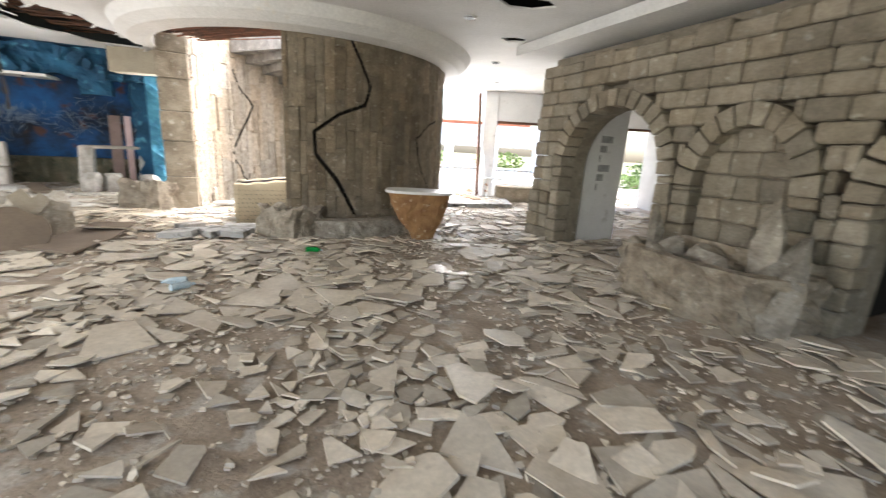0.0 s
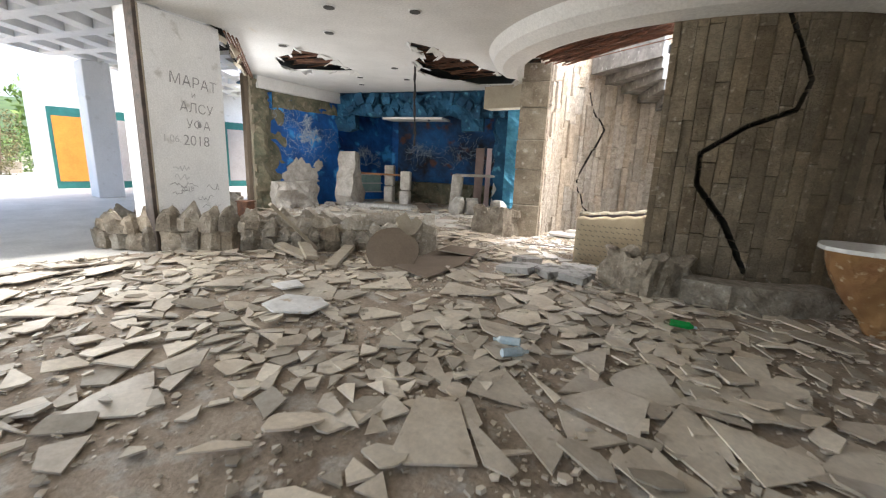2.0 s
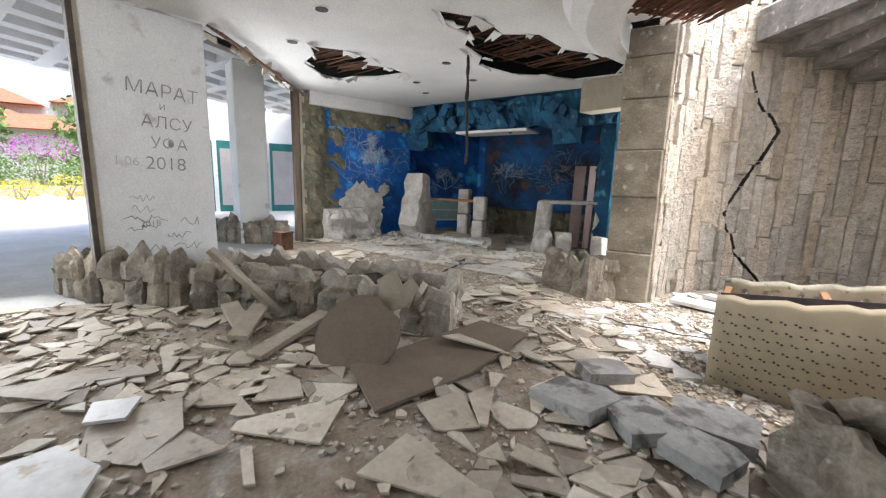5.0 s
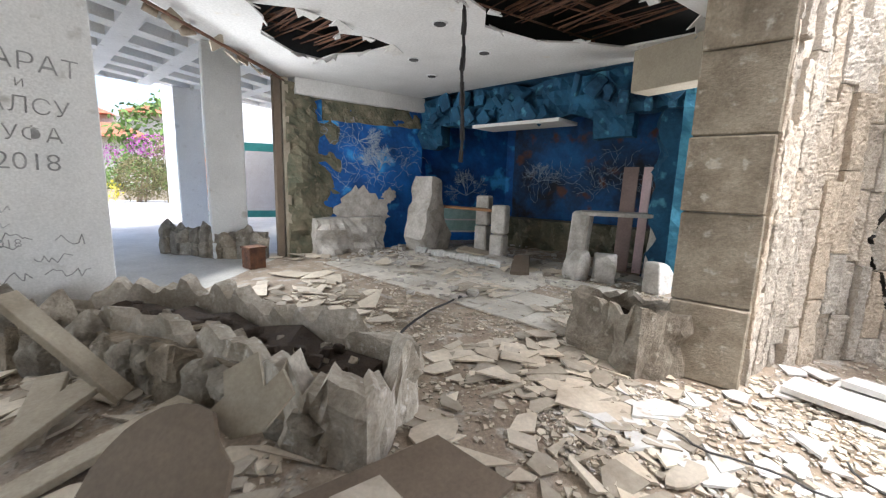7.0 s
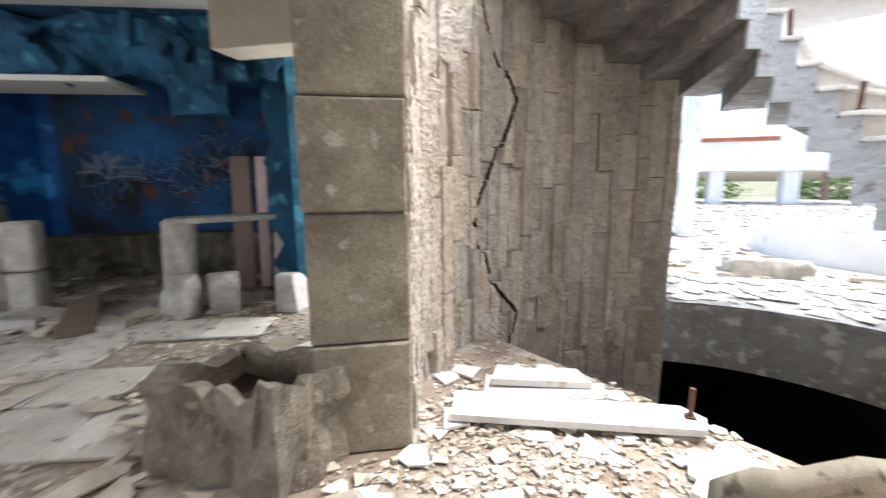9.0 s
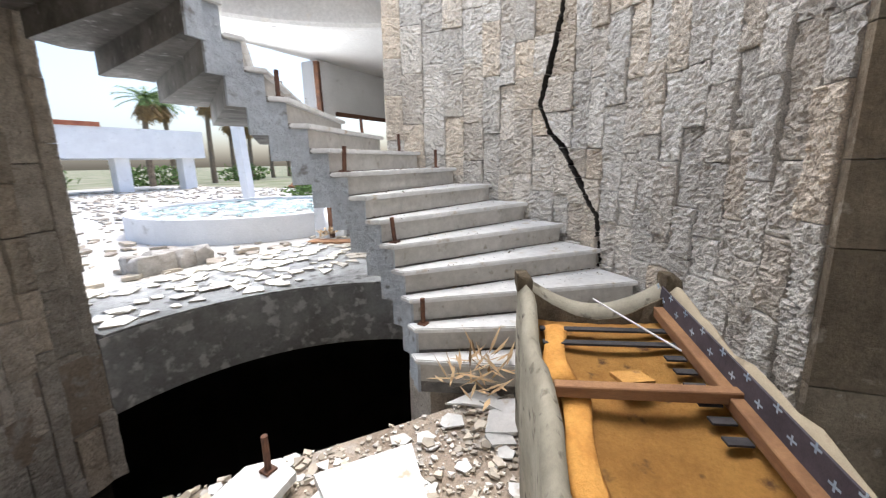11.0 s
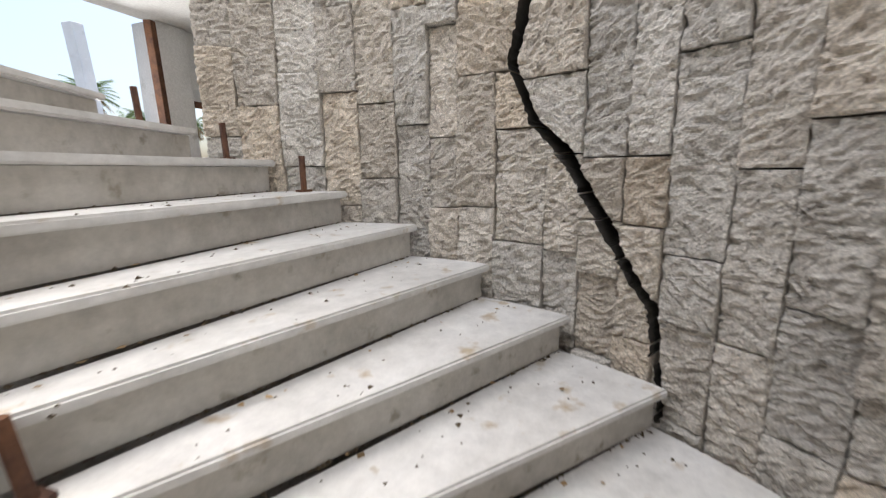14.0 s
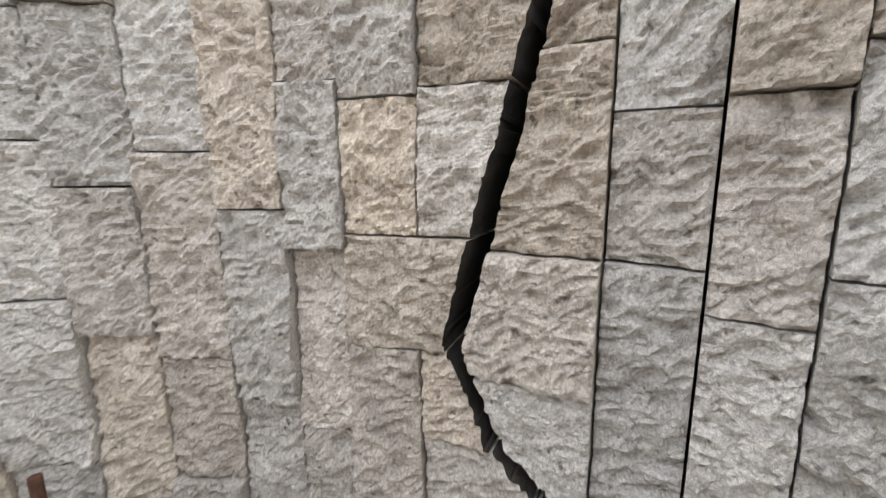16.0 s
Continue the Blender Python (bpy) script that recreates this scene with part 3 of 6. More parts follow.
# square pillar of stacked blocks
pil = tagged(link_mesh("pillar_west", box((-0.22, -0.2, 0), (0.22, 0.2, CEIL), pose(-5.64, 8.70, 0, 0, 0, 28)), M_CONC), "square pillar of stacked rough stone blocks", "pillar", kind="structure")
z = 0.0
for h in (0.66, 0.72, 0.58, 0.62, 0.48, 0.34):
    bm = bmesh.new()
    add_box(bm, (-0.27, -0.25, z + 0.004), (0.27, 0.25, z + h - 0.004), pose(-5.64 + U(-.006, .006), 8.70 + U(-.006, .006), 0, 0, 0, 28 + U(-.8, .8)), 0.012)
    part("block", bm, M_PILLAR, pil)
    z += h

# beige beam from pillar to grotto, its shade put into the colour
tagged(link_mesh("trim_beam_west", box((0, 0, 2.85), (2.2, 0.4, 3.399), pose(-7.98, 9.98, 0, 0, 0, 6), 0.01), M_BEIGE_SHADED), "beige plastered beam, coloured darker for its shade", "beam", kind="structure")

M_FLAKE = mat("flaking_grey_paint", (0.40, 0.395, 0.38), (0.25, 0.24, 0.23), 0.92, 3.0, 30, 0.6, spots=(0.62, 0.61, 0.59), spot_amount=0.55, distance=0.02)
tagged(link_mesh("trim_opening_rim", prism([ring_sector(RI - 0.014, RI - 0.002, 0, 97, 60, CX, CY)], -0.62, 0.1), M_FLAKE), "grey concrete rim with flaking pale paint", "rim", kind="structure")
# raised slab north of the stair opening
tagged(link_mesh("floor_north", prism([arc(CX, CY, RI, 27, 96, 40) + [(-3.4, 13.5), (1.9, 13.5), (1.9, 11.6)]], 0.003, 0.12), M_CONC), "raised concrete landing beside the stair opening", "floor", kind="structure")

# north facade
nf = 13.55
tagged(link_mesh("pillar_north", box((1.08, nf, 0), (1.5, nf + 0.4, CEIL - 0.003), None, 0.01), M_WHITE), "white square pillar between bare window openings", "pillar", kind="structure")
tagged(link_mesh("wall_north", box((1.503, nf + 0.05, 2.5), (6.5, nf + 0.3, CEIL - 0.003)), M_WHITE), "white wall over the bare window opening", "wall", kind="structure")
tagged(link_mesh("trim_lintel_edge", box((1.503, nf + 0.0, 2.44), (6.5, nf + 0.049, 2.52)), M_RUST), "rusty steel window rail", "window rail", kind="structure")
tagged(link_mesh("window_post", box((-3.5, 12.02, 0.0), (-3.36, 12.16, CEIL - 0.003)), M_WHITE), "white peeling window post", "window post", kind="structure")
tagged(link_mesh("wall_sill", box((1.6, nf - 0.5, 0), (4.0, nf, 0.5), None, 0.03), M_BLOCK), "low stone ledge under the window opening", "ledge", kind="structure")

# closing walls
tagged(link_mesh("wall_east", box((6.5, -3.2, 0), (6.75, 13.9, CEIL + 0.5)), M_WALL), "plain plastered wall", "wall", kind="structure")
bm = bmesh.new()
for x0, x1 in ((-8.5, -7.6), (-3.6, -3.1), (1.0, 1.5), (5.8, 6.5)):
    add_box(bm, (x0, -3.25, 0), (x1, -3.0, CEIL))
add_box(bm, (-8.5, -3.25, 2.7), (6.5, -3.002, CEIL + 0.5))
tagged(link_mesh("wall_south", bm, M_WALL), "plain wall with wide bare window openings", "wall", kind="structure")

# arched wall of ashlar
wall_a = tagged(link_mesh("wall_arched", upright_prism([(0.3, 0), (1.05, 0)] + arch_pts(1.05, 2.93, 1.35, 2.28)[::-1][1:-1] + [(2.93, 0), (5.1, 0)] + arch_pts(5.1, 6.7, 1.25, 2.15)[::-1][1:-1] + [(6.7, 0), (7.2, 0), (7.2, 3.2), (0.3, 3.2)], [], 0.28, 0.55, AM), M_BLOCK), "rough stone block wall with arched openings", "wall", kind="structure")


def in_arch(u, z, spec, grow=0.0):
    u0, u1, spring, top = spec
    c, r = (u0 + u1) / 2, (u1 - u0) / 2 + grow
    if z < spring:
        return abs(u - c) < r
    return ((u - c) / r) ** 2 + ((z - spring) / (top + grow - spring)) ** 2 < 1


ARCHES = [(1.05, 2.93, 1.35, 2.28), (3.43, 4.45, 1.25, 1.95), (5.1, 6.7, 1.25, 2.15)]


def wall_block(u0, u1, z0, z1, y, name="stone_block", depth=0.26, taper=0.0):
    bm = bmesh.new()
    vs = add_box(bm, (u0 + 0.004, y, z0 + 0.004), (u1 - 0.004, y + depth, z1 - 0.004), None, min(0.022, (u1 - u0) * 0.2))
    for v in bm.verts:
        v.co += Vector((noise.noise(v.co * 5) * 0.012, noise.noise(v.co * 4 + Vector((9, 0, 0))) * 0.02, noise.noise(v.co * 5 + Vector((0, 7, 0))) * 0.012))
    bm.transform(AM)
    return part(name, bm, M_BLOCK, wall_a)


z = 0.0
heights = [0.22, 0.24, 0.19, 0.23, 0.20, 0.23, 0.21, 0.24, 0.20, 0.22, 0.21, 0.22, 0.24, 0.27]
for k, h in enumerate(heights):
    u = 0.3 - 0.12 * max(0, 1 - z / 1.2) - U(0, 0.06)
    first = True
    while u < 7.15:
        w = U(0.22, 0.5)
        u1 = min(u + w, 7.2)
        mid, hgt = (u + u1) / 2, h - (U(0.02, 0.12) if k == len(heights) - 1 else 0)
        a, b = u, u1
        skip = False
        for spec in ARCHES:
            g = 0.24
            zc = z + h * 0.5
            if in_arch(mid, zc, spec, g) and in_arch(a, zc, spec, g) and in_arch(b, zc, spec, g):
                skip = True
            elif in_arch(a, zc, spec, g):
                while in_arch(a, zc, spec, g) and a < b:
                    a += 0.02
            elif in_arch(b, zc, spec, g):
                while in_arch(b, zc, spec, g) and b > a:
                    b -= 0.02
        if not skip and b - a > 0.07:
            wall_block(a, b, z, z + hgt, U(0.0, 0.03))
        u = u1
    z += h
for u0, u1, spring, top in ARCHES:
    c, r = (u0 + u1) / 2, (u1 - u0) / 2
    for side in (u0 - 0.24, u1):
        z = 0.0
        while z < spring - 0.05:
            h = min(U(0.17, 0.27), spring - z)
            wall_block(side, side + 0.24, z, z + h, U(-0.005, 0.015), "jamb_block", 0.3 if (u0 < 3 or u0 > 5) else 0.26)
            z += h
    n = 12 if r < 0.7 else 17
    for i in range(n):
        t0, t1 = math.pi * i / n + 0.012, math.pi * (i + 1) / n - 0.012
        bm = bmesh.new()
        quad = []
        for rr, t in ((r, t0), (r + 0.24, t0), (r + 0.24, t1), (r, t1)):
            hh = (top - spring) * (rr / r) if rr == r else (top + 0.24 - spring)
            quad.append((c + rr * math.cos(t), spring + hh * math.sin(t)))
        y = U(-0.018, 0.004)
        lo = [bm.verts.new(AM @ Vector((p[0], y, p[1]))) for p in quad]
        hi = [bm.verts.new(AM @ Vector((p[0], 0.3, p[1]))) for p in quad]
        bm.faces.new(lo)
        bm.faces.new(hi[::-1])
        for q in range(4):
            bm.faces.new((lo[q], hi[q], hi[(q + 1) % 4], lo[(q + 1) % 4]))
        bmesh.ops.recalc_face_normals(bm, faces=bm.faces[:])
        bmesh.ops.bevel(bm, geom=bm.edges[:], offset=0.012, segments=1, affect='EDGES')
        part("voussoir", bm, M_BLOCK, wall_a)
# niche back
z = 0.6
while z < 1.9:
    u = 3.43
    while u < 4.4:
        w = U(0.25, 0.45)
        wall_block(u, min(u + w, 4.46), z, z + 0.27, 0.2, "niche_block", 0.075)
        u += w
    z += 0.27
tagged(link_mesh("trim_soffit_arched", upright_prism([(0.0, 3.23), (7.2, 3.23), (7.2, 3.39), (0.0, 3.39)], [], -0.42, 0.6, AM), M_CEIL), "white dropped soffit along the stone wall", "soffit", kind="structure")
inner = tagged(link_mesh("wall_behind_arch", upright_prism([(0.85, 0), (1.0, 0), (1.0, 2.9), (0.85, 2.9)], [], 0.56, 1.5, AM), M_WHITE), "white scribbled wall behind the arch", "wall", kind="structure")
for k in range(6):
    part("scribble", box((1.0, 0.9, 0.95 + 0.17 * k), (1.004, 0.93 + 0.12 * (k % 3), 1.07 + 0.17 * k), AM), M_INK, inner)
# side room seen through the doorway, its gloom put into the wall colour
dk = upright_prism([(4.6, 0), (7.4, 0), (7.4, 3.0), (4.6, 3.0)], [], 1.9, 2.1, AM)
tagged(link_mesh("wall_dark_room", dk, M_DARK), "back wall of a side room, coloured near-black for shade", "wall", kind="structure")
tagged(link_mesh("wall_dark_room_side", upright_prism([(4.75, 0), (4.9, 0), (4.9, 3.0), (4.75, 3.0)], [], 0.6, 1.9, AM), M_DARK), "side wall of a side room, coloured near-black for shade", "wall", kind="structure")

# white scribbled pillar panel with a steel mullion
PM = pose(-8.10, 2.66, 0, 0, 0, math.degrees(math.atan2(1.14, -0.42)))
panel = tagged(link_mesh("wall_panel", box((0, 0, 0), (1.22, 0.55, 3.38), PM, 0.008), M_WHITE), "white plaster panel with marker scribbles between openings", "wall", kind="structure")
bm = bmesh.new()
add_box(bm, (-0.1, -0.06, 0.0), (-0.045, 0.12, 3.39), PM, 0.006)
tagged(link_mesh("trim_mullion", bm, M_DARKSTEEL), "rusty dark steel window post", "window post", kind="structure")
tagged(link_mesh("trim_mullion_inner", box((-0.042, -0.03, 0.0), (-0.003, 0.1, 3.37), PM), M_PALEWOOD), "pale peeling window frame strip", "window frame", kind="structure")


def write(text, u, z, size, material, tilt=0.0):
    cu = bpy.data.curves.new("scribble", 'FONT')
    cu.body, cu.size, cu.extrude, cu.offset = text, size, 0.001, -0.012 * size
    ob = new("scribble", cu)
    me = bpy.data.meshes.new_from_object(ob.evaluated_get(bpy.context.evaluated_depsgraph_get()))
    bpy.data.objects.remove(ob)
    me.materials.append(material)
    ob = new("scribble", me)
    ob.parent = panel
    ob.matrix_local = PM @ Matrix.Translation((u, -0.003, z)) @ pose(0, 0, 0, 90, 0, 0) @ pose(0, 0, 0, 0, 0, tilt)


write("МАРАТ", 0.33, 2.44, 0.22, M_INK, -4)
write("и", 0.66, 2.27, 0.13, M_INK, -3)
write("АЛСУ", 0.46, 2.06, 0.20, M_INK, -3)
write("УФА", 0.54, 1.81, 0.19, M_INK, -2)
write("2018", 0.47, 1.56, 0.22, M_INK, -2)
write("1.06.", 0.16, 1.60, 0.15, M_FAINT, -2)
write("2018", 0.36, 0.86, 0.11, M_INK, -1)
for u, z, w in ((0.28, 1.22, 0.3), (0.3, 1.08, 0.25), (0.2, 0.96, 0.5), (0.24, 0.84, 0.42), (0.64, 0.74, 0.4), (0.35, 0.58, 0.32), (0.7, 0.58, 0.42), (0.8, 0.9, 0.25)):
    bm = bmesh.new()
    p = Vector((u, -0.002, z))
    for i in range(int(w / 0.035)):
        q = Vector((p.x + U(0.01, 0.05), -0.002, z + U(-0.055, 0.055)))
        add_tube(bm, PM @ p, PM @ q, 0.0042, 4)
        p = q
    part("scribble", bm, M_INK if z < 1.0 else M_FAINT, panel)

# broken blind rail between panel and corner
bm = bmesh.new()
for k in range(4):
    add_tube(bm, (-8.45 + k * 0.03, 3.86 + k * 0.05, 3.36 - 0.03 * k), (-11.75 + 0.03 * k, 5.42 + k * 0.05, 3.38 - 0.04 * k), 0.018, 6)
e = thing("broken_blind_rail", "torn rusty blind rail hanging under the ceiling edge", "blind rail")
part("rail", bm, M_RUST, e)
for k in range(9):
    s = k / 9 + U(0, 0.08)
    bm = rocky(k, U(0.08, 0.4), 0.03, U(0.05, 0.22), 1, 0.5)
    bm.transform(pose(-8.5 - 3.2 * s, 3.9 + 1.55 * s, 3.24, U(-60, 60), U(-35, 35), 155 + U(-25, 25)))
    part("torn_board", bm, M_PALEWOOD, e)
for k, (w, zz) in enumerate(((0.09, 3.39), (0.07, 3.39))):
    tagged(link_mesh("window_jamb", box((-0.05, -0.05 + 0.16 * k, 0), (0.05, 0.07 + 0.16 * k, 3.37), pose(-11.86, 5.42, 0, 0, 0, 25)), (M_BOARD, M_PALEWOOD)[k]), ("dusty brown window post", "pale peeling window post")[k], "window post", kind="structure")
tagged(link_mesh("trim_cornice", box((-0.05, 0, 3.1), (0.12, 2.9, 3.395), pose(-12.0, 5.75, 0, 0, 0, 14)), M_CEIL), "white plaster cornice", "cornice", kind="structure")

# ---- staircase ----
def skew_sector(r0, r1, a0, a1, n):
    return arc(CX, CY, r1, a0, a1, n) + arc(CX, CY, r0, a1 + SKEW, a0 + SKEW, n)


SKEW = 18.0


def step_angle(k):
    """Where the nosing of step k meets the outer wall."""
    return -33.2 + 10.1 * (k - 4)


def well_radius(k):
    """The stair's inner well is a little off the drum's centre."""
    return 0.59 + 0.15 * math.cos(radians(step_angle(k) + SKEW - 45))


stair = thing("spiral_staircase", "white marble spiral staircase on peeling concrete", "staircase")
RISERS = []
for k in range(1, 23):
    a, zt = step_angle(k), 0.08 + 0.173 * k
    n = 5
    bm = prism([skew_sector(well_radius(k) - 0.03, RI - 0.05, a - 0.8, a + 10.6, n)], zt - 0.035, zt)
    bmesh.ops.bevel(bm, geom=[e for e in bm.edges if len(e.link_faces) == 2 and e.calc_face_angle(0) > 0.9], offset=0.008, segments=2, affect='EDGES')
    part("tread", bm, M_MARBLE, stair)
    p0, p1 = pol(well_radius(k) + 0.005, a + SKEW + 1.4, 0), pol(RI - 0.06, a + 0.3, 0)
    d = (p1 - p0).normalized()
    nrm = Vector((-d.y, d.x, 0)) * 0.02
    bm = bmesh.new()
    lo = [bm.verts.new(p + Vector((0, 0, zt - 0.205 + 0.035))) for p in (p0, p1, p1 + nrm, p0 + nrm)]
    hi = [bm.verts.new(p + Vector((0, 0, zt - 0.037))) for p in (p0, p1, p1 + nrm, p0 + nrm)]
    bm.faces.new(lo[::-1])
    bm.faces.new(hi)
    for i in range(4):
        bm.faces.new((lo[i], lo[(i + 1) % 4], hi[(i + 1) % 4], hi[i]))
    part("riser", bm, M_RISER, stair)
    RISERS.append((p0, d, (p1 - p0).length, zt - 0.173))
    low = 0.003 if k < 3 else zt - 0.42
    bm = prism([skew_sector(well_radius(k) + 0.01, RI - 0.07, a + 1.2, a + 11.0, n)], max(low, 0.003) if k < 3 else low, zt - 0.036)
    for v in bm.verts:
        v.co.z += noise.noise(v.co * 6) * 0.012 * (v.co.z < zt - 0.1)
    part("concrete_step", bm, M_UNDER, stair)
    bm = prism([ring_sector(well_radius(k) - 0.012, well_radius(k) + 0.007, a + SKEW + 0.8, a + SKEW + 11.2, n, CX, CY)], max(0.004, zt - 0.43) if k < 3 else zt - 0.43, zt - 0.037)
    part("string_face", bm, M_PEEL, stair, "pale peeling plaster string")
tagged(link_mesh("pier_under_stair", prism([ring_sector(0.66, 1.25, -44, -16, 6, CX, CY)], -3.2, 0.002), M_STONE_L), "rough stone pier under the lower steps", "pier", kind="structure")
rod_bm = bmesh.new()
add_tube(rod_bm, (0, 0, 0), (0, 0, 0.19), 0.016, 8)
add_box(rod_bm, (-0.03, -0.03, 0), (0.03, 0.03, 0.012))
rod_me = mesh_of(rod_bm, "baluster_stub", M_RUST)
for k, r in ((2, 0.66), (5, 0.66), (8, 0.66), (11, 0.66), (14, 0.66), (17, 0.66), (8, 2.25), (9, 2.22), (10, 2.2), (12, 2.2)):
    a = step_angle(k) + (SKEW + 3.5 if r < 1 else 4.5)
    ob = new("baluster_stub", rod_me)
    ob.matrix_world = Matrix.Translation(pol(well_radius(k) + 0.06 if r < 1 else r, a, 0.08 + 0.173 * k)) @ pose(0, 0, 0, U(-5, 5), U(-5, 5), 0)
    tagged(ob, "rusty cut baluster stub on a marble step", "baluster stub", "baluster stubs on the stair")

# ---- rock planters ----
ROCKS = [mesh_of(rocky(s, 1, 1, 1, 2, 0.3), "rock", M_ROCK) for s in range(8)]


SOILS = [mesh_of(rocky(s + 40, 1, 1, 1, 2, 0.3), "clod", M_SOIL) for s in range(4)]


def crag(seed, pointed):
    """A faceted slab of modelled cement standing on z = 0, with a broken, uneven top."""
    rr = random.Random(seed * 17 + 3)
    bm = bmesh.new()
    n = 7
    low, mid, high = [], [], []
    ang = [2 * math.pi * (i + rr.uniform(-0.3, 0.3)) / n for i in range(n)]
    peak = rr.uniform(0, 6.28)
    for a in ang:
        e = 0.5 / max(abs(math.cos(a)), abs(math.sin(a))) ** 0.8
        for ring, k, z in ((low, rr.uniform(0.9, 1.05), 0.0), (mid, rr.uniform(0.85, 1.1), rr.uniform(0.4, 0.6)), (high, rr.uniform(0.45, 0.75) if pointed else rr.uniform(0.75, 0.95), rr.uniform(0.62, 0.85) + (0.2 * math.cos(a - peak) if pointed else 0.1))):
            ring.append(bm.verts.new((e * k * math.cos(a), e * k * math.sin(a), z)))
    for i in range(n):
        j = (i + 1) % n
        for a, b in ((low, mid), (mid, high)):
            bm.faces.new((a[i], a[j], b[j]))
            bm.faces.new((a[i], b[j], b[i]))
    tip = bm.verts.new((0.2 * math.cos(peak), 0.2 * math.sin(peak), 1.0 if pointed else 0.86))
    for i in range(n):
        bm.faces.new((high[i], high[(i + 1) % n], tip))
    bm.faces.new(low[::-1])
    bmesh.ops.subdivide_edges(bm, edges=bm.edges[:], cuts=1)
    for v in bm.verts:
        if v.co.z > 0.01:
            v.co += Vector((noise.noise(v.co * 3 + Vector((seed, 0, 0))), noise.noise(v.co * 3 + Vector((0, seed, 0))), noise.noise(v.co * 3 + Vector((0, 0, seed))))) * 0.1
    bmesh.ops.recalc_face_normals(bm, faces=bm.faces[:])
    return bm


CRAGS = [mesh_of(crag(s, False), "rock", M_ROCK) for s in range(7)]
PEAKS = [mesh_of(crag(s + 20, True), "rock", M_ROCK) for s in range(8)]


def crag_ring(parent, outer, inner, h, seed, amp=0.07, sides=44, torn=0.22, material=None):
    """A hollow cement box with a torn rim and faceted faces."""
    bm = bmesh.new()
    rows = []
    N = sides

    def along(loop, s):
        L = [math.dist(a, b) for a, b in zip(loop, loop[1:] + loop[:1])]
        s *= sum(L)
        for (a, b), q in zip(zip(loop, loop[1:] + loop[:1]), L):
            if s <= q:
                return Vector((a[0] + (b[0] - a[0]) * s / q, a[1] + (b[1] - a[1]) * s / q, 0))
            s -= q
        return Vector((*loop[0], 0))
    for k in range(N):
        o, i = along(outer, k / N), along(inner, k / N)
        out = (o - i).normalized()
        top = h * (1 + torn * noise.noise(o * 6 + Vector((seed, 0, 0))) + 0.55 * torn * noise.noise(o * 15))
        col = []
        for j in range(5):
            p = o + Vector((0, 0, top * j / 4))
            c = noise.voronoi(p * 4.5 + Vector((seed, 0, 0)))[0][0]
            col.append(bm.verts.new(p + out * (amp * (1.0 - 2.2 * c) * (1 if j < 4 else 0.4) + 0.03 * noise.noise(p * 9))))
        col.append(bm.verts.new(i + out * 0.02 + Vector((0, 0, top - 0.02))))
        col.append(bm.verts.new(i + Vector((0, 0, 0.1))))
        rows.append(col)
    for k in range(N):
        a, b = rows[k], rows[(k + 1) % N]
        for j in range(6):
            bm.faces.new((a[j], b[j], b[j + 1]))
            bm.faces.new((a[j], b[j + 1], a[j + 1]))
    bmesh.ops.recalc_face_normals(bm, faces=bm.faces[:])
    return part("wall_ring", bm, material or M_ROCK, parent)


def rock_row(parent, pts, h0, h1, size, thick, courses=2, name="rock"):
    for (x0, y0), (x1, y1) in zip(pts, pts[1:]):
        L = math.hypot(x1 - x0, y1 - y0)
        n = max(1, round(L / size))
        turn = math.degrees(math.atan2(y1 - y0, x1 - x0))
        for i in range(n):
            s = (i + 0.5) / n
            top = U(h0, h1)
            z = 0.0
            for c in range(courses):
                hh = top * (0.55 if courses > 1 else 1.0)
                w = L / n * U(1.0, 1.3)
                piece(name, rng.choice(PEAKS if c == courses - 1 else CRAGS), parent, Matrix.Translation((x0 + (x1 - x0) * s + U(-.03, .03), y0 + (y1 - y0) * s + U(-.03, .03), z)) @ pose(0, 0, 0, U(-7, 7), U(-7, 7), turn + 180 * rng.randrange(2) + U(-14, 14)) @ Matrix.Diagonal((w, thick * U(0.8, 1.2), hh * U(0.95, 1.15), 1)))
                z += hh * 0.8


def soil_bed(parent, loop, z, bump=0.05):
    bm = prism([loop], 0.004, z)
    bmesh.ops.subdivide_edges(bm, edges=bm.edges[:], cuts=3, use_grid_fill=True)
    for v in bm.verts:
        if v.co.z > z * 0.7:
            v.co.z += noise.noise(v.co * 3) * bump
    part("soil", bm, M_SOIL, parent)


def shard_bm(n, r, th, seed):
    """A broken flat slab with sharp corners."""
    rr = random.Random(seed)
    ang = sorted(rr.uniform(0, 2 * math.pi) for _ in range(n))
    pts = [(r * rr.uniform(0.65, 1.1) * math.cos(a), r * rr.uniform(0.65, 1.1) * math.sin(a)) for a in ang]
    return prism([pts], 0, th)


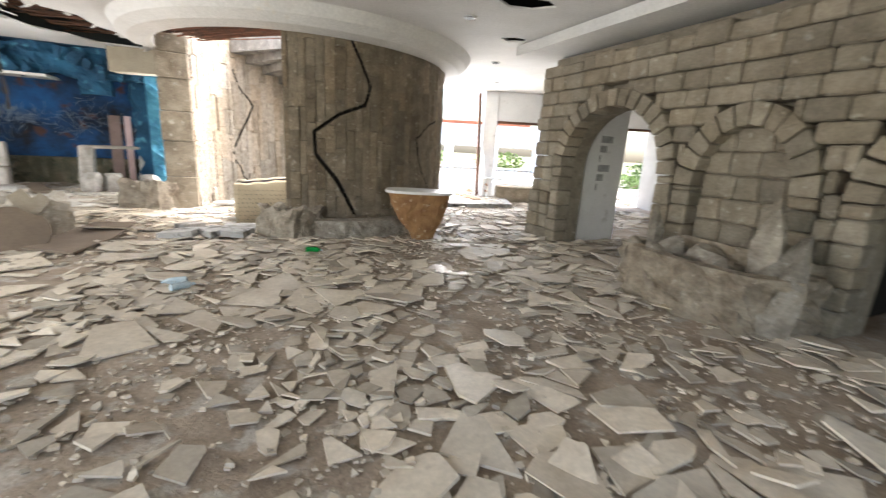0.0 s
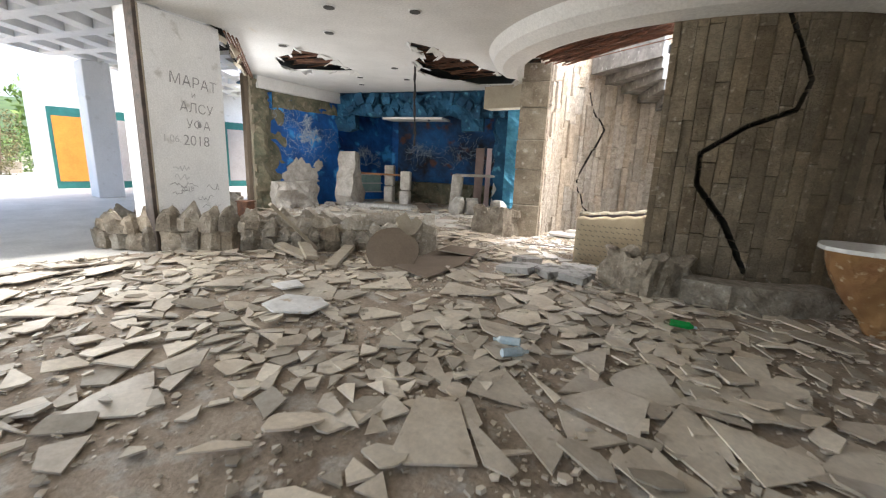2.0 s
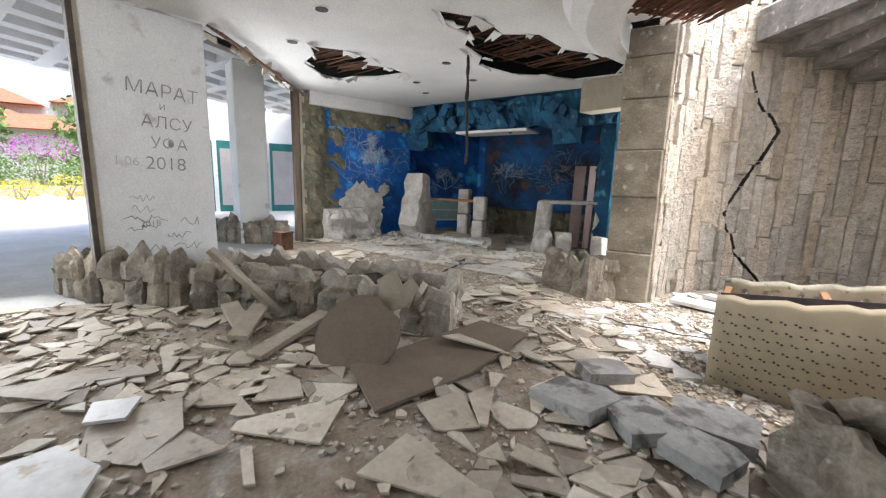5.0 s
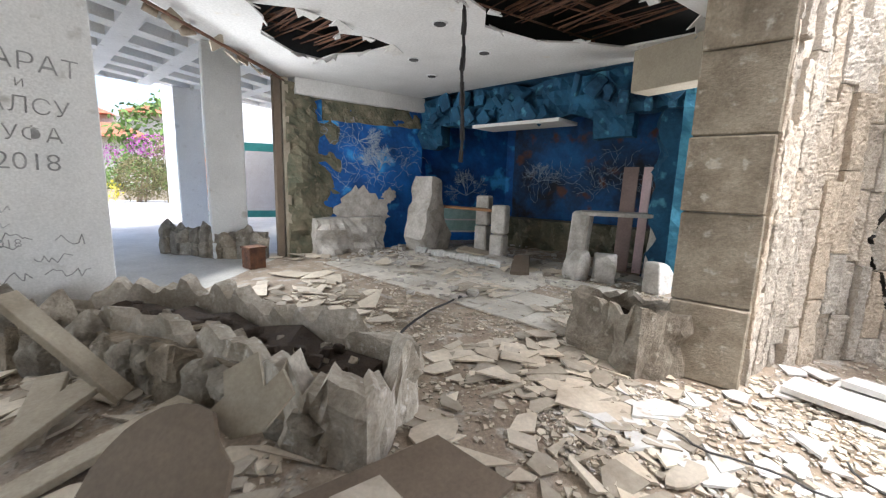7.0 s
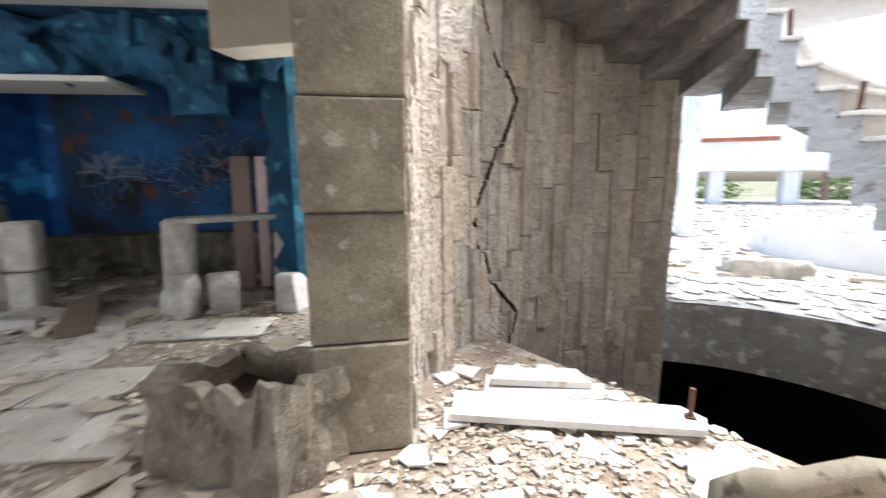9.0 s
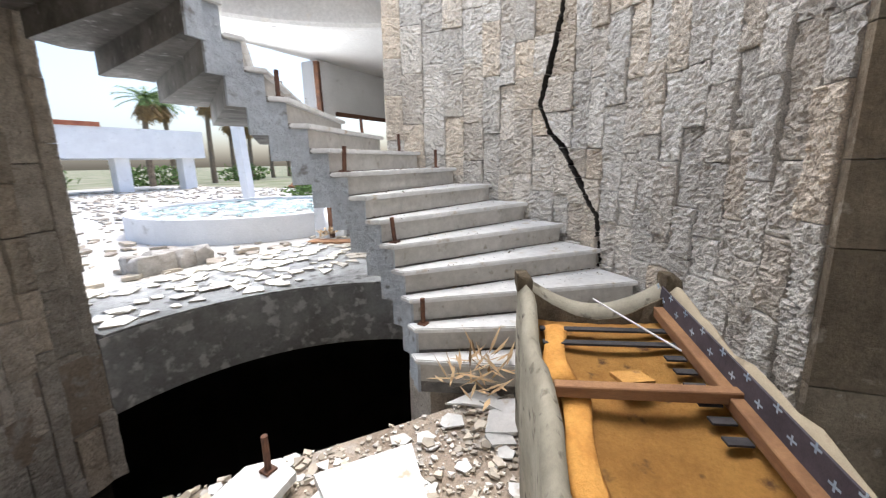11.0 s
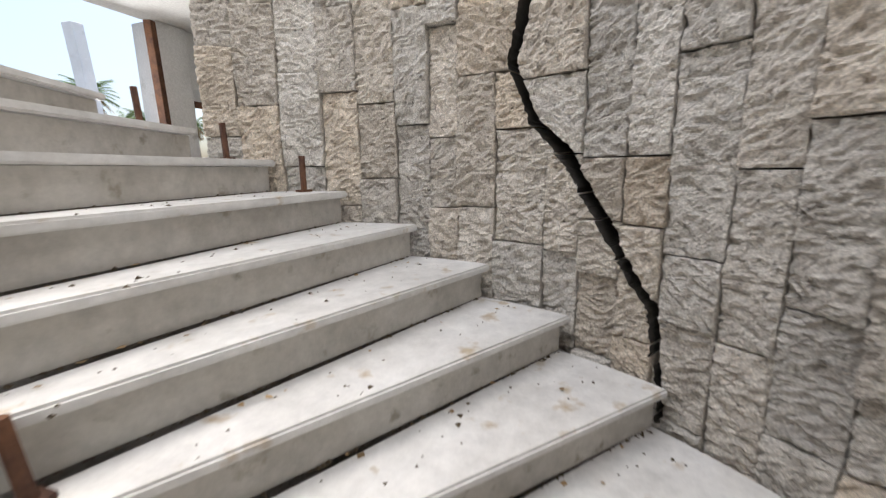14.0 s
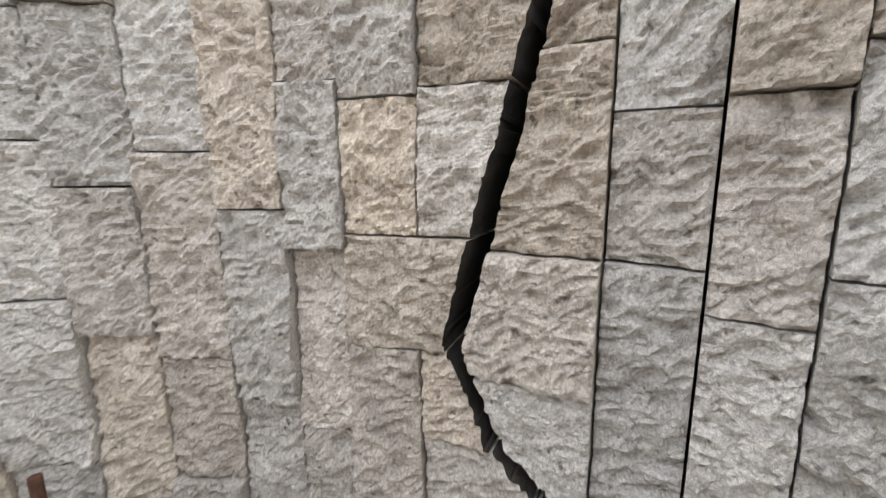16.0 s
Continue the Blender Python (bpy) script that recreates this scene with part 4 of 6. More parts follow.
def rough_slab(path, z0, z1, thick, mtl, name, parent, amp=0.16, label="", step=0.16, ztop=None, freq=2.2):
    """A lumpy modelled-cement wall along a plan path, facing to its left side."""
    pts = []
    for (x0, y0), (x1, y1) in zip(path, path[1:]):
        n = max(1, int(math.hypot(x1 - x0, y1 - y0) / step))
        pts += [(x0 + (x1 - x0) * i / n, y0 + (y1 - y0) * i / n) for i in range(n)]
    pts.append(path[-1])
    nz = max(1, int((z1 - z0) / step))
    bm = bmesh.new()
    front, back = [], []
    for k, (x, y) in enumerate(pts):
        xa, ya = pts[max(0, k - 1)]
        xb, yb = pts[min(len(pts) - 1, k + 1)]
        t = Vector((xb - xa, yb - ya, 0)).normalized()
        nrm = Vector((-t.y, t.x, 0))
        f, b = [], []
        for j in range(nz + 1):
            z = z0 + (z1 - z0) * j / nz
            p = Vector((x, y, z))
            q = amp * (noise.noise(p * freq) + 0.5 * noise.noise(p * freq * 2.3) + 0.3 * noise.noise(p * freq * 5))
            dz = amp * 0.6 * noise.noise(p * 2.9 + Vector((7, 7, 7))) if j in (0, nz) and z0 > 0.5 else 0
            f.append(bm.verts.new(p + nrm * q + Vector((0, 0, dz))))
            b.append(bm.verts.new(p - nrm * thick + Vector((0, 0, dz))))
        front.append(f)
        back.append(b)
    for a in range(len(pts) - 1):
        for j in range(nz):
            bm.faces.new((front[a][j], front[a][j + 1], front[a + 1][j + 1], front[a + 1][j]))
            bm.faces.new((back[a][j], back[a + 1][j], back[a + 1][j + 1], back[a][j + 1]))
        bm.faces.new((front[a][nz], back[a][nz], back[a + 1][nz], front[a + 1][nz]))
        bm.faces.new((front[a][0], front[a + 1][0], back[a + 1][0], back[a][0]))
    for side in (0, -1):
        for j in range(nz):
            q = (front[side][j], back[side][j], back[side][j + 1], front[side][j + 1])
            bm.faces.new(q if side == 0 else q[::-1])
    bmesh.ops.recalc_face_normals(bm, faces=bm.faces[:])
    return part(name, bm, mtl, parent, label)


def cement_core(parent, path, h, thick=0.16):
    rough_slab(path, 0.0, h, thick, M_ROCK, "cement_core", parent, 0.1, "", 0.09, freq=4.0)


pl = thing("rock_planter", "long rockwork planter with dry dark soil", "planter", "rockwork planters")
rock_row(pl, [(-8.9, 2.05), (-8.25, 2.45), (-7.75, 3.1), (-7.2, 4.0)], 0.5, 0.72, 0.26, 0.24)
rock_row(pl, [(-7.2, 4.0), (-6.4, 4.95), (-5.6, 5.6)], 0.3, 0.46, 0.24, 0.2)
crag_ring(pl, [(-7.2, 4.22), (-6.4, 5.0), (-5.52, 5.52), (-5.4, 5.75), (-5.9, 6.22), (-6.1, 6.22), (-7.0, 5.52), (-7.95, 4.82), (-8.35, 4.1), (-7.75, 3.5)], [(-7.15, 4.42), (-6.42, 5.16), (-5.72, 5.66), (-5.68, 5.78), (-5.98, 6.06), (-6.08, 6.06), (-6.98, 5.36), (-7.85, 4.68), (-8.15, 4.1), (-7.75, 3.7)], 0.46, 5, 0.07, 120, 0.42, M_CRUST)
cement_core(pl, [(-8.85, 2.1), (-8.25, 2.5), (-7.75, 3.15), (-7.1, 4.2), (-6.4, 5.0), (-5.62, 5.65)][::-1], 0.34)
rock_row(pl, [(-8.9, 2.05), (-9.3, 2.3), (-9.2, 2.9)], 0.45, 0.65, 0.3, 0.22)
soil_bed(pl, [(-7.9, 3.3), (-7.1, 4.35), (-6.4, 5.1), (-5.75, 5.7), (-6.1, 6.0), (-7.0, 5.35), (-7.85, 4.6), (-8.1, 3.9)], 0.31, 0.12)
cl = random.Random(61)
for k in range(70):
    f, g = cl.uniform(0.0, 1.0), cl.uniform(0.1, 0.9)
    a, b = Vector((-7.9, 3.5, 0.31)).lerp(Vector((-5.95, 5.65, 0.31)), f), Vector((-8.05, 4.2, 0.31)).lerp(Vector((-6.15, 5.95, 0.31)), f)
    s = cl.uniform(0.03, 0.12)
    clod = piece("clod", SOILS[k % 4] if k % 3 else ROCKS[k % 8], pl, Matrix.Translation(a.lerp(b, g)) @ pose(0, 0, 0, cl.uniform(-20, 20), cl.uniform(-20, 20), cl.uniform(0, 360)) @ Matrix.Diagonal((s * 1.3, s, s * 0.8, 1)))

pl = thing("rock_planter", "short cement planter with a broken rim beside the pillar", "planter", "rockwork planters")
crag_ring(pl, [(-6.45, 7.9), (-5.72, 8.0), (-5.6, 8.45), (-5.95, 8.64), (-6.42, 8.52)], [(-6.32, 8.03), (-5.8, 8.1), (-5.74, 8.4), (-6.0, 8.5), (-6.3, 8.42)], 0.55, 3)
soil_bed(pl, [(-6.32, 8.03), (-5.8, 8.1), (-5.74, 8.4), (-6.0, 8.5), (-6.3, 8.42)], 0.4, 0.1)

pl = thing("rock_planter", "low rockwork kerb outside the window opening", "planter", "rockwork planters")
rock_row(pl, [(-12.95, 3.3), (-12.15, 4.2), (-11.75, 5.15)], 0.5, 0.68, 0.24, 0.24)
cement_core(pl, [(-12.95, 3.3), (-12.15, 4.2), (-11.75, 5.15)][::-1], 0.5)

pl = thing("rock_planter", "broken rockwork at the foot of the stair drum", "planter", "rockwork planters")
crag_ring(pl, [(-2.98, 6.36), (-2.3, 6.1), (-1.98, 6.5), (-2.02, 6.66), (-2.88, 6.64)], [(-2.84, 6.42), (-2.34, 6.22), (-2.12, 6.5), (-2.16, 6.6), (-2.78, 6.58)], 0.47, 8, 0.08)
soil_bed(pl, [(-2.84, 6.42), (-2.34, 6.22), (-2.12, 6.5), (-2.16, 6.6), (-2.78, 6.58)], 0.36, 0.08)
rough_slab([(-2.05, 6.32), (-1.6, 6.4), (-1.15, 6.66), (-0.72, 7.1)][::-1], 0.0, 0.3, 0.3, M_ROCK, "rock_ledge", pl, 0.05, "low cement ledge", 0.08, freq=4)

fo = thing("rock_fountain", "ruined rockwork wall fountain below the niche", "fountain")


def along_wall(*pts):
    return [tuple((AM @ Vector((u, y, 0)))[:2]) for u, y in pts]


rough_slab(along_wall((4.95, -0.02), (4.98, -0.5), (4.7, -0.82), (4.1, -0.95), (3.5, -0.88), (3.12, -0.6), (3.05, -0.02)), 0.0, 0.56, 0.16, M_ROCK, "basin_wall", fo, 0.13, "lumpy cement basin wall", 0.07, freq=4.5)
rough_slab(along_wall((4.9, -0.03), (3.1, -0.03)), 0.0, 0.66, 0.02, M_ROCK, "basin_back", fo, 0.06, "", 0.09, freq=4.5)
bm = prism([along_wall((4.9, -0.05), (4.9, -0.5), (4.6, -0.75), (4.1, -0.85), (3.5, -0.8), (3.2, -0.5), (3.15, -0.05))], 0.004, 0.42)
part("rubble_fill", bm, M_SOIL, fo, "dark dry rubble in the basin")
for u, y, z, w, h in ((4.72, -0.45, 0.0, 0.5, 0.98), (4.58, -0.3, 0.5, 0.34, 0.62), (4.5, -0.25, 0.95, 0.2, 0.3), (3.32, -0.3, 0.4, 0.22, 0.62), (3.3, -0.55, 0.2, 0.4, 0.46), (3.75, -0.6, 0.2, 0.5, 0.42), (4.2, -0.62, 0.2, 0.42, 0.44), (3.5, -0.2, 0.35, 0.4, 0.34), (4.0, -0.15, 0.35, 0.6, 0.3)):
    piece("rock", PEAKS[int(u * 9) % 8], fo, AM @ Matrix.Translation((u, y, z)) @ pose(0, 0, 0, U(-6, 6), U(-6, 6), u * 140) @ Matrix.Diagonal((w, w * 0.85, h, 1)))

# ---- brown rock tub ----
bm = bmesh.new()
rings = []
for j, (z, k) in enumerate(((0.0, 0.34), (0.12, 0.46), (0.35, 0.72), (0.6, 0.92), (0.8, 1.0))):
    ring = []
    for i in range(20):
        a = 2 * math.pi * i / 20
        e = 1 / max(abs(math.cos(a)), abs(math.sin(a))) ** 0.6
        x, y = 0.52 * k * e * math.cos(a) + 0.14 * (1 - k), 0.34 * k * e * math.sin(a)
        w = 0.04 * noise.noise(Vector((x * 4, y * 4, z * 5)))
        ring.append(bm.verts.new((x + w, y + w, z + (w * 0.5 if 0 < j < 4 else 0))))
    rings.append(ring)
for ra, rb in zip(rings, rings[1:]):
    for i in range(20):
        bm.faces.new((ra[i], ra[(i + 1) % 20], rb[(i + 1) % 20], rb[i]))
bm.faces.new(rings[0][::-1])
tub = thing("stone_counter_block", "brown rough-cut stone block with a flat white marble top", "stone block")
bm.transform(pose(-0.45, 6.85, 0, 0, 0, 4))
bmesh.ops.subdivide_edges(bm, edges=bm.edges[:], cuts=2, use_grid_fill=True)
for v in bm.verts:
    v.co += Vector((noise.noise(v.co * 9), noise.noise(v.co * 9 + Vector((3, 0, 0))), 0)) * 0.02
part("rough_body", bm, M_TUB, tub)
bm = prism([[(0.57 * math.cos(a) / max(abs(math.cos(a)), abs(math.sin(a))) ** 0.6, 0.37 * math.sin(a) / max(abs(math.cos(a)), abs(math.sin(a))) ** 0.6) for a in [2 * math.pi * i / 20 for i in range(20)]]], 0.79, 0.83)
bm.transform(pose(-0.45, 6.85, 0, 0, 0, 4))
part("marble_top", bm, M_MARBLE, tub)

# ---- overturned sofa ----
SM = pose(-3.24, 7.74, 0, 0, 0, 22.6)
sofa = thing("overturned_sofa", "overturned sofa with torn printed fabric and ochre lining", "sofa")
HL, HW = 0.70, 0.37


def sofa_side(y, mtl, nm, label):
    bm = bmesh.new()
    n = 14
    prev = None
    for i in range(n + 1):
        x = -HL + 2 * HL * i / n
        top = 0.72 + 0.17 * (i / n) ** 1.4 + 0.015 * math.sin(i * 2.1)
        sag = 0.012 * math.sin(i * 0.9)
        sec = [bm.verts.new(SM @ Vector((x, y + d + sag, zz))) for d, zz in ((-0.03, 0.03), (0.03, 0.03), (0.038, top * 0.5), (0.036, top - 0.03), (0.0, top + 0.012), (-0.036, top - 0.03), (-0.038, top * 0.5))]
        if prev:
            for k in range(7):
                bm.faces.new((prev[k], prev[(k + 1) % 7], sec[(k + 1) % 7], sec[k]))
        else:
            bm.faces.new(sec)
        prev = sec
    bm.faces.new(prev[::-1])
    bmesh.ops.recalc_face_normals(bm, faces=bm.faces[:])
    part(nm, bm, mtl, sofa, label, True)


sofa_side(-HW, M_FABRIC, "side_panel", "faded beige printed fabric side")
sofa_side(HW, M_GREYFAB, "side_panel", "grey printed fabric side")
bm = bmesh.new()
prev = None
for i in range(13):
    y = -HW + 2 * HW * i / 12
    top = 0.92 - 0.15 * math.sin(math.pi * i / 12)
    sec = [bm.verts.new(SM @ Vector((x, y, zz))) for x, zz in ((HL - 0.05, 0.05), (HL + 0.05, 0.05), (HL + 0.07, top - 0.04), (HL + 0.02, top), (HL - 0.06, top - 0.05))]
    if prev:
        for k in range(5):
            bm.faces.new((prev[k], prev[(k + 1) % 5], sec[(k + 1) % 5], sec[k]))
    prev = sec
part("end_panel", bm, M_GREYFAB, sofa, "curved fabric end", True)
for y in (-HW, HW):
    wool = ROCKS[2].copy()
    wool.materials[0] = M_WOOL_SHADE
    piece("torn_corner", wool, sofa, SM @ Matrix.Translation((HL, y, 0.85)) @ Matrix.Diagonal((0.13, 0.1, 0.1, 1)))
# torn inner edge as a dark strip that stands for shade under the rim
bm = bmesh.new()
for i in range(13):
    y = -HW + 0.03 + (2 * HW - 0.06) * i / 12
    top = 0.86 - 0.15 * math.sin(math.pi * i / 12)
    sec = [bm.verts.new(SM @ Vector((x + 0.015 * noise.noise(Vector((i * 0.7, zz * 5, 1))), y, zz))) for x, zz in ((HL - 0.07, 0.5), (HL - 0.062, top), (HL - 0.09, top + 0.01), (HL - 0.115, top - 0.06 - 0.05 * (i % 2)), (HL - 0.1, 0.5))]
    if i:
        for k in range(5):
            bm.faces.new((prev[k], prev[(k + 1) % 5], sec[(k + 1) % 5], sec[k]))
    prev = sec
bmesh.ops.recalc_face_normals(bm, faces=bm.faces[:])
part("inner_shadow_board", bm, M_WOOL_SHADE, sofa, "torn inner edge, dark brown for the shade inside the end")
bm = bmesh.new()
grid = [[bm.verts.new(SM @ Vector((-HL + 2 * HL * i / 16, -HW + 0.05 + (2 * HW - 0.1) * j / 8, 0.58 + 0.16 * i / 16 - 0.03 * math.sin(math.pi * j / 8) + 0.012 * noise.noise(Vector((i, j, 2)))))) for j in range(9)] for i in range(17)]
for i in range(16):
    for j in range(8):
        bm.faces.new((grid[i][j], grid[i + 1][j], grid[i + 1][j + 1], grid[i][j + 1]))
sol = bmesh.ops.solidify(bm, geom=bm.faces[:], thickness=0.01)
part("lining", bm, M_YELLOW, sofa, "ochre lining board", True)
for x, mt in ((0.34, M_BLACK), (0.46, M_BLACK)):
    part("webbing_strap", box((x - 0.02, -HW + 0.06, 0.64 + x * 0.12 + 0.03), (x + 0.02, HW - 0.06, 0.64 + x * 0.12 + 0.04), SM), mt, sofa, "black webbing strap")
for k in range(6):
    x = 0.24 - 0.09 * k
    part("webbing_tab", box((x - 0.02, -HW + 0.112, 0.672 + x * 0.114), (x + 0.02, -HW + 0.19, 0.68 + x * 0.114), SM), M_BLACK, sofa, "black webbing tab")
for x in (-0.05, -0.66):
    part("crossbar", box((x - 0.025, -HW + 0.05, 0.70 + x * 0.11), (x + 0.025, HW - 0.05, 0.745 + x * 0.11), SM, 0.004), M_WOOD, sofa, "bare timber rail")
for y in (-HW + 0.085,):
    b = box((-HL + 0.03, y - 0.025, -0.02), (HL - 0.08, y + 0.025, 0.03), SM @ Matrix.Translation((0, 0, 0.70)) @ pose(0, 0, 0, 0, -6.6, 0), 0.004)
    part("frame_rail", b, M_WOOD, sofa, "bare timber frame rail")
part("lining_flap", box((-0.09, -0.06, 0.70), (0.02, 0.06, 0.715), SM @ pose(0, 0, 0, 0, 8, 12)), M_YELLOW, sofa, "torn ochre flap")
part("inner_lining", box((-HL + 0.02, -HW + 0.058, -0.1), (HL - 0.05, -HW + 0.066, 0.06), SM @ Matrix.Translation((0, 0, 0.76)) @ pose(0, 0, 0, 0, -6.6, 0)), M_PURPLE, sofa, "dusty purple inner lining")

for x, y, L in ((0.27, HW - 0.11, 0.42), (-0.28, HW - 0.11, 0.6)):
    bm = bmesh.new()
    prev = None
    for i in range(9):
        f = i / 8
        q = Vector((x - L / 2 + L * f, y + 0.02 * math.sin(5 * f), 0.672 + 0.114 * (x - L / 2 + L * f) + 0.006 * math.sin(9 * f)))
        ring = [bm.verts.new(SM @ (q + Vector((0, 0.05 * math.cos(t) + 0.006 * math.sin(3 * t + i), 0.018 * math.sin(t))))) for t in [6.283 * j / 10 for j in range(10)]]
        if prev:
            for j in range(10):
                bm.faces.new((prev[j], prev[(j + 1) % 10], ring[(j + 1) % 10], ring[j]))
        else:
            bm.faces.new(ring)
        prev = ring
    bm.faces.new(prev[::-1])
    bmesh.ops.recalc_face_normals(bm, faces=bm.faces[:])
    part("foam_strip", bm, M_FOAM, sofa, "torn orange foam strip", True)
bm = bmesh.new()
add_tube(bm, SM @ Vector((0.62, 0.03, 0.83)), SM @ Vector((0.28, -0.26, 0.72)), 0.005, 6)
part("thin_rod", bm, M_WHITE, sofa, "thin white rod")

stars = bmesh.new()
for i in range(9):
    for j in range(2):
        c = Vector((-HL + 0.1 + 0.15 * i + 0.07 * j, -HW + 0.069, 0.70 + 0.0165 * i + 0.055 * j))
        for a0, b0 in ((0.02, 0.004), (0.004, 0.016)):
            stars.faces.new([stars.verts.new(SM @ (c + Vector((dx * a0, 0, dz * b0)))) for dx, dz in ((-1, -1), (1, -1), (1, 1), (-1, 1))])
part("lining_motifs", stars, M_CHALK, sofa, "pale printed motifs")["kind"] = "stuff"

# printed motifs on the fabric side
motif = bmesh.new()
for i in range(17):
    for j in range(8):
        x, z = -HL + 0.05 + 0.078 * i + 0.039 * (j % 2), 0.09 + 0.075 * j
        c = SM @ Vector((x, -HW - 0.0615 - 0.03 * 0, z))
        for dx, dz in ((-0.012, 0.008), (0.012, -0.004)):
            v = [motif.verts.new(SM @ Vector((x + dx + px, -HW - 0.05, z + dz + pz))) for px, pz in ((-0.011, 0), (0, -0.009), (0.011, 0), (0, 0.009))]
            motif.faces.new(v)
part("print_motifs", motif, M_SPOT, sofa, "small dark printed motifs")["kind"] = "stuff"

# ---- grotto ----
gro = tagged(new("wall_grotto"), "modelled cement grotto painted blue with scribbled mural", "grotto", kind="structure")
rough_slab([(-12.75, 8.6), (-12.15, 5.75)], 0.0, 3.35, 0.3, M_MURAL, "mural_wall", gro, 0.03, "blue scribbled mural wall")
rough_slab([(-12.4, 6.62), (-12.2, 6.25), (-11.98, 5.95), (-11.85, 5.6)], 0.0, 3.3, 0.35, M_GRROCK, "rock_edge", gro, 0.14, "mossy grey rock edge", 0.1, freq=3)
rough_slab([(-12.3, 7.6), (-12.0, 6.9), (-11.75, 6.1)], 0.0, 0.75, 0.4, M_PALEROCK, "rock_base", gro, 0.2, "pale cement rock base", 0.1, freq=3)
rough_slab([(-9.2, 13.6), (-13.0, 11.32)], 0.0, 3.35, 0.3, M_MURALD, "mural_wall", gro, 0.06, "dark sooty blue mural wall")
rough_slab([(-13.0, 11.32), (-13.2, 11.2), (-13.5, 8.7)], 0.0, 3.35, 0.3, M_MURAL, "mural_wall", gro, 0.05, "bright blue scribbled mural wall")
rough_slab([(-12.7, 8.55), (-12.2, 6.3)], 2.72, 3.3, 0.12, M_GRROCK, "rock_band", gro, 0.08, "dark green painted rock band", 0.1, freq=4)
part("tank_pane", box((-0.5, 0, 0.35), (0.5, 0.04, 0.95), pose(-12.55, 9.6, 0, 0, 0, 78), 0.006), M_GLASS, gro, "pale green glass pane")
for k in range(3):
    part("pane_rail", box((-0.52, -0.03, 0.33 + 0.29 * k), (0.52, 0.0, 0.37 + 0.29 * k), pose(-12.52, 9.6, 0, 0, 0, 78)), M_WHITE, gro, "white pane rail")
rough_slab([(-7.7, 10.95), (-9.0, 10.3), (-10.5, 9.6), (-11.6, 9.1), (-12.75, 8.55)], 2.72, 3.395, 0.35, M_BLUE, "rock_lintel", gro, 0.16, "blue rock lintel", 0.1, freq=3)
rough_slab([(-8.5, 10.65), (-9.05, 10.35)], 2.35, 3.1, 0.3, M_BLUE, "hanging_rock", gro, 0.12, "blue hanging rock", 0.1, freq=4)
rough_slab([(-12.2, 8.9), (-12.8, 8.5)], 2.3, 3.1, 0.3, M_BLUE, "hanging_rock", gro, 0.15, "blue hanging rock", 0.1, freq=4)
rough_slab([(-7.45, 11.1), (-7.8, 10.85)], 0.0, 3.1, 0.35, M_BLUEL, "rock_leg", gro, 0.16, "light blue rock leg", 0.1, freq=3.5)
rough_slab([(-7.6, 11.3), (-8.4, 12.9), (-9.3, 13.6)], 0.0, 3.3, 0.3, M_BLUE, "rock_side", gro, 0.18, "dark blue rock side", 0.14)
rough_slab([(-8.2, 11.0), (-8.7, 11.6), (-9.0, 12.6)], 0.0, 2.9, 0.35, M_BLUE, "rock_pier", gro, 0.2, "dark blue rock pier", 0.12)
rough_slab([(-9.3, 12.2), (-11.2, 11.4), (-12.4, 10.6)], 0.0, 0.7, 0.5, M_GRROCK, "rock_base", gro, 0.3, "dark rubble base", 0.12, freq=3)
part("light_slot", box((0, -0.5, 2.63), (1.9, 0.2, 2.69), pose(-11.3, 9.55, 0, 0, 0, 24)), M_CEIL, gro, "white board under the lintel")
tagged(link_mesh("ceiling_grotto", prism([[(-13.9, 6.0), (-12.9, 5.86), (-12.76, 8.5), (-7.6, 10.75), (-7.0, 14.2), (-13.9, 14.2)]], 3.41, 3.45), M_BLUE), "dark blue grotto ceiling", "ceiling", kind="structure")

for k, (y, z, w) in enumerate(((7.1, 1.0, 0.85), (7.5, 0.85, 0.6), (6.75, 0.9, 0.5), (7.75, 1.2, 0.35))):
    rr = random.Random(50 + k)
    pts = [(w * 0.55 * rr.uniform(0.6, 1.1) * math.cos(2 * math.pi * i / 22), w * 0.5 * rr.uniform(0.6, 1.1) * math.sin(2 * math.pi * i / 22)) for i in range(22)]
    bm = prism([pts], 0, 0.03)
    bm.transform(Matrix.Translation((-12.15 - 0.21 * (y - 5.75) + 0.022, y, z)) @ pose(0, 0, 0, 90, 0, 102))
    part("bare_plaster_patch", bm, M_PALEROCK, gro, "bare pale plaster patch")

# chalk scribbles on the mural
def scribble(origin, along, n, size, mtl):
    bm = bmesh.new()
    o, t = Vector(origin), Vector(along).normalized()
    for k in range(n):
        p = o + t * U(-size, size) + Vector((0, 0, U(-size * 0.5, size * 0.5)))
        ang = U(0, 6.28)
        for i in range(rng.randint(4, 9)):
            ang += U(-0.9, 0.9)
            q = p + (t * math.cos(ang) + Vector((0, 0, math.sin(ang)))) * U(0.03, 0.09)
            add_tube(bm, p, q, 0.0028, 4)
            p = q
    part("chalk_scribble", bm, mtl, gro)


mur = (0.21, -0.98, 0)
for y, z, n, s in ((6.75, 2.45, 26, 0.35), (7.3, 2.0, 16, 0.4), (7.6, 1.6, 14, 0.35), (8.2, 2.1, 16, 0.3), (6.9, 1.7, 14, 0.3)):
    scribble((-12.15 - 0.21 * (y - 5.75) + 0.045, y, z), mur, n, s, M_CHALK)
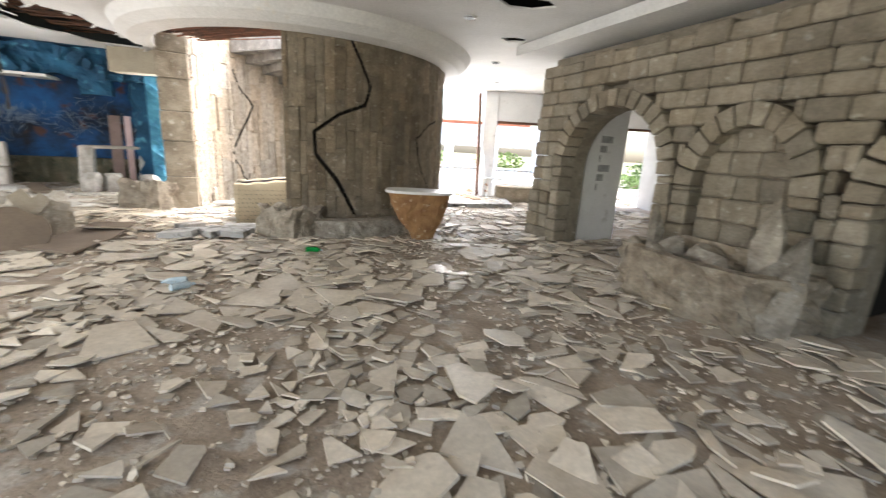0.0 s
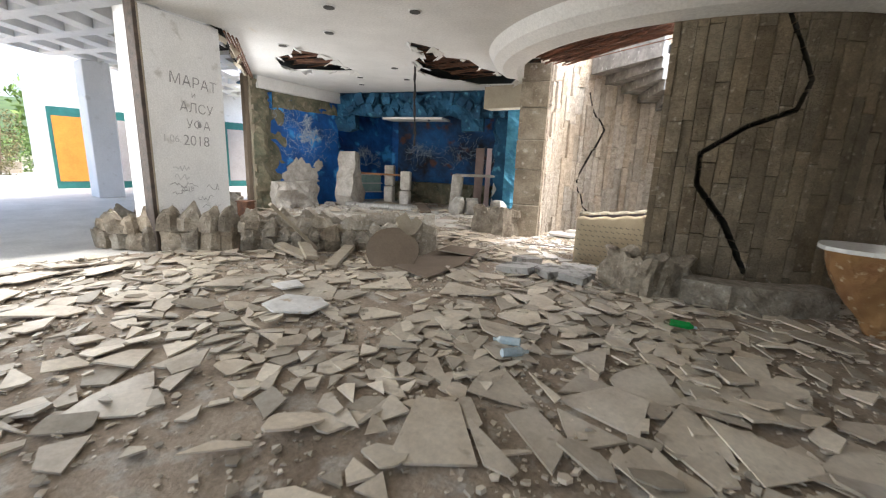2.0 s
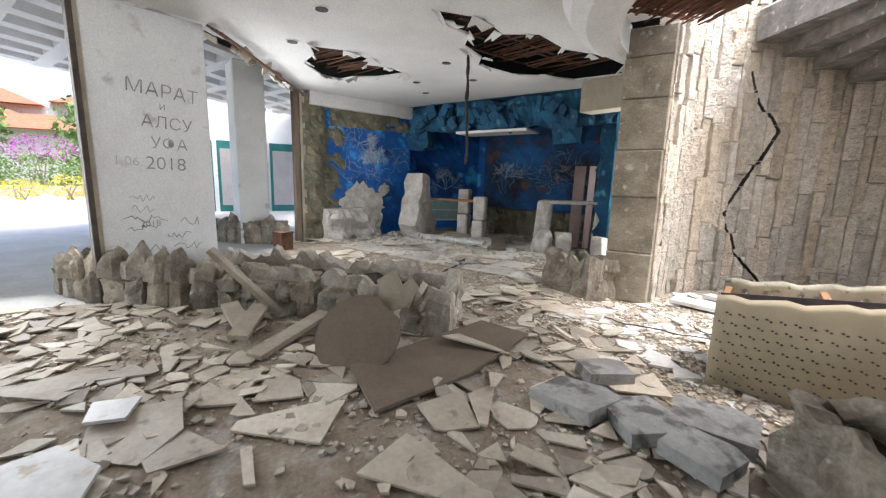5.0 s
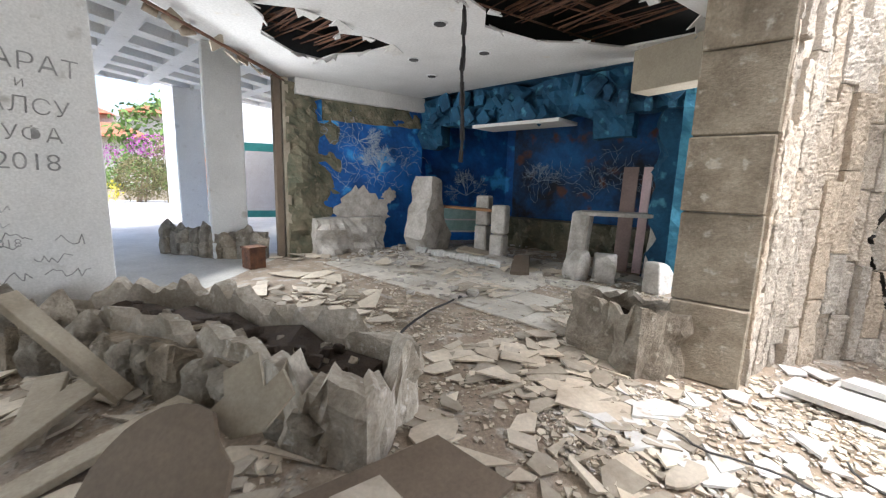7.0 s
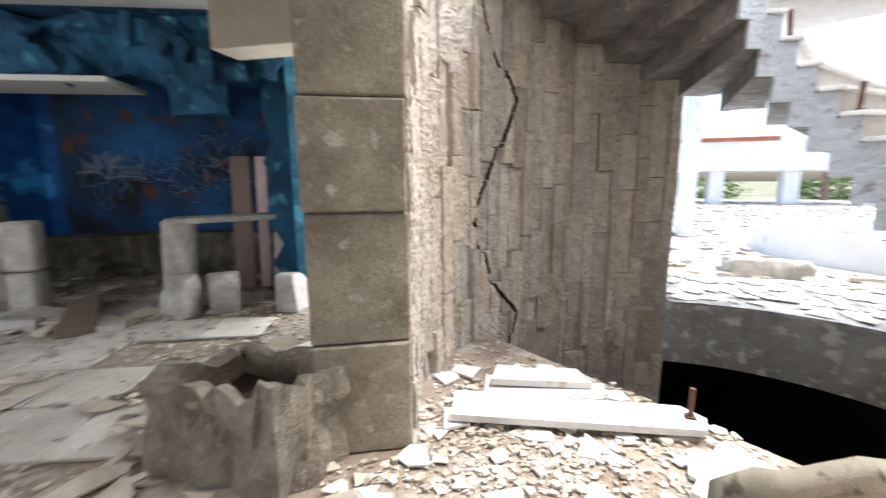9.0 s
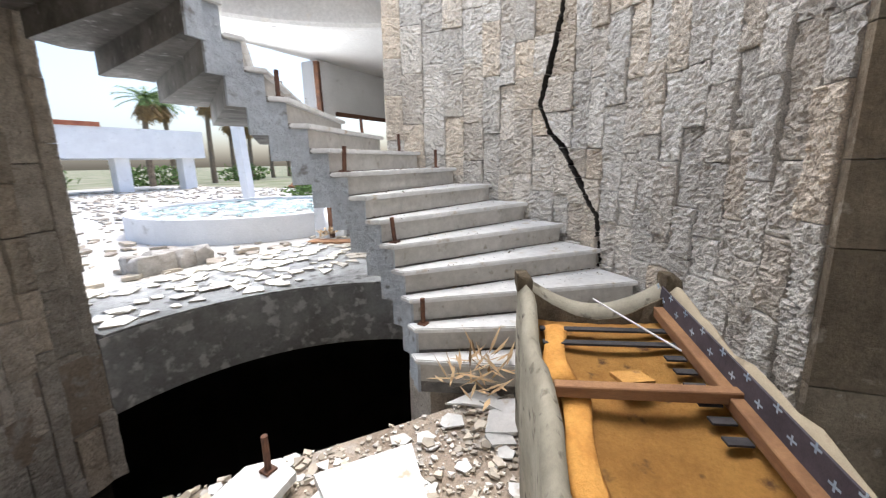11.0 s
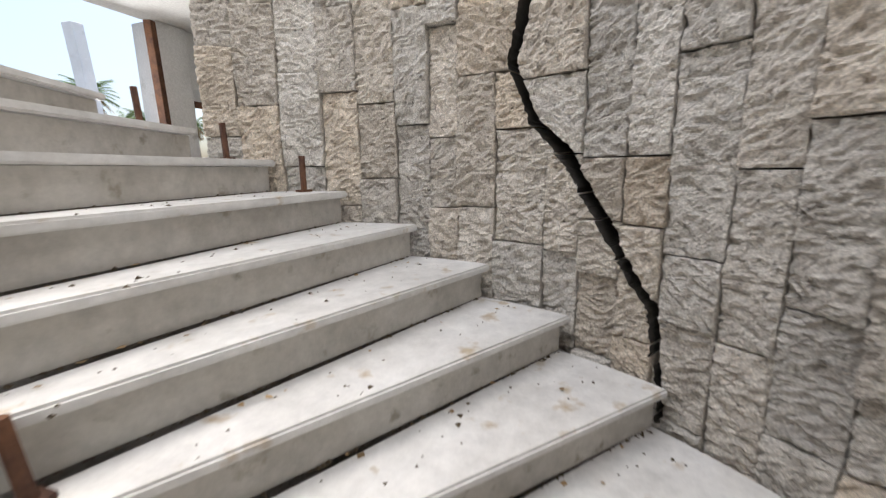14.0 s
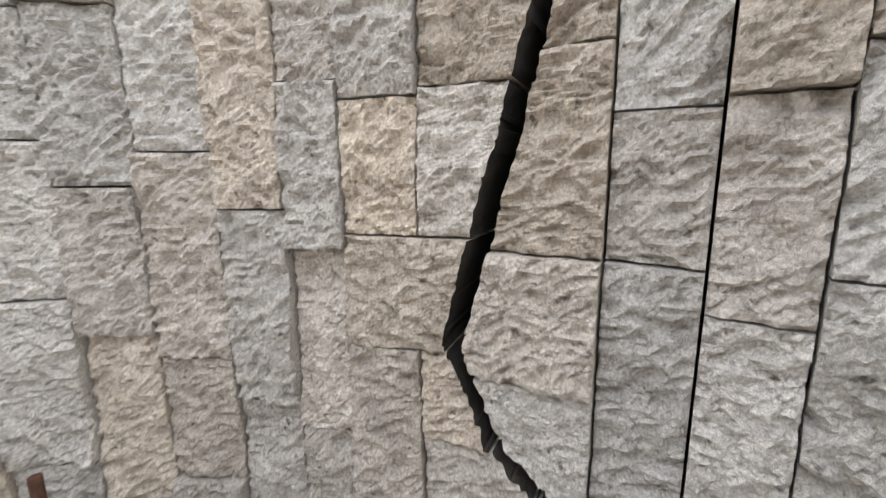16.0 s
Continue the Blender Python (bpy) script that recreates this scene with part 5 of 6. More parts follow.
for s, z, n in ((0.25, 1.7, 24), (0.4, 2.0, 22), (0.5, 1.6, 22), (0.65, 1.8, 20), (0.8, 1.7, 18)):
    scribble((-9.2 - 4.0 * s + 0.05, 13.6 - 2.4 * s - 0.09, z), (-4, -2.4, 0), n, 0.45, M_CHALK)



def coral(origin, along, size, spread, seed):
    """A branching coral drawn in white paint on the wall."""
    rr = random.Random(seed)
    bm = bmesh.new()
    t = Vector(along).normalized()

    def grow(p, ang, length, width, level):
        for i in range(3):
            ang += rr.uniform(-0.25, 0.25)
            q = p + (t * math.cos(ang) + Vector((0, 0, math.sin(ang)))) * length / 3
            add_tube(bm, p, q, width, 5)
            p = q
            if level and i:
                for sg in (-1, 1):
                    if rr.random() < 0.8:
                        grow(p, ang + sg * rr.uniform(0.4, 0.9), length * rr.uniform(0.5, 0.75), width * 0.7, level - 1)
        if level:
            grow(p, ang, length * 0.7, width * 0.75, level - 1)
    for k in range(4):
        grow(Vector(origin), spread[0] + (spread[1] - spread[0]) * (k + 0.5) / 4, size * rr.uniform(0.8, 1.1), 0.0065, 3)
    part("painted_coral", bm, M_CHALK, gro, "white painted coral branches")


coral((-12.38, 7.05, 2.35), (0.21, -0.98, 0), 0.25, (2.3, 4.2), 5)
coral((-12.42, 7.5, 1.75), (0.21, -0.98, 0), 0.24, (0.3, 2.6), 6)
coral((-13.25, 10.05, 1.2), (-0.12, -0.99, 0), 0.3, (0.2, 2.9), 7)
coral((-12.35, 11.66, 1.6), (-0.86, -0.51, 0), 0.24, (0.4, 2.8), 8)
# lumps modelled on the lintel
lr = random.Random(77)
lump_me = [ROCKS[k].copy() for k in range(4)]
for me in lump_me:
    me.materials[0] = M_BLUE
for k in range(34):
    f = lr.random()
    x, y = -7.9 - 4.7 * f, 10.85 - 2.25 * f
    w, h = lr.uniform(0.1, 0.32), lr.uniform(0.16, 0.4)
    piece("rock_lump", lump_me[k % 4], gro, Matrix.Translation((x + 0.06, y - 0.12, lr.uniform(2.66, 3.08))) @ pose(0, 0, 0, lr.uniform(-25, 25), lr.uniform(-40, 40), 25) @ Matrix.Diagonal((w, 0.13, h, 1)))

# grotto furniture
seat = thing("rock_throne", "pale cement rock shaped like a tall seat", "rock seat")
bm = bmesh.new()
prof = [(0, 0), (0.75, 0), (0.78, 0.35), (0.55, 0.62), (0.45, 1.1), (0.38, 1.6), (0.12, 1.66), (0.02, 1.2), (-0.12, 0.8), (-0.2, 0.35)]
add_prism(bm, [[(x, y) for x, y in prof]], 0, 0.55)
bmesh.ops.subdivide_edges(bm, edges=bm.edges[:], cuts=3)
for v in bm.verts:
    v.co = Vector((-v.co.x, v.co.z, v.co.y)) + Vector((noise.noise(v.co * 4), noise.noise(v.co * 4 + Vector((4, 0, 0))), noise.noise(v.co * 4 + Vector((0, 4, 0))))) * 0.06
bmesh.ops.recalc_face_normals(bm, faces=bm.faces[:])
bm.transform(pose(-12.0, 8.1, 0.0, 0, 0, -60))
for v in bm.verts:
    v.co.z = max(0.002, v.co.z)
part("rock_body", bm, M_PALEROCK, seat)
tw = thing("rock_bench", "timber plank carried on pale stone posts", "bench")
for x, y, h in ((-10.35, 9.4, 1.15), (-11.3, 9.55, 1.3)):
    for k in range(2):
        bm = box((-0.15, -0.13, h * 0.5 * k), (0.15, 0.13, h * 0.5 * (k + 1) - 0.02), pose(x + 0.02 * k, y, 0, 0, 0, 30 + 8 * k), 0.03)
        part("stone_post", bm, M_PALEROCK, tw)
part("plank", box((0, -0.1, 0.98), (1.75, 0.1, 1.03), pose(-12.1, 8.75, 0, 0, 0, 24)), M_WOOD, tw, "dark timber plank")
tb = thing("stone_table", "broken white table slab on cement posts", "table")
for x, y, w, h in ((-9.05, 10.2, 0.3, 1.12), (-8.35, 11.2, 0.22, 1.02)):
    part("post", box((-w / 2, -w / 2, 0), (w / 2, w / 2, h), pose(x, y, 0, 0, 4, 30), 0.04), M_PALEROCK, tb)
part("top_slab", box((-0.05, -0.22, 1.06), (1.25, 0.2, 1.13), pose(-9.0, 10.25, 0, 0, 0, 55), 0.01), M_PALEROCK, tb)
bd = thing("leaning_boards", "pink and brown boards leaning behind a table", "boards")
part("board", box((-0.075, 0, 0), (0.075, 0.03, 1.92), pose(-8.81, 11.4, 0, -4, 0, 27)), M_PINK, bd, "pinkish white board")
part("board", box((-0.13, 0, 0), (0.13, 0.03, 1.92), pose(-9.07, 11.27, 0, -4, 0, 27)), M_PINKBROWN, bd, "brown board")
for k, (x, y, s) in enumerate(((-8.75, 9.95, 0.5), (-8.45, 10.3, 0.48), (-7.7, 10.6, 0.5))):
    ob = new("pale_rock", ROCKS[k + 2].copy())
    ob.data.materials[0] = M_PALEROCK
    ob.matrix_world = Matrix.Translation((x, y, 0.0)) @ pose(0, 0, 0, 0, 0, 50 * k) @ Matrix.Diagonal((s * 0.8, s * 0.7, s, 1))
    tagged(ob, "pale upright cement rock on the floor", "rock", "pale rocks in the grotto")
dc = bmesh.new()
p = Vector((-11.6, 8.15, 0.09))
for i in range(12):
    q = p + Vector((0.15, 0.09, 0)) + Vector((U(-.02, .02), U(-.03, .03), U(-.015, .015)))
    add_tube(dc, p, q, 0.085 + 0.012 * (i % 2), 10)
    p = q
tagged(link_mesh("foil_duct", dc, M_FOIL), "crumpled silver duct lying on the floor", "duct")
for k, (x, y, rz, ln, mt) in enumerate(((-9.6, 9.45, -35, 1.1, M_BOARD), (-9.95, 9.3, 10, 0.8, M_PALEROCK), (-11.0, 9.2, 40, 0.7, M_PALEWOOD))):
    ob = tagged(link_mesh("fallen_board", box((-ln / 2, -0.16, 0.03), (ln / 2, 0.16, 0.1), pose(x, y, 0.04, 6, 5, rz), 0.008), mt), "fallen grey slab lying on the grotto floor", "slab", "fallen slabs")

# ---- loose things in the hall ----
def slab_thing(name, label, cat, pts, th, m, mtl, group=""):
    bm = prism([pts], 0, th)
    bm.transform(m)
    return tagged(link_mesh(name, bm, mtl), label, cat, group)


slab_thing("loose_sheet", "dusty brown sheet lying flat on debris", "sheet", [(-0.9, -0.28), (-0.1, -0.36), (0.9, -0.22), (0.82, 0.3), (-0.7, 0.36)], 0.025, pose(-4.95, 5.45, 0.06, 1, -1.5, 105), M_BOARD)
disc = [(0.37 * math.cos(6.28 * i / 24) * (0.7 if 2 < i < 5 else 1), 0.37 * math.sin(6.28 * i / 24)) for i in range(24)]
slab_thing("round_tabletop", "broken round brown tabletop leaning on the planter", "tabletop", disc, 0.03, pose(-5.33, 4.82, 0.22, 46, 0, 48), M_BOARD)
slab_thing("torn_board", "torn pale board leaning on the planter", "board", [(-0.2, 0), (-0.02, -0.06), (0.12, 0.02), (0.2, 0.22), (0.1, 0.3), (0.04, 0.2), (-0.06, 0.34), (-0.2, 0.2), (-0.14, 0.1)], 0.02, pose(-5.42, 5.16, 0.4, 62, 8, 50), M_PALEWOOD)
for k, (x, y, z, rx, ry, rz, L) in enumerate(((-6.7, 4.05, 0.42, 0, 48, 75, 0.95), (-6.55, 3.95, 0.1, 4, 8, 10, 0.7), (-6.3, 4.05, 0.14, -6, 4, -20, 0.75), (-6.0, 4.4, 0.07, 0, 4, -48, 1.0))):
    tagged(link_mesh("loose_plank", box((-L / 2, -0.085, -0.02), (L / 2, 0.085, 0.03), pose(x, y, z, rx, ry, rz), 0.005), M_PALEWOOD), "pale dusty plank leaning on the rockwork", "plank", "loose planks by the planter")
for k, (x, y, rz, w, d) in enumerate(((-3.95, 5.95, 12, 0.52, 0.4), (-3.55, 6.1, -20, 0.42, 0.36), (-3.35, 6.5, 30, 0.5, 0.36), (-3.2, 6.1, 8, 0.36, 0.3), (-4.15, 6.45, 70, 0.4, 0.3))):
    slab_thing("concrete_slab", "grey broken concrete slab in a pile", "slab", [(-w / 2, -d / 2), (w * 0.4, -d * 0.55), (w / 2, d * 0.3), (0.1, d / 2), (-w * 0.45, d * 0.4)], 0.09, pose(x, y, 0.03 + 0.02 * (k % 2), U(-5, 5), U(-6, 6), rz), M_CONC, "broken concrete slabs")


def bottle(x, y, rz, mtl, label):
    e = thing("plastic_bottle", label, "bottle")
    bm = bmesh.new()
    add_tube(bm, (0, 0, 0.035), (0.16, 0, 0.035), 0.034, 10)
    add_tube(bm, (0.16, 0, 0.035), (0.2, 0, 0.035), 0.034, 10, 0.013)
    for v in bm.verts:
        v.co += Vector((0, noise.noise(v.co * 30) * 0.012, max(-0.0, noise.noise(v.co * 25) * 0.012)))
    bm.transform(pose(x, y, 0.035, 0, 4, rz))
    part("bottle_body", bm, mtl, e)
    bm = bmesh.new()
    add_tube(bm, (0.2, 0, 0.035), (0.225, 0, 0.035), 0.015, 10)
    bm.transform(pose(x, y, 0.035, 0, 4, rz))
    part("bottle_cap", bm, M_CYANPET, e)


bottle(-2.6, 3.66, 60, M_CYANPET, "crushed clear blue plastic bottle among shards")
bottle(-2.6, 3.92, 200, M_CYANPET, "crushed clear blue plastic bottle among shards")
bottle(-1.9, 5.4, 20, M_GREENPET, "crushed green plastic bottle among shards")
bk = thing("brown_bucket", "small brown square bin on the paving", "bin")
bm = bmesh.new()
add_box(bm, (-0.14, -0.14, 0.0), (0.14, 0.14, 0.34), pose(-11.0, 4.98, 0.0, 0, 0, 30), 0.01)
part("bin_body", bm, M_RUST, bk)
part("bin_rim", box((-0.155, -0.155, 0.34), (0.155, 0.155, 0.37), pose(-11.0, 4.98, 0.0, 0, 0, 30)), M_RUST, bk)
cb = bmesh.new()
p = Vector((-7.64, 7.24, 3.45))
for i in range(14):
    q = p + Vector((U(-.012, .012), U(-.012, .012), -0.12))
    add_tube(cb, p, q, 0.018 + 0.006 * (i % 3), 6)
    p = q
tagged(link_mesh("hanging_cable", cb, M_BLACK), "black cable hanging from the torn ceiling", "cable")
cb = bmesh.new()
p = Vector((-6.9, 6.3, 0.06))
for i in range(14):
    q = p + Vector((-0.12, 0.06 + 0.012 * i, U(-0.01, 0.01)))
    add_tube(cb, p, q, 0.014, 5)
    p = q
tagged(link_mesh("fallen_cable", cb, M_BLACK), "dark curved strip lying on the floor", "cable")
for x0, y0, h, n in ((-5.1, 7.6, 0.5, 16), (-4.5, 8.3, -0.7, 12)):
    cb = bmesh.new()
    p, ang = Vector((x0, y0, 0.05)), h
    for i in range(n):
        ang += U(-0.5, 0.6)
        q = p + Vector((math.cos(ang) * 0.09, math.sin(ang) * 0.09, 0))
        add_tube(cb, p, q, 0.007, 5)
        p = q
    tagged(link_mesh("loose_wire", cb, M_SPOT), "thin dark wire lying on the rubble", "wire", "loose wires")
spot_bm = bmesh.new()
bmesh.ops.create_cone(spot_bm, cap_ends=True, segments=18, radius1=0.075, radius2=0.06, depth=0.03)
spot_me = mesh_of(spot_bm, "ceiling_spot", M_SPOT)
rim_bm = bmesh.new()
add_prism(rim_bm, [arc(0, 0, 0.095, 0, 360, 18)[:-1], arc(0, 0, 0.076, 0, 360, 18)[:-1]], -0.006, 0.006)
rim_me = mesh_of(rim_bm, "rim", M_WHITE)
for x, y in ((-8.28, 7.22), (-7.2, 5.0), (-6.2, 4.4), (-8.6, 4.9), (-5.4, 5.2), (-9.8, 7.4), (-10.6, 8.0), (-9.0, 8.2), (-4.0, 4.2), (-1.0, 5.2), (0.2, 6.5), (0.9, 9.4), (0.4, 11.2), (-2.0, 3.0), (1.2, 11.8), (-0.6, 12.6)):
    e = thing("ceiling_spot", "empty recessed ceiling lamp socket", "ceiling lamp", "recessed ceiling sockets")
    piece("socket", spot_me, e, Matrix.Translation((x, y, CEIL - 0.005)))
    piece("rim", rim_me, e, Matrix.Translation((x, y, CEIL - 0.006)))

slab_thing("white_marble_plate", "smooth white marble plate lying on the debris", "plate", [(-0.3, -0.1), (-0.12, -0.24), (0.2, -0.2), (0.3, 0.04), (0.16, 0.2), (-0.2, 0.2)], 0.02, pose(-4.55, 3.0, 0.06, 1, 2, 40), M_MARBLE)
slab_thing("white_marble_plate", "smooth white marble plate lying on the debris", "plate", [(-0.16, -0.1), (0.1, -0.14), (0.2, 0.06), (-0.05, 0.15)], 0.02, pose(-5.15, 3.2, 0.07, 2, -2, 10), M_MARBLE)
fl = bmesh.new()
for k in range(150):
    st = rng.randint(1, 12)
    rad = U(0.8, 2.3)
    p = pol(rad, step_angle(st) + SKEW * (2.38 - rad) / 1.8 + U(2, 10), 0.08 + 0.173 * st + 0.003)
    s = U(0.006, 0.02)
    v = [fl.verts.new(p + Vector((math.cos(t) * s * U(.4, 1), math.sin(t) * s * U(.4, 1), U(0, 0.006)))) for t in (0, 1.6, 3.2, 4.8)]
    fl.faces.new(v)
tagged(link_mesh("leaf_litter", fl, M_STRAW), "dark dry flakes lying on the marble treads", "litter", kind="stuff")

# floor edge kerb in the drum
for pts, m, lab in (([(0, -0.14), (1.5, -0.13), (1.56, 0.0), (1.46, 0.13), (0, 0.16)], pose(-5.16, 8.99, 0.055, 0, 0, 11), "long white marble kerb at the floor edge"), ([(-0.24, -0.23), (0.05, -0.42), (0.42, -0.06), (0.0, 0.22)], pose(-3.62, 8.86, 0.03, 2, 1, 0), "stained white marble slab at the foot of the stair"), ([(-0.42, -0.12), (0.4, -0.1), (0.46, 0.1), (-0.4, 0.13)], pose(-4.62, 9.42, 0.03, 3, 2, 14), "stacked marble slab against the curved wall"), ([(-0.36, -0.1), (0.36, -0.12), (0.33, 0.12), (-0.3, 0.1)], pose(-4.66, 9.5, 0.085, -2, 3, 20), "stacked marble slab against the curved wall")):
    slab_thing("marble_slab", lab, "slab", pts, 0.045, m, M_MARBLE, "marble slabs on the drum floor")
ob = new("baluster_stub", rod_me)
ob.matrix_world = Matrix.Translation((-3.72, 9.27, 0.1))
tagged(ob, "rusty cut baluster stub in a marble kerb", "baluster stub", "baluster stubs on the stair")
lf = bmesh.new()
for k in range(70):
    p = Vector((-2.75 + U(-.2, .2), 8.58 + U(-.16, .16), 0.27 + U(0, 0.05)))
    d = Vector((U(-1, 1), U(-1, 1), U(-0.1, 0.6))).normalized() * U(0.08, 0.24)
    s = d.cross(Vector((0, 0, 1))).normalized() * U(0.006, 0.016)
    v = [lf.verts.new(q) for q in (p, p + d * 0.4 + s, p + d, p + d * 0.4 - s)]
    lf.faces.new(v)
tagged(link_mesh("dry_leaves", lf, M_STRAW), "heap of dry palm leaves on the lowest step", "dry leaves", kind="stuff")

# things near the north landing
fr = thing("cabinet_frame", "white broken cabinet beside a rusty post", "cabinet")
part("post", box((-0.045, -0.045, 0.124), (0.045, 0.045, 3.3), pose(1.0, 13.4, 0, 0, -2.2, 20), 0.006), M_RUST, fr, "rusty leaning post")
part("side_panel", box((1.12, 13.2, 0.124), (1.19, 13.46, 1.45), None, 0.006), M_WHITE, fr)
part("shelf", box((1.19, 12.85, 0.7), (1.72, 13.4, 0.75), None, 0.006), M_WHITE, fr)
part("back_panel", box((1.3, 12.9, 0.124), (1.36, 13.4, 0.7)), M_WHITE, fr)
for k in range(2):
    part("drawer_rail", box((1.24, 12.95, 0.3 + 0.2 * k), (1.296, 13.38, 0.33 + 0.2 * k)), M_WOOD, fr, "brown drawer rail")
th = tagged(link_mesh("timber_threshold", box((0, -0.14, 0.124), (1.4, 0.14, 0.165), pose(0.45, 13.4, 0, 0, 0, -69.5), 0.006), M_WOOD), "brown timber board lying on the landing", "board")
lv = bmesh.new()
for k in range(60):
    p = Vector((0.72 + U(-.14, .14), 13.25 + U(-.14, .14), 0.17 + U(0, 0.16)))
    d = Vector((U(-1, 1), U(-1, 1), U(-0.2, 0.7))).normalized() * U(0.1, 0.22)
    q = d.cross(Vector((0, 0, 1))).normalized() * U(0.01, 0.03)
    lv.faces.new([lv.verts.new(o) for o in (p, p + d * 0.4 + q, p + d, p + d * 0.4 - q)])
tagged(link_mesh("straw_heap", lv, M_STRAW), "small heap of dry straw by the rusty post", "straw", kind="stuff")

# ---- outside, west ----
bm = bmesh.new()
for k in range(26):
    y = -15 + 1.25 * k
    add_box(bm, (-14, -0.16, 3.85), (14, 0.16, 4.2), Matrix.Translation((-22, y, 0)) @ pose(0, 0, 0, 0, 0, 24))
    add_box(bm, (-18, -0.16, 3.855), (18, 0.16, 4.205), Matrix.Translation((-36 + 1.25 * k, 0, 0)) @ pose(0, 0, 0, 0, 0, -42))
bmesh.ops.bisect_plane(bm, geom=bm.verts[:] + bm.edges[:] + bm.faces[:], plane_co=(-8.7, 3.4, 0), plane_no=(1, 0.12, 0), clear_outer=True)
bmesh.ops.bisect_plane(bm, geom=bm.verts[:] + bm.edges[:] + bm.faces[:], plane_co=(-8.8, 3.6, 0), plane_no=(0.43, 0.9, 0), clear_outer=True)
bmesh.ops.bisect_plane(bm, geom=bm.verts[:] + bm.edges[:] + bm.faces[:], plane_co=(-15.3, 0, 0), plane_no=(-0.8, -0.6, 0), clear_outer=True)
tagged(link_mesh("portico_ceiling", bm, M_WHITE), "white waffle concrete portico ceiling ribs", "ceiling", kind="structure")
tagged(link_mesh("portico_roof", prism([[(-8.85, -8.6), (-8.75, 3.1), (-14, 5.1), (-24.3, 12.0), (-15.3, 0.0)]], 4.205, 4.4), M_WHITE), "white portico roof slab", "ceiling", kind="structure")
for x, y, w in ((-12.35, 4.5, 0.31), (-17.1, 3.2, 0.33), (-11.6, -5.0, 0.33)):
    ob = tagged(link_mesh("portico_column", box((-w, -w, -0.01), (w, w, 3.85), pose(x, y, 0, 0, 0, 10), 0.02), M_WHITE), "white square portico column", "column", "portico columns", "structure")

bl = thing("white_pavilion", "white low building with teal frames and orange door", "building", at=(0, 0, 0))
part("wall", box((-26, 1.9, -0.01), (-20.5, 13, 4.6)), M_WHITE, bl)
for y, w, mt, lab in ((2.35, 1.3, M_ORANGE, "orange door"), (4.0, 1.6, M_GREYBOX, "dusty window"), (5.9, 1.6, M_GREYBOX, "dusty window"), (7.9, 1.8, M_GREYBOX, "dusty window")):
    f = part("frame", box((-20.5, y - 0.1, 0), (-20.44, y + w + 0.1, 2.75)), M_TEAL, bl, "teal window frame")
    part("pane", box((-20.44, y, 0.25), (-20.42, y + w, 2.45)), mt, f, lab)


def leaves(name, label, cat, blobs, mtl, n, size, kind="", parent=None):
    """A crown of many small leaves in several loose clumps."""
    bm = bmesh.new()
    for cx, cy, cz, rx, ry, rz in blobs:
        for k in range(n):
            d = Vector((rng.gauss(0, 1), rng.gauss(0, 1), rng.gauss(0, 1))).normalized() * U(0.45, 1.0) ** 0.5
            d *= 1 + 0.35 * noise.noise(d * 2.5 + Vector((cx, cy, cz)))
            p = Vector((cx + d.x * rx, cy + d.y * ry, max(0.02, cz + d.z * rz)))
            a, b = Vector((U(-1, 1), U(-1, 1), U(-1, 1))).normalized() * size * U(0.6, 1.3), Vector((U(-1, 1), U(-1, 1), U(-1, 1))).normalized() * size * 0.5
            v = [bm.verts.new(q) for q in (p - a, p + b, p + a, p - b)]
            bm.faces.new(v)
    if parent:
        return part(name, bm, mtl, parent, label)
    return tagged(link_mesh(name, bm, mtl), label, cat, kind=kind)


def shrub(label, blobs, mtl, n, size):
    e = thing("shrub", label, "shrub", "garden shrubs")
    leaves("crown", "", "", blobs, mtl, n, size, parent=e)
    bm = bmesh.new()
    for cx, cy, cz, rx, ry, rz in blobs:
        for k in range(4):
            add_tube(bm, (cx + U(-.2, .2), cy + U(-.2, .2), -0.06), (cx + U(-.5, .5) * rx, cy + U(-.5, .5) * ry, cz + 0.3 * rz), 0.05, 5, 0.015)
    part("stems", bm, M_TRUNK, e)


shrub("green garden hedge with dense leaves", [(-33, y, 0.9, 1.6, 1.9, 1.5) for y in (-14, -11, -8, -5, -2, 1)], M_GREEN, 1700, 0.11)
shrub("magenta flowering bougainvillea over a hedge", [(-37, -2.2, 3.3, 1.0, 1.5, 0.8), (-36, -5.4, 2.6, 1.0, 1.9, 0.9)], M_MAGENTA, 500, 0.1)
shrub("brownish green tall shrub by the portico", [(-29.5, 0.6, 1.7, 1.3, 1.2, 1.9), (-29.5, -1.2, 1.2, 1.0, 1.1, 1.2)], M_BROWNLEAF, 2600, 0.075)
shrub("yellow flowering low shrub", [(-28.6, -2.5, 0.6, 0.8, 0.9, 0.6), (-28.4, -4.2, 0.5, 0.7, 0.9, 0.5)], M_YELL, 400, 0.07)
shrub("tall green trees behind the hedge", [(-48, y, 4.2, 3.6, 3.6, 4.0) for y in (-22, -14, -4, 5)], M_GREEN, 1100, 0.34)
tagged(link_mesh("planter_wall", box((-32, -16, -0.05), (-31.4, 1.6, 0.55), None, 0.02), M_PALEWOOD), "low ochre garden wall", "garden wall", kind="structure")

bm = bmesh.new()
gx = []
for i in range(40):
    a = radians(95 + 175 * i / 39)
    row = []
    for j in range(9):
        r = 90 + 42 * j
        h = (j / 8) ** 0.8 * (34 + 16 * noise.noise(Vector((math.cos(a) * 2, math.sin(a) * 2, 0)))) + 5 * noise.noise(Vector((math.cos(a) * 9, math.sin(a) * 9, j * 0.7)))
        row.append(bm.verts.new((r * math.cos(a), r * math.sin(a), -1 + max(0, h))))
    gx.append(row)
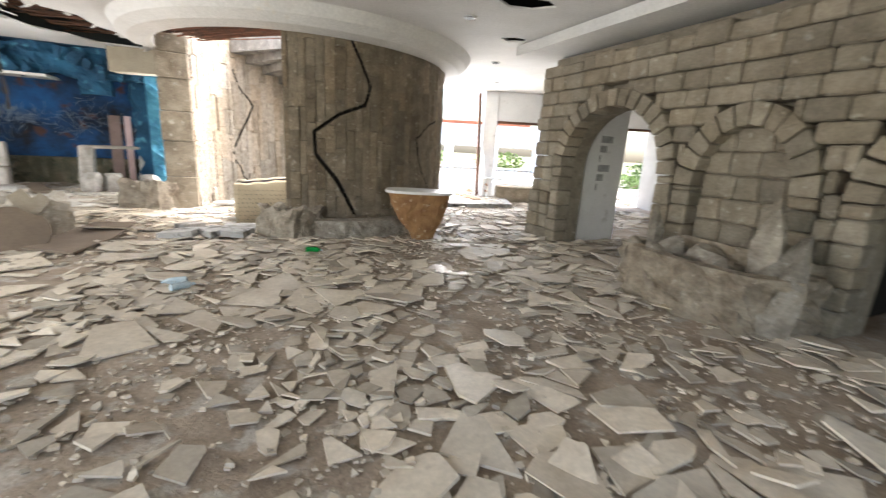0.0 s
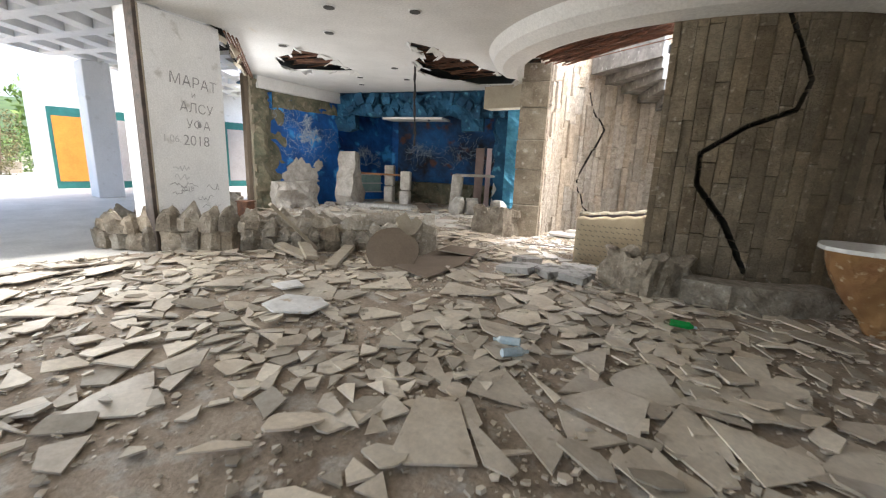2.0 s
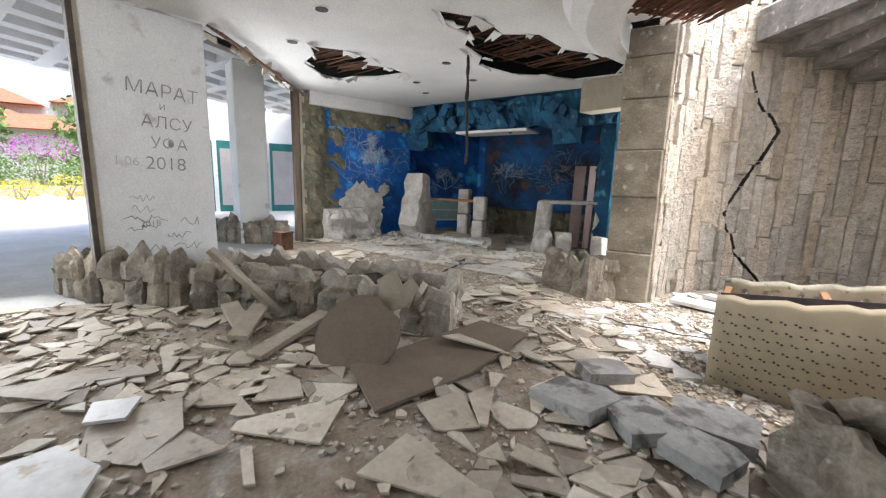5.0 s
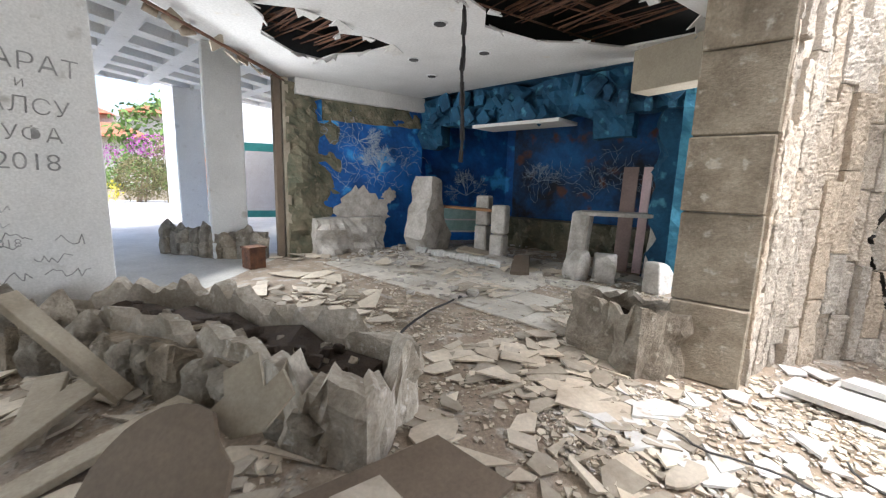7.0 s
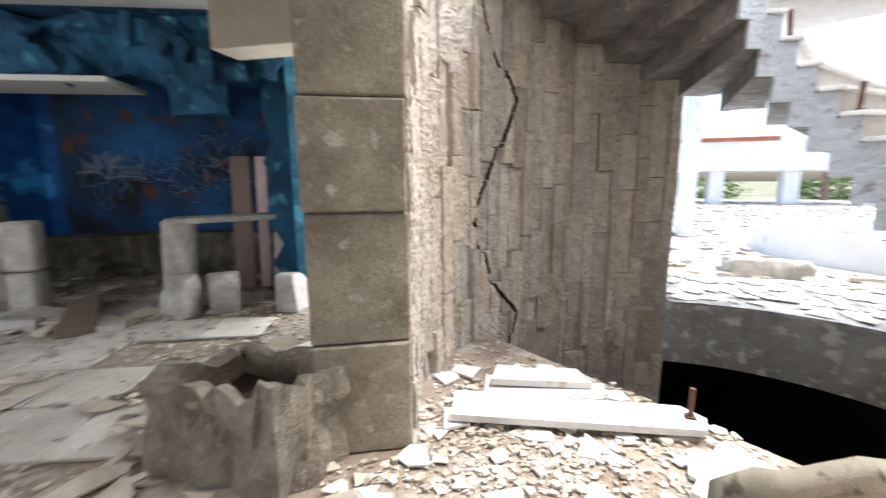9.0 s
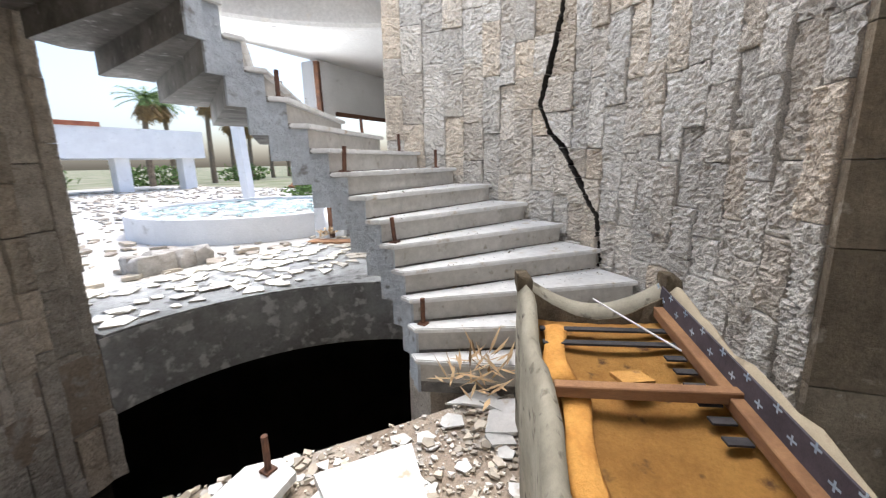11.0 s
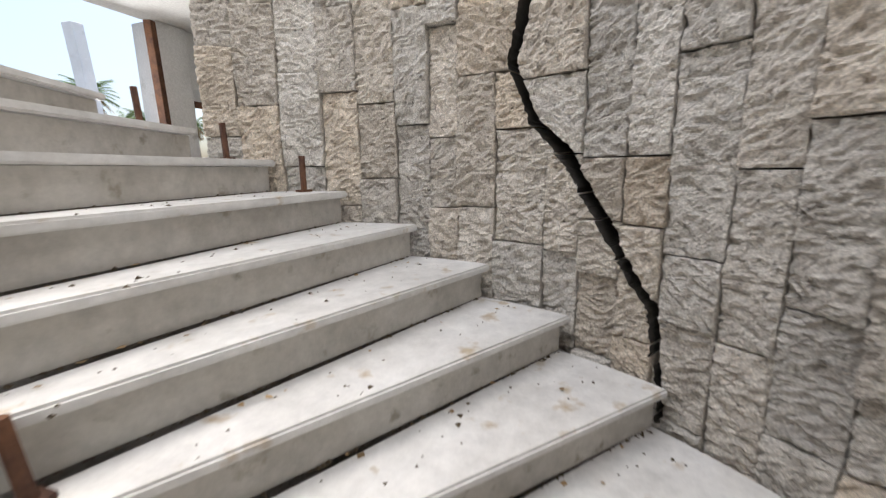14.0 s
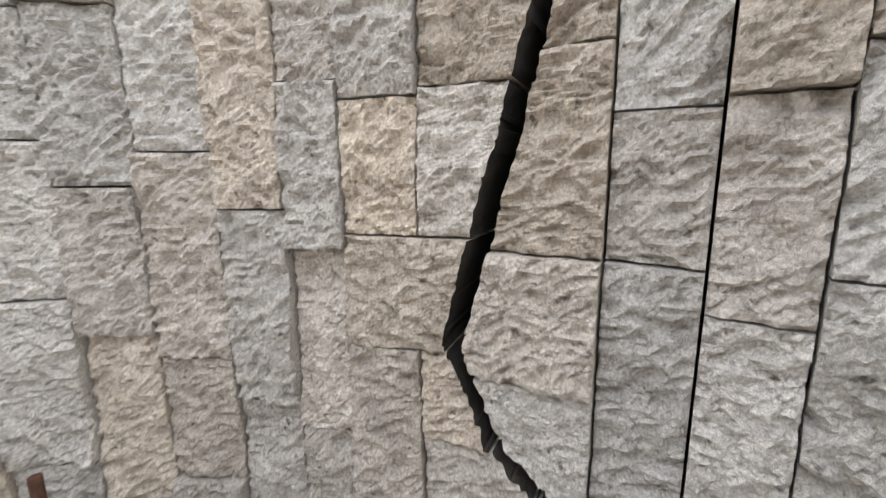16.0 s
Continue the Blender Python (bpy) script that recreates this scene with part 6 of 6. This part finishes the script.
for ra, rb in zip(gx, gx[1:]):
    for j in range(8):
        bm.faces.new((ra[j], rb[j], rb[j + 1], ra[j + 1]))
bmesh.ops.recalc_face_normals(bm, faces=bm.faces[:])
tagged(link_mesh("backdrop_hill", bm, M_HILL, smooth=True), "wooded green hillside in the distance", "hill", kind="structure")
for x, y, z, s in ((-81, -17, 3.2, 1.0), (-95, -26, 7.0, 1.2), (-84, -24, 4.0, 1.1), (-100, -14, 9.0, 1.0)):
    h = thing("house", "pale house with a red tiled roof on the hill", "house", "houses on the hill")
    part("wall", box((-4 * s, -6 * s, -6), (4 * s, 6 * s, 3.2 * s), Matrix.Translation((x, y, z))), M_PALEROCK, h)
    bm = bmesh.new()
    bmesh.ops.create_cone(bm, cap_ends=True, segments=4, radius1=8.2 * s, radius2=2.0, depth=2.2 * s, matrix=Matrix.Translation((x, y, z + 4.3 * s)) @ pose(0, 0, 0, 0, 0, 45))
    part("roof", bm, M_ROOF, h)

# ---- outside, north ----
def palm(x, y, h, lean, label="tall palm with a green crown and dry skirt"):
    e = thing("palm_tree", label, "palm tree", "palms along the shore")
    bm = bmesh.new()
    p = Vector((x, y, -0.1))
    for i in range(10):
        q = p + Vector((lean * h * 0.01 * i / 5, lean * 0.006 * h, h / 10))
        add_tube(bm, p, q, 0.26 - 0.008 * i, 8)
        p = q
    part("trunk", bm, M_TRUNK, e)
    for mtl, n, lo, hi, nm in ((M_GREEN, 34, -0.25, 1.0, "crown"), (M_DRY, 46, -1.4, -0.5, "dry_skirt")):
        bm = bmesh.new()
        for k in range(n):
            a, el = U(0, 6.28), U(lo, hi)
            L = U(1.5, 2.3) if nm == "crown" else U(1.3, 2.1)
            o = p.copy()
            d = Vector((math.cos(a) * math.cos(el), math.sin(a) * math.cos(el), math.sin(el)))
            for s in range(5):
                nd = (d + Vector((0, 0, -0.16 * s))).normalized()
                q = o + nd * L / 5
                side = nd.cross(Vector((0, 0, 1))).normalized()
                for t in range(3):
                    c = o.lerp(q, t / 3)
                    for sg in (-1, 1):
                        tip = c + side * sg * U(0.25, 0.5) + nd * 0.25 + Vector((0, 0, -0.16))
                        v = [bm.verts.new(c), bm.verts.new(c + nd * 0.1), bm.verts.new(tip)]
                        bm.faces.new(v)
                o = q
        part(nm, bm, mtl, e)


for b, d, h in ((-24.5, 40, 9.5), (-27, 52, 9), (-31, 44, 9), (-33.5, 58, 9), (-35.5, 50, 8), (-38, 56, 8.5), (-40, 60, 8.5), (-42.5, 54, 8), (-45, 62, 8)):
    palm(-3.5 + d * math.sin(radians(-b)), 8.4 + d * math.cos(radians(-b)), h * U(0.74, 0.92), U(-1, 1))

pv = thing("beach_pavilion", "white low flat-roofed shelter on square posts", "shelter")
part("roof", box((-9, 37, 2.1), (13, 43, 3.9)), M_WHITE, pv)
part("red_fascia", box((-9, 36.9, 3.9), (7, 43, 4.15)), M_ROOF, pv, "red tiled roof edge")
for x in (-8, -4, 0, 4, 8, 12):
    part("post", box((x - 0.4, 37.4, -0.02), (x + 0.4, 38.2, 2.1)), M_WHITE, pv)
tagged(link_mesh("terrace_column", box((-0.17, -0.17, -0.01), (0.17, 0.17, 5.6), pose(5.3, 21.8, 0, -1.2, -3, 10), 0.02), M_WHITE), "white leaning terrace column", "column")
tagged(link_mesh("terrace_column", box((-0.18, -0.18, -0.01), (0.18, 0.18, 4.6), pose(-1.6, 19.5, 0, 0, 0, 10), 0.02), M_WHITE), "white standing terrace column", "column")
tagged(link_mesh("pool_basin_wall", prism([arc(2.25, 17.2, 2.88, 0, 360, 64)[:-1], arc(2.25, 17.2, 2.7, 0, 360, 64)[:-1]], -0.011, 0.5), M_WHITE), "curved white low basin wall", "basin wall", kind="structure")
tagged(link_mesh("pool_basin_fill", prism([arc(2.25, 17.2, 2.69, 0, 360, 64)[:-1]], -0.011, 0.42), M_PAVE), "rubble-filled round basin", "basin", kind="structure")
gl = bmesh.new()
for k in range(700):
    a, r = U(0, 6.28), 2.65 * U(0, 1) ** 0.5
    p = Vector((2.25 + r * math.cos(a), 17.2 + r * math.sin(a), 0.43))
    s = U(0.03, 0.14)
    v = [gl.verts.new(p + Vector((math.cos(t) * s * U(.6, 1), math.sin(t) * s * U(.6, 1), U(0, 0.03)))) for t in (0, 1.6, 3.2, 4.8)]
    gl.faces.new(v)
tagged(link_mesh("glass_shards", gl, M_GLASS), "greenish broken glass scattered on the terrace", "glass shards", kind="stuff")
bm = bmesh.new()
for k in range(900):
    a, r = U(0, 6.28), U(0, 1) ** 0.6
    add_box(bm, (-0.12, -0.06, -0.04), (0.12, 0.06, 0.04), Matrix.Translation((17 + 2.6 * r * math.cos(a), 30 + 1.3 * r * math.sin(a), 0.05 + 1.5 * (1 - r) * U(0.3, 1))) @ pose(0, 0, 0, U(-30, 30), U(-30, 30), U(0, 180)))
tagged(link_mesh("brick_heap", bm, M_BRICK), "heap of orange bricks on the terrace", "brick heap", kind="stuff")
shrub("low green weeds growing on the terrace", [(10.5, 23.5, 0.25, 2.0, 1.1, 0.55), (12.5, 25.0, 0.25, 1.6, 1.0, 0.5)], M_GREEN, 900, 0.12)
shrub("distant green bushes along the shore", [(x, 48, 0.7, 3, 1.5, 1.0) for x in (-12, -3, 6, 15, 24, 33, 42)], M_GREEN, 500, 0.25)
for k in range(7):
    ob = new("river_stone", ROCKS[k].copy())
    ob.data.materials[0] = M_PALEROCK
    ob.matrix_world = Matrix.Translation((-1.9 + 0.28 * (k % 4), 14.3 + 0.25 * (k // 4), -0.02)) @ Matrix.Diagonal((0.34, 0.3, 0.3, 1))
    tagged(ob, "round pale stone on the terrace edge", "stone", "round stones on the terrace")

M_WHITEISH = mat("pale_plaster_crumb", (0.66, 0.63, 0.58), (0.50, 0.45, 0.40), 0.9, 4, 40, 0.1, island=0.35)

# ---- cladding of the drum ----

# inner face of the east wall: columns of split stones with the joints that they have beside the stair
COLUMNS = [26.1, 21.3, 15.6, 10.0, 4.9, -0.5, -5.2, -9.1, -13.9, None, -23.9, -28.2, -32.0, -36.8, -40.8, -45.3, -50.0, -54.6, -59.8, -64.1, -69.0, -74.0, -79.0]
JOINTS = [(2.24, 1.77), (2.45, 1.93, 1.41), (2.53, 2.10, 1.60), (2.41, 1.99, 1.38), (2.50, 1.92, 1.53), (2.85, 2.35, 1.80, 1.26), (2.66, 2.25, 1.73, 1.38),
          (2.29, 2.00, 1.39), (2.63, 2.29, 2.00, 1.75, 1.23), (2.26, 1.95, 1.63), (2.26, 1.61), (2.56, 2.18, 1.61), (1.94, 1.26, 1.01), (2.11, 1.56, 0.99),
          (2.19, 1.69, 1.16, 0.75), (2.08, 1.50, 0.98), (1.71, 1.20, 0.87), (1.49, 1.03), (1.67, 1.17), (1.9, 1.4), (2.1, 1.5), (1.8, 1.25)]
CRACK_SIDE = [(5.2, -22.5), (3.3, -22.5), (2.72, -20.3), (2.37, -18.0), (2.02, -15.9), (1.78, -18.3), (1.64, -21.0), (1.58, -20.0), (-0.1, -20.0)]


def column_edge(k):
    """Arc length of a column's edge at a height; one edge follows the crack."""
    if COLUMNS[k] is not None:
        return lambda z: radians(COLUMNS[k]) * RI

    def edge(z):
        for (z1, a1), (z0, a0) in zip(CRACK_SIDE, CRACK_SIDE[1:]):
            if z0 <= z <= z1:
                return radians(a0 + (a1 - a0) * (z - z0) / (z1 - z0)) * RI
        return radians(CRACK_SIDE[-1][1]) * RI
    return edge


cr = random.Random(11)
crack_e = [(radians(a) * RI, z, w) for a, z, w in CR_E]
for k, joints in enumerate(JOINTS):
    zs = list(joints)
    while zs[0] < 4.75:
        zs.insert(0, zs[0] + cr.uniform(0.26, 0.52))
    zs[0] = 5.0
    while zs[-1] > 0.25:
        zs.append(zs[-1] - cr.uniform(0.22, 0.46))
    zs[-1] = 0.0
    for top, low in zip(zs, zs[1:]):
        if k == 8 and top == 2.29:
            continue
        right = k + 2 if k == 7 and top == 2.29 else k + 1
        sides = (column_edge(right), column_edge(k))
        mid = (top + low) / 2
        proud = cr.choice((-0.004, 0.004, 0.008, 0.014, 0.022, 0.03)) + (0.02 if k == 9 and top == 2.26 else 0.0)
        bm = clad_stone(sides[0](mid), sides[1](mid), low, top, proud, RI, -1, crack_e, 0.004, cr.uniform(0, 90), 0.0105 if low < 2.9 else 0.022, 0.003, cr.uniform(-0.012, 0.012), sides, 0.02)
        part("stone", bm, [M_STONE_IN, M_MORTAR_SHADE], wall_e)
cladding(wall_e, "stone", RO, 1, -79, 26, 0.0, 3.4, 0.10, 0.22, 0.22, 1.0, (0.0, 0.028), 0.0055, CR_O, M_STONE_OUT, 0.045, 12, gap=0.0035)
cladding(wall_w, "stone", RI, -1, 97, 199, -1.2, 5.0, 0.09, 0.2, 0.35, 1.15, (-0.03, 0.045), 0.008, CR_W, M_STONE_L, 0.018, 13, chips=0.012)
for k, (a, R0, R1) in enumerate(((-80.3, RI - 0.01, RO + 0.01),)):
    z = 0.0
    while z < 3.4:
        h = U(0.3, 0.6)
        bm = prism([[pol(R0, -80.4)[:2], pol(R1, -80.4)[:2], pol(R1, -79.02)[:2], pol(R0, -79.02)[:2]]], z + 0.003, min(z + h, 3.4) - 0.003)
        part("end_stone", bm, M_STONE_OUT, wall_e)
        z += h


# ---- broken marble on the floor ----
def cell_of(i, pts, grid, size):
    """Convex cell of point i among its neighbours, clipped to a square."""
    x, y = pts[i]
    poly = [(x - size, y - size), (x + size, y - size), (x + size, y + size), (x - size, y + size)]
    gx_, gy_ = int(x // size), int(y // size)
    for a in range(gx_ - 2, gx_ + 3):
        for b in range(gy_ - 2, gy_ + 3):
            for j in grid.get((a, b), ()):
                if j == i:
                    continue
                mx, my = (x + pts[j][0]) / 2, (y + pts[j][1]) / 2
                nx, ny = pts[j][0] - x, pts[j][1] - y
                out = []
                for k in range(len(poly)):
                    p, q = poly[k], poly[(k + 1) % len(poly)]
                    dp, dq = (p[0] - mx) * nx + (p[1] - my) * ny, (q[0] - mx) * nx + (q[1] - my) * ny
                    if dp <= 0:
                        out.append(p)
                    if dp * dq < 0:
                        s = dp / (dp - dq)
                        out.append((p[0] + (q[0] - p[0]) * s, p[1] + (q[1] - p[1]) * s))
                poly = out
                if len(poly) < 3:
                    return []
    return poly


def inside(x, y, loop):
    hit = False
    for (x0, y0), (x1, y1) in zip(loop, loop[1:] + loop[:1]):
        if (y0 > y) != (y1 > y) and x < (x1 - x0) * (y - y0) / (y1 - y0) + x0:
            hit = not hit
    return hit


HOLE = hole_loop()
KEEP_OUT = [HOLE, [(-7.9, 3.2), (-7.1, 4.15), (-5.5, 5.55), (-6.1, 6.2), (-8.3, 4.6)]]


def blocked(x, y, shards=False):
    if any(inside(x, y, k) for k in KEEP_OUT):
        return True
    r, a = math.hypot(x - CX, y - CY), math.degrees(math.atan2(y - CY, x - CX))
    if shards and (r < RI + 0.3 or (x < -6.9 and y > 6.3 and noise.noise(Vector((x * 1.1, y * 1.1, 9.5))) < 0.16)):
        return True
    if RI - 0.06 < r < RO + 0.06 and (-80 < a < 27 or a > 96 or a < -156):
        return True
    q = AM.inverted() @ Vector((x, y, 0))
    return q.x > 0.2 and q.y > -0.05 and not (1.1 < q.x < 2.9)


def prism_verts(poly, th, m):
    return [m @ Vector((x, y, 0)) for x, y in poly] + [m @ Vector((x, y, th)) for x, y in poly]


def shard_mesh(poly, th, c):
    n = len(poly)
    me = bpy.data.meshes.new("tile_shard")
    vs = [(x - c[0], y - c[1], 0) for x, y in poly] + [(x - c[0], y - c[1], th) for x, y in poly]
    me.from_pydata(vs, [], [list(range(n))[::-1], list(range(n, 2 * n))] + [[i, (i + 1) % n, n + (i + 1) % n, n + i] for i in range(n)])
    me.materials.append(M_CHIP)
    return me


def scatter(region, step, keep, seed, base, near, rest, th=(0.008, 0.018), shrink=(0.80, 0.97), tilt=5.0, cap=300):
    """Cracked slabs: cells of jittered points, some lost, the others turned, tilted and shifted."""
    r = random.Random(seed)
    pts, (x0, y0, x1, y1) = [], region
    n = int((x1 - x0) * (y1 - y0) / (step * step) * 1.25)
    for k in range(n):
        x, y = r.uniform(x0, x1), r.uniform(y0, y1)
        dens = 0.5 + 0.5 * noise.noise(Vector((x * 0.8, y * 0.8, seed)))
        if r.random() < 0.42 + 0.7 * dens:
            pts.append((x, y))
    size = step * 1.9
    grid = {}
    for i, (x, y) in enumerate(pts):
        grid.setdefault((int(x // size), int(y // size)), []).append(i)
    V, F, made = rest
    for i, (x, y) in enumerate(pts):
        if blocked(x, y, True) or not inside(x, y, FLOOR):
            continue
        if noise.noise(Vector((x * 0.9, y * 0.9, seed + 4.5))) + r.uniform(-0.45, 0.45) > keep:
            continue
        poly = cell_of(i, pts, grid, size)
        if len(poly) < 3:
            continue
        while len(poly) > 4 and r.random() < 0.75:
            poly.pop(r.randrange(len(poly)))
        k = r.uniform(*shrink)
        cx, cy = sum(p[0] for p in poly) / len(poly), sum(p[1] for p in poly) / len(poly)
        poly = [(cx + (p[0] - cx) * k, cy + (p[1] - cy) * k) for p in poly]
        ext = max(math.hypot(p[0] - cx, p[1] - cy) for p in poly)
        if ext < 0.04 or ext > 0.46:
            continue
        rx, ry = r.gauss(0, tilt), r.gauss(0, tilt)
        lift = base + (0.03 if cx < -7.2 and cy > 6.4 else 0.0) + ext * (abs(math.sin(radians(rx))) + abs(math.sin(radians(ry)))) * 0.62
        m = Matrix.Translation((cx + r.uniform(-.03, .03), cy + r.uniform(-.03, .03), lift)) @ pose(0, 0, 0, rx, ry, r.gauss(0, 9))
        t = r.uniform(*th)
        if near and near[0] < cx < near[2] and near[1] < cy < near[3] and made[0] < cap:
            ob = new("tile_shard", shard_mesh(poly, t, (cx, cy)))
            ob.parent = floor
            ob.matrix_local = m
            made[0] += 1
        else:
            b = len(V)
            V += [tuple(v) for v in prism_verts([(p[0] - cx, p[1] - cy) for p in poly], t, m)]
            q = len(poly)
            F += [[b + j for j in range(q)][::-1], [b + q + j for j in range(q)]] + [[b + j, b + (j + 1) % q, b + q + (j + 1) % q, b + q + j] for j in range(q)]


def stuff(name, V, F, mtl, label, cat, parent=None):
    me = bpy.data.meshes.new(name)
    me.from_pydata(V, [], F)
    me.materials.append(mtl)
    ob = new(name, me)
    if parent:
        ob.parent = parent
        ob["kind"] = "stuff"
        return ob
    return tagged(ob, label, cat, kind="stuff")


# intact grey tiles before the grotto
TN = 0
tile_bm = bmesh.new()
add_box(tile_bm, (-0.29, -0.29, 0), (0.29, 0.29, 0.022), None, 0.003)
tile_me = mesh_of(tile_bm, "floor_tile", M_TILE)
TMAT = pose(-10.9, 6.5, 0, 0, 0, 24)
for i in range(9):
    for j in range(6):
        p = TMAT @ Vector((i * 0.6, j * 0.6, 0.004))
        if not blocked(p.x, p.y) and not (-6.6 < p.x and p.y < 8.8) and inside(p.x, p.y, FLOOR) and (i < 6 or U(0, 1) < 0.4):
            ob = new("floor_tile", tile_me)
            ob.parent = floor
            ob.matrix_local = Matrix.Translation((p.x, p.y, 0.004 + U(0, 0.006))) @ pose(0, 0, 0, U(-.5, .5), U(-.5, .5), 24 + U(-1, 1))

rest = ([], [], [0])
scatter((-9.5, -2.5, 5.5, 13.5), 0.34, -0.08, 3, 0.004, (-5.0, 1.2, 0.6, 5.2), rest, cap=180, tilt=3.0)
rest[2][0] = 0
scatter((-9.5, -2.5, 5.5, 13.5), 0.16, 0.04, 5, 0.006, (-4.2, 2.2, -0.5, 5.2), rest, cap=110, tilt=6.0)
scatter((-13, 5.5, -5.0, 13.5), 0.22, -0.02, 6, 0.012, None, rest, tilt=5.0)
scatter((-6.5, 2.4, 3.5, 6.5), 0.62, -0.3, 8, 0.012, (-5, 1, 1, 5), rest, cap=150, tilt=1.2)
stuff("marble_shards", rest[0], rest[1], M_CHIPS, "", "", floor)


def crumbs(regions, seed, lo, hi, z, thick=(0.25, 0.6), tip=20):
    r = random.Random(seed)
    V, F = [], []
    for x0, y0, x1, y1, n in regions:
        for k in range(n):
            x, y = r.uniform(x0, x1), r.uniform(y0, y1)
            if blocked(x, y) or not inside(x, y, FLOOR):
                continue
            if noise.noise(Vector((x * 1.4, y * 1.4, seed))) < r.uniform(-0.6, 0.25):
                continue
            s = r.uniform(lo, hi) * (0.5 + r.random() ** 2)
            q = r.choice((3, 4, 5))
            m = Matrix.Translation((x, y, z + s * tip * 0.008)) @ pose(0, 0, 0, r.uniform(-tip, tip), r.uniform(-tip, tip), r.uniform(0, 360))
            poly = [(s * r.uniform(0.6, 1) * math.cos(6.28 * (j + r.uniform(-.2, .2)) / q), s * r.uniform(0.6, 1) * math.sin(6.28 * (j + r.uniform(-.2, .2)) / q)) for j in range(q)]
            b = len(V)
            V += [tuple(v) for v in prism_verts(poly, s * r.uniform(*thick), m)]
            F += [[b + j for j in range(q)][::-1], [b + q + j for j in range(q)]] + [[b + j, b + (j + 1) % q, b + q + (j + 1) % q, b + q + j] for j in range(q)]
    return V, F


V, F = crumbs([(-8.5, -1, 4, 8, 30000), (-9, 5.5, -4.5, 10.5, 5000), (-5.6, 6.8, -2.4, 9.8, 9000), (-1, 7, 2.5, 13.5, 2500), (-12.5, 6, -7, 11, 3000)], 21, 0.008, 0.035, 0.004)
stuff("rubble_crumbs", V, F, M_CHIPS, "small marble crumbs scattered over the floor", "rubble")
V, F = crumbs([(-5.6, 6.9, -2.4, 9.9, 8000)], 24, 0.005, 0.024, 0.006)
stuff("plaster_rubble", V, F, M_WHITEISH, "pale crushed plaster rubble on the drum floor", "rubble")
V, F = crumbs([(-5.6, 6.9, -2.4, 9.9, 420)], 25, 0.05, 0.15, 0.014, (0.08, 0.14), 4)
stuff("marble_plates", V, F, M_MARBLE, "thin white marble fragments on the drum floor", "fragments")
V, F = crumbs([(-12.4, 6.9, -8.0, 11.0, 420), (-12.6, 6.2, -10.8, 8.6, 160)], 26, 0.03, 0.1, 0.028, (0.25, 0.6), 5)
stuff("grotto_rubble", V, F, M_PALEROCK, "pale cement rubble strewn on the grotto floor", "rubble")
landing = bpy.data.objects["floor_north"]
r = random.Random(41)
for k in range(190):
    x, y = r.uniform(-3.3, 1.7), r.uniform(11.6, 13.4)
    if math.hypot(x - CX, y - CY) < RI + 0.12:
        continue
    s = r.uniform(0.05, 0.2)
    q = r.choice((3, 4, 5))
    poly = [(s * r.uniform(0.6, 1) * math.cos(6.28 * (j + r.uniform(-.2, .2)) / q), s * r.uniform(0.6, 1) * math.sin(6.28 * (j + r.uniform(-.2, .2)) / q)) for j in range(q)]
    ob = new("marble_shard", shard_mesh(poly, 0.015, (0, 0)))
    ob.parent = landing
    ob.matrix_local = Matrix.Translation((x, y, 0.126)) @ pose(0, 0, 0, r.uniform(-4, 4), r.uniform(-4, 4), r.uniform(0, 360))
V, F = [], []
r = random.Random(33)
for k in range(2600):
    x, y = r.uniform(-10, 14), r.uniform(13.8, 40)
    s = r.uniform(0.03, 0.2)
    q = r.choice((3, 4, 5))
    m = Matrix.Translation((x, y, 0.0)) @ pose(0, 0, 0, r.uniform(-10, 10), r.uniform(-10, 10), r.uniform(0, 360))
    poly = [(s * r.uniform(0.6, 1) * math.cos(6.28 * j / q), s * r.uniform(0.6, 1) * math.sin(6.28 * j / q)) for j in range(q)]
    b = len(V)
    V += [tuple(v) for v in prism_verts(poly, s * 0.3, m)]
    F += [[b + j for j in range(q)][::-1], [b + q + j for j in range(q)]] + [[b + j, b + (j + 1) % q, b + q + (j + 1) % q, b + q + j] for j in range(q)]
stuff("terrace_rubble", V, F, M_CHIPS, "broken stone scattered over the terrace", "rubble")


# grime and flakes gathered at the feet of the risers
V, F = [], []
gr = random.Random(91)
for p0, d, L, z in RISERS[1:16]:
    out = Vector((d.y, -d.x, 0))
    for k in range(150):
        far = gr.random() < 0.16
        q = p0 + d * L * gr.random() + out * (gr.uniform(0.03, 0.26) if far else abs(gr.gauss(0, 0.006)) + 0.002)
        if math.hypot(q.x - CX, q.y - CY) > RI - 0.08 or math.hypot(q.x - CX, q.y - CY) < 0.76:
            continue
        s = gr.uniform(0.003, 0.007) if gr.random() < 0.85 else gr.uniform(0.007, 0.014)
        b, t = len(V), gr.uniform(0, 6.28)
        V += [(q.x + s * math.cos(t + 2.1 * i), q.y + s * math.sin(t + 2.1 * i), z + 0.0005) for i in range(3)] + [(q.x, q.y, z + s * gr.uniform(0.4, 0.9))]
        F += [[b, b + 1, b + 2][::-1], [b, b + 1, b + 3], [b + 1, b + 2, b + 3], [b + 2, b, b + 3]]
stuff("stair_grit", V, F, M_WOOL_SHADE, "dark grit and flakes gathered on the marble steps", "grit")
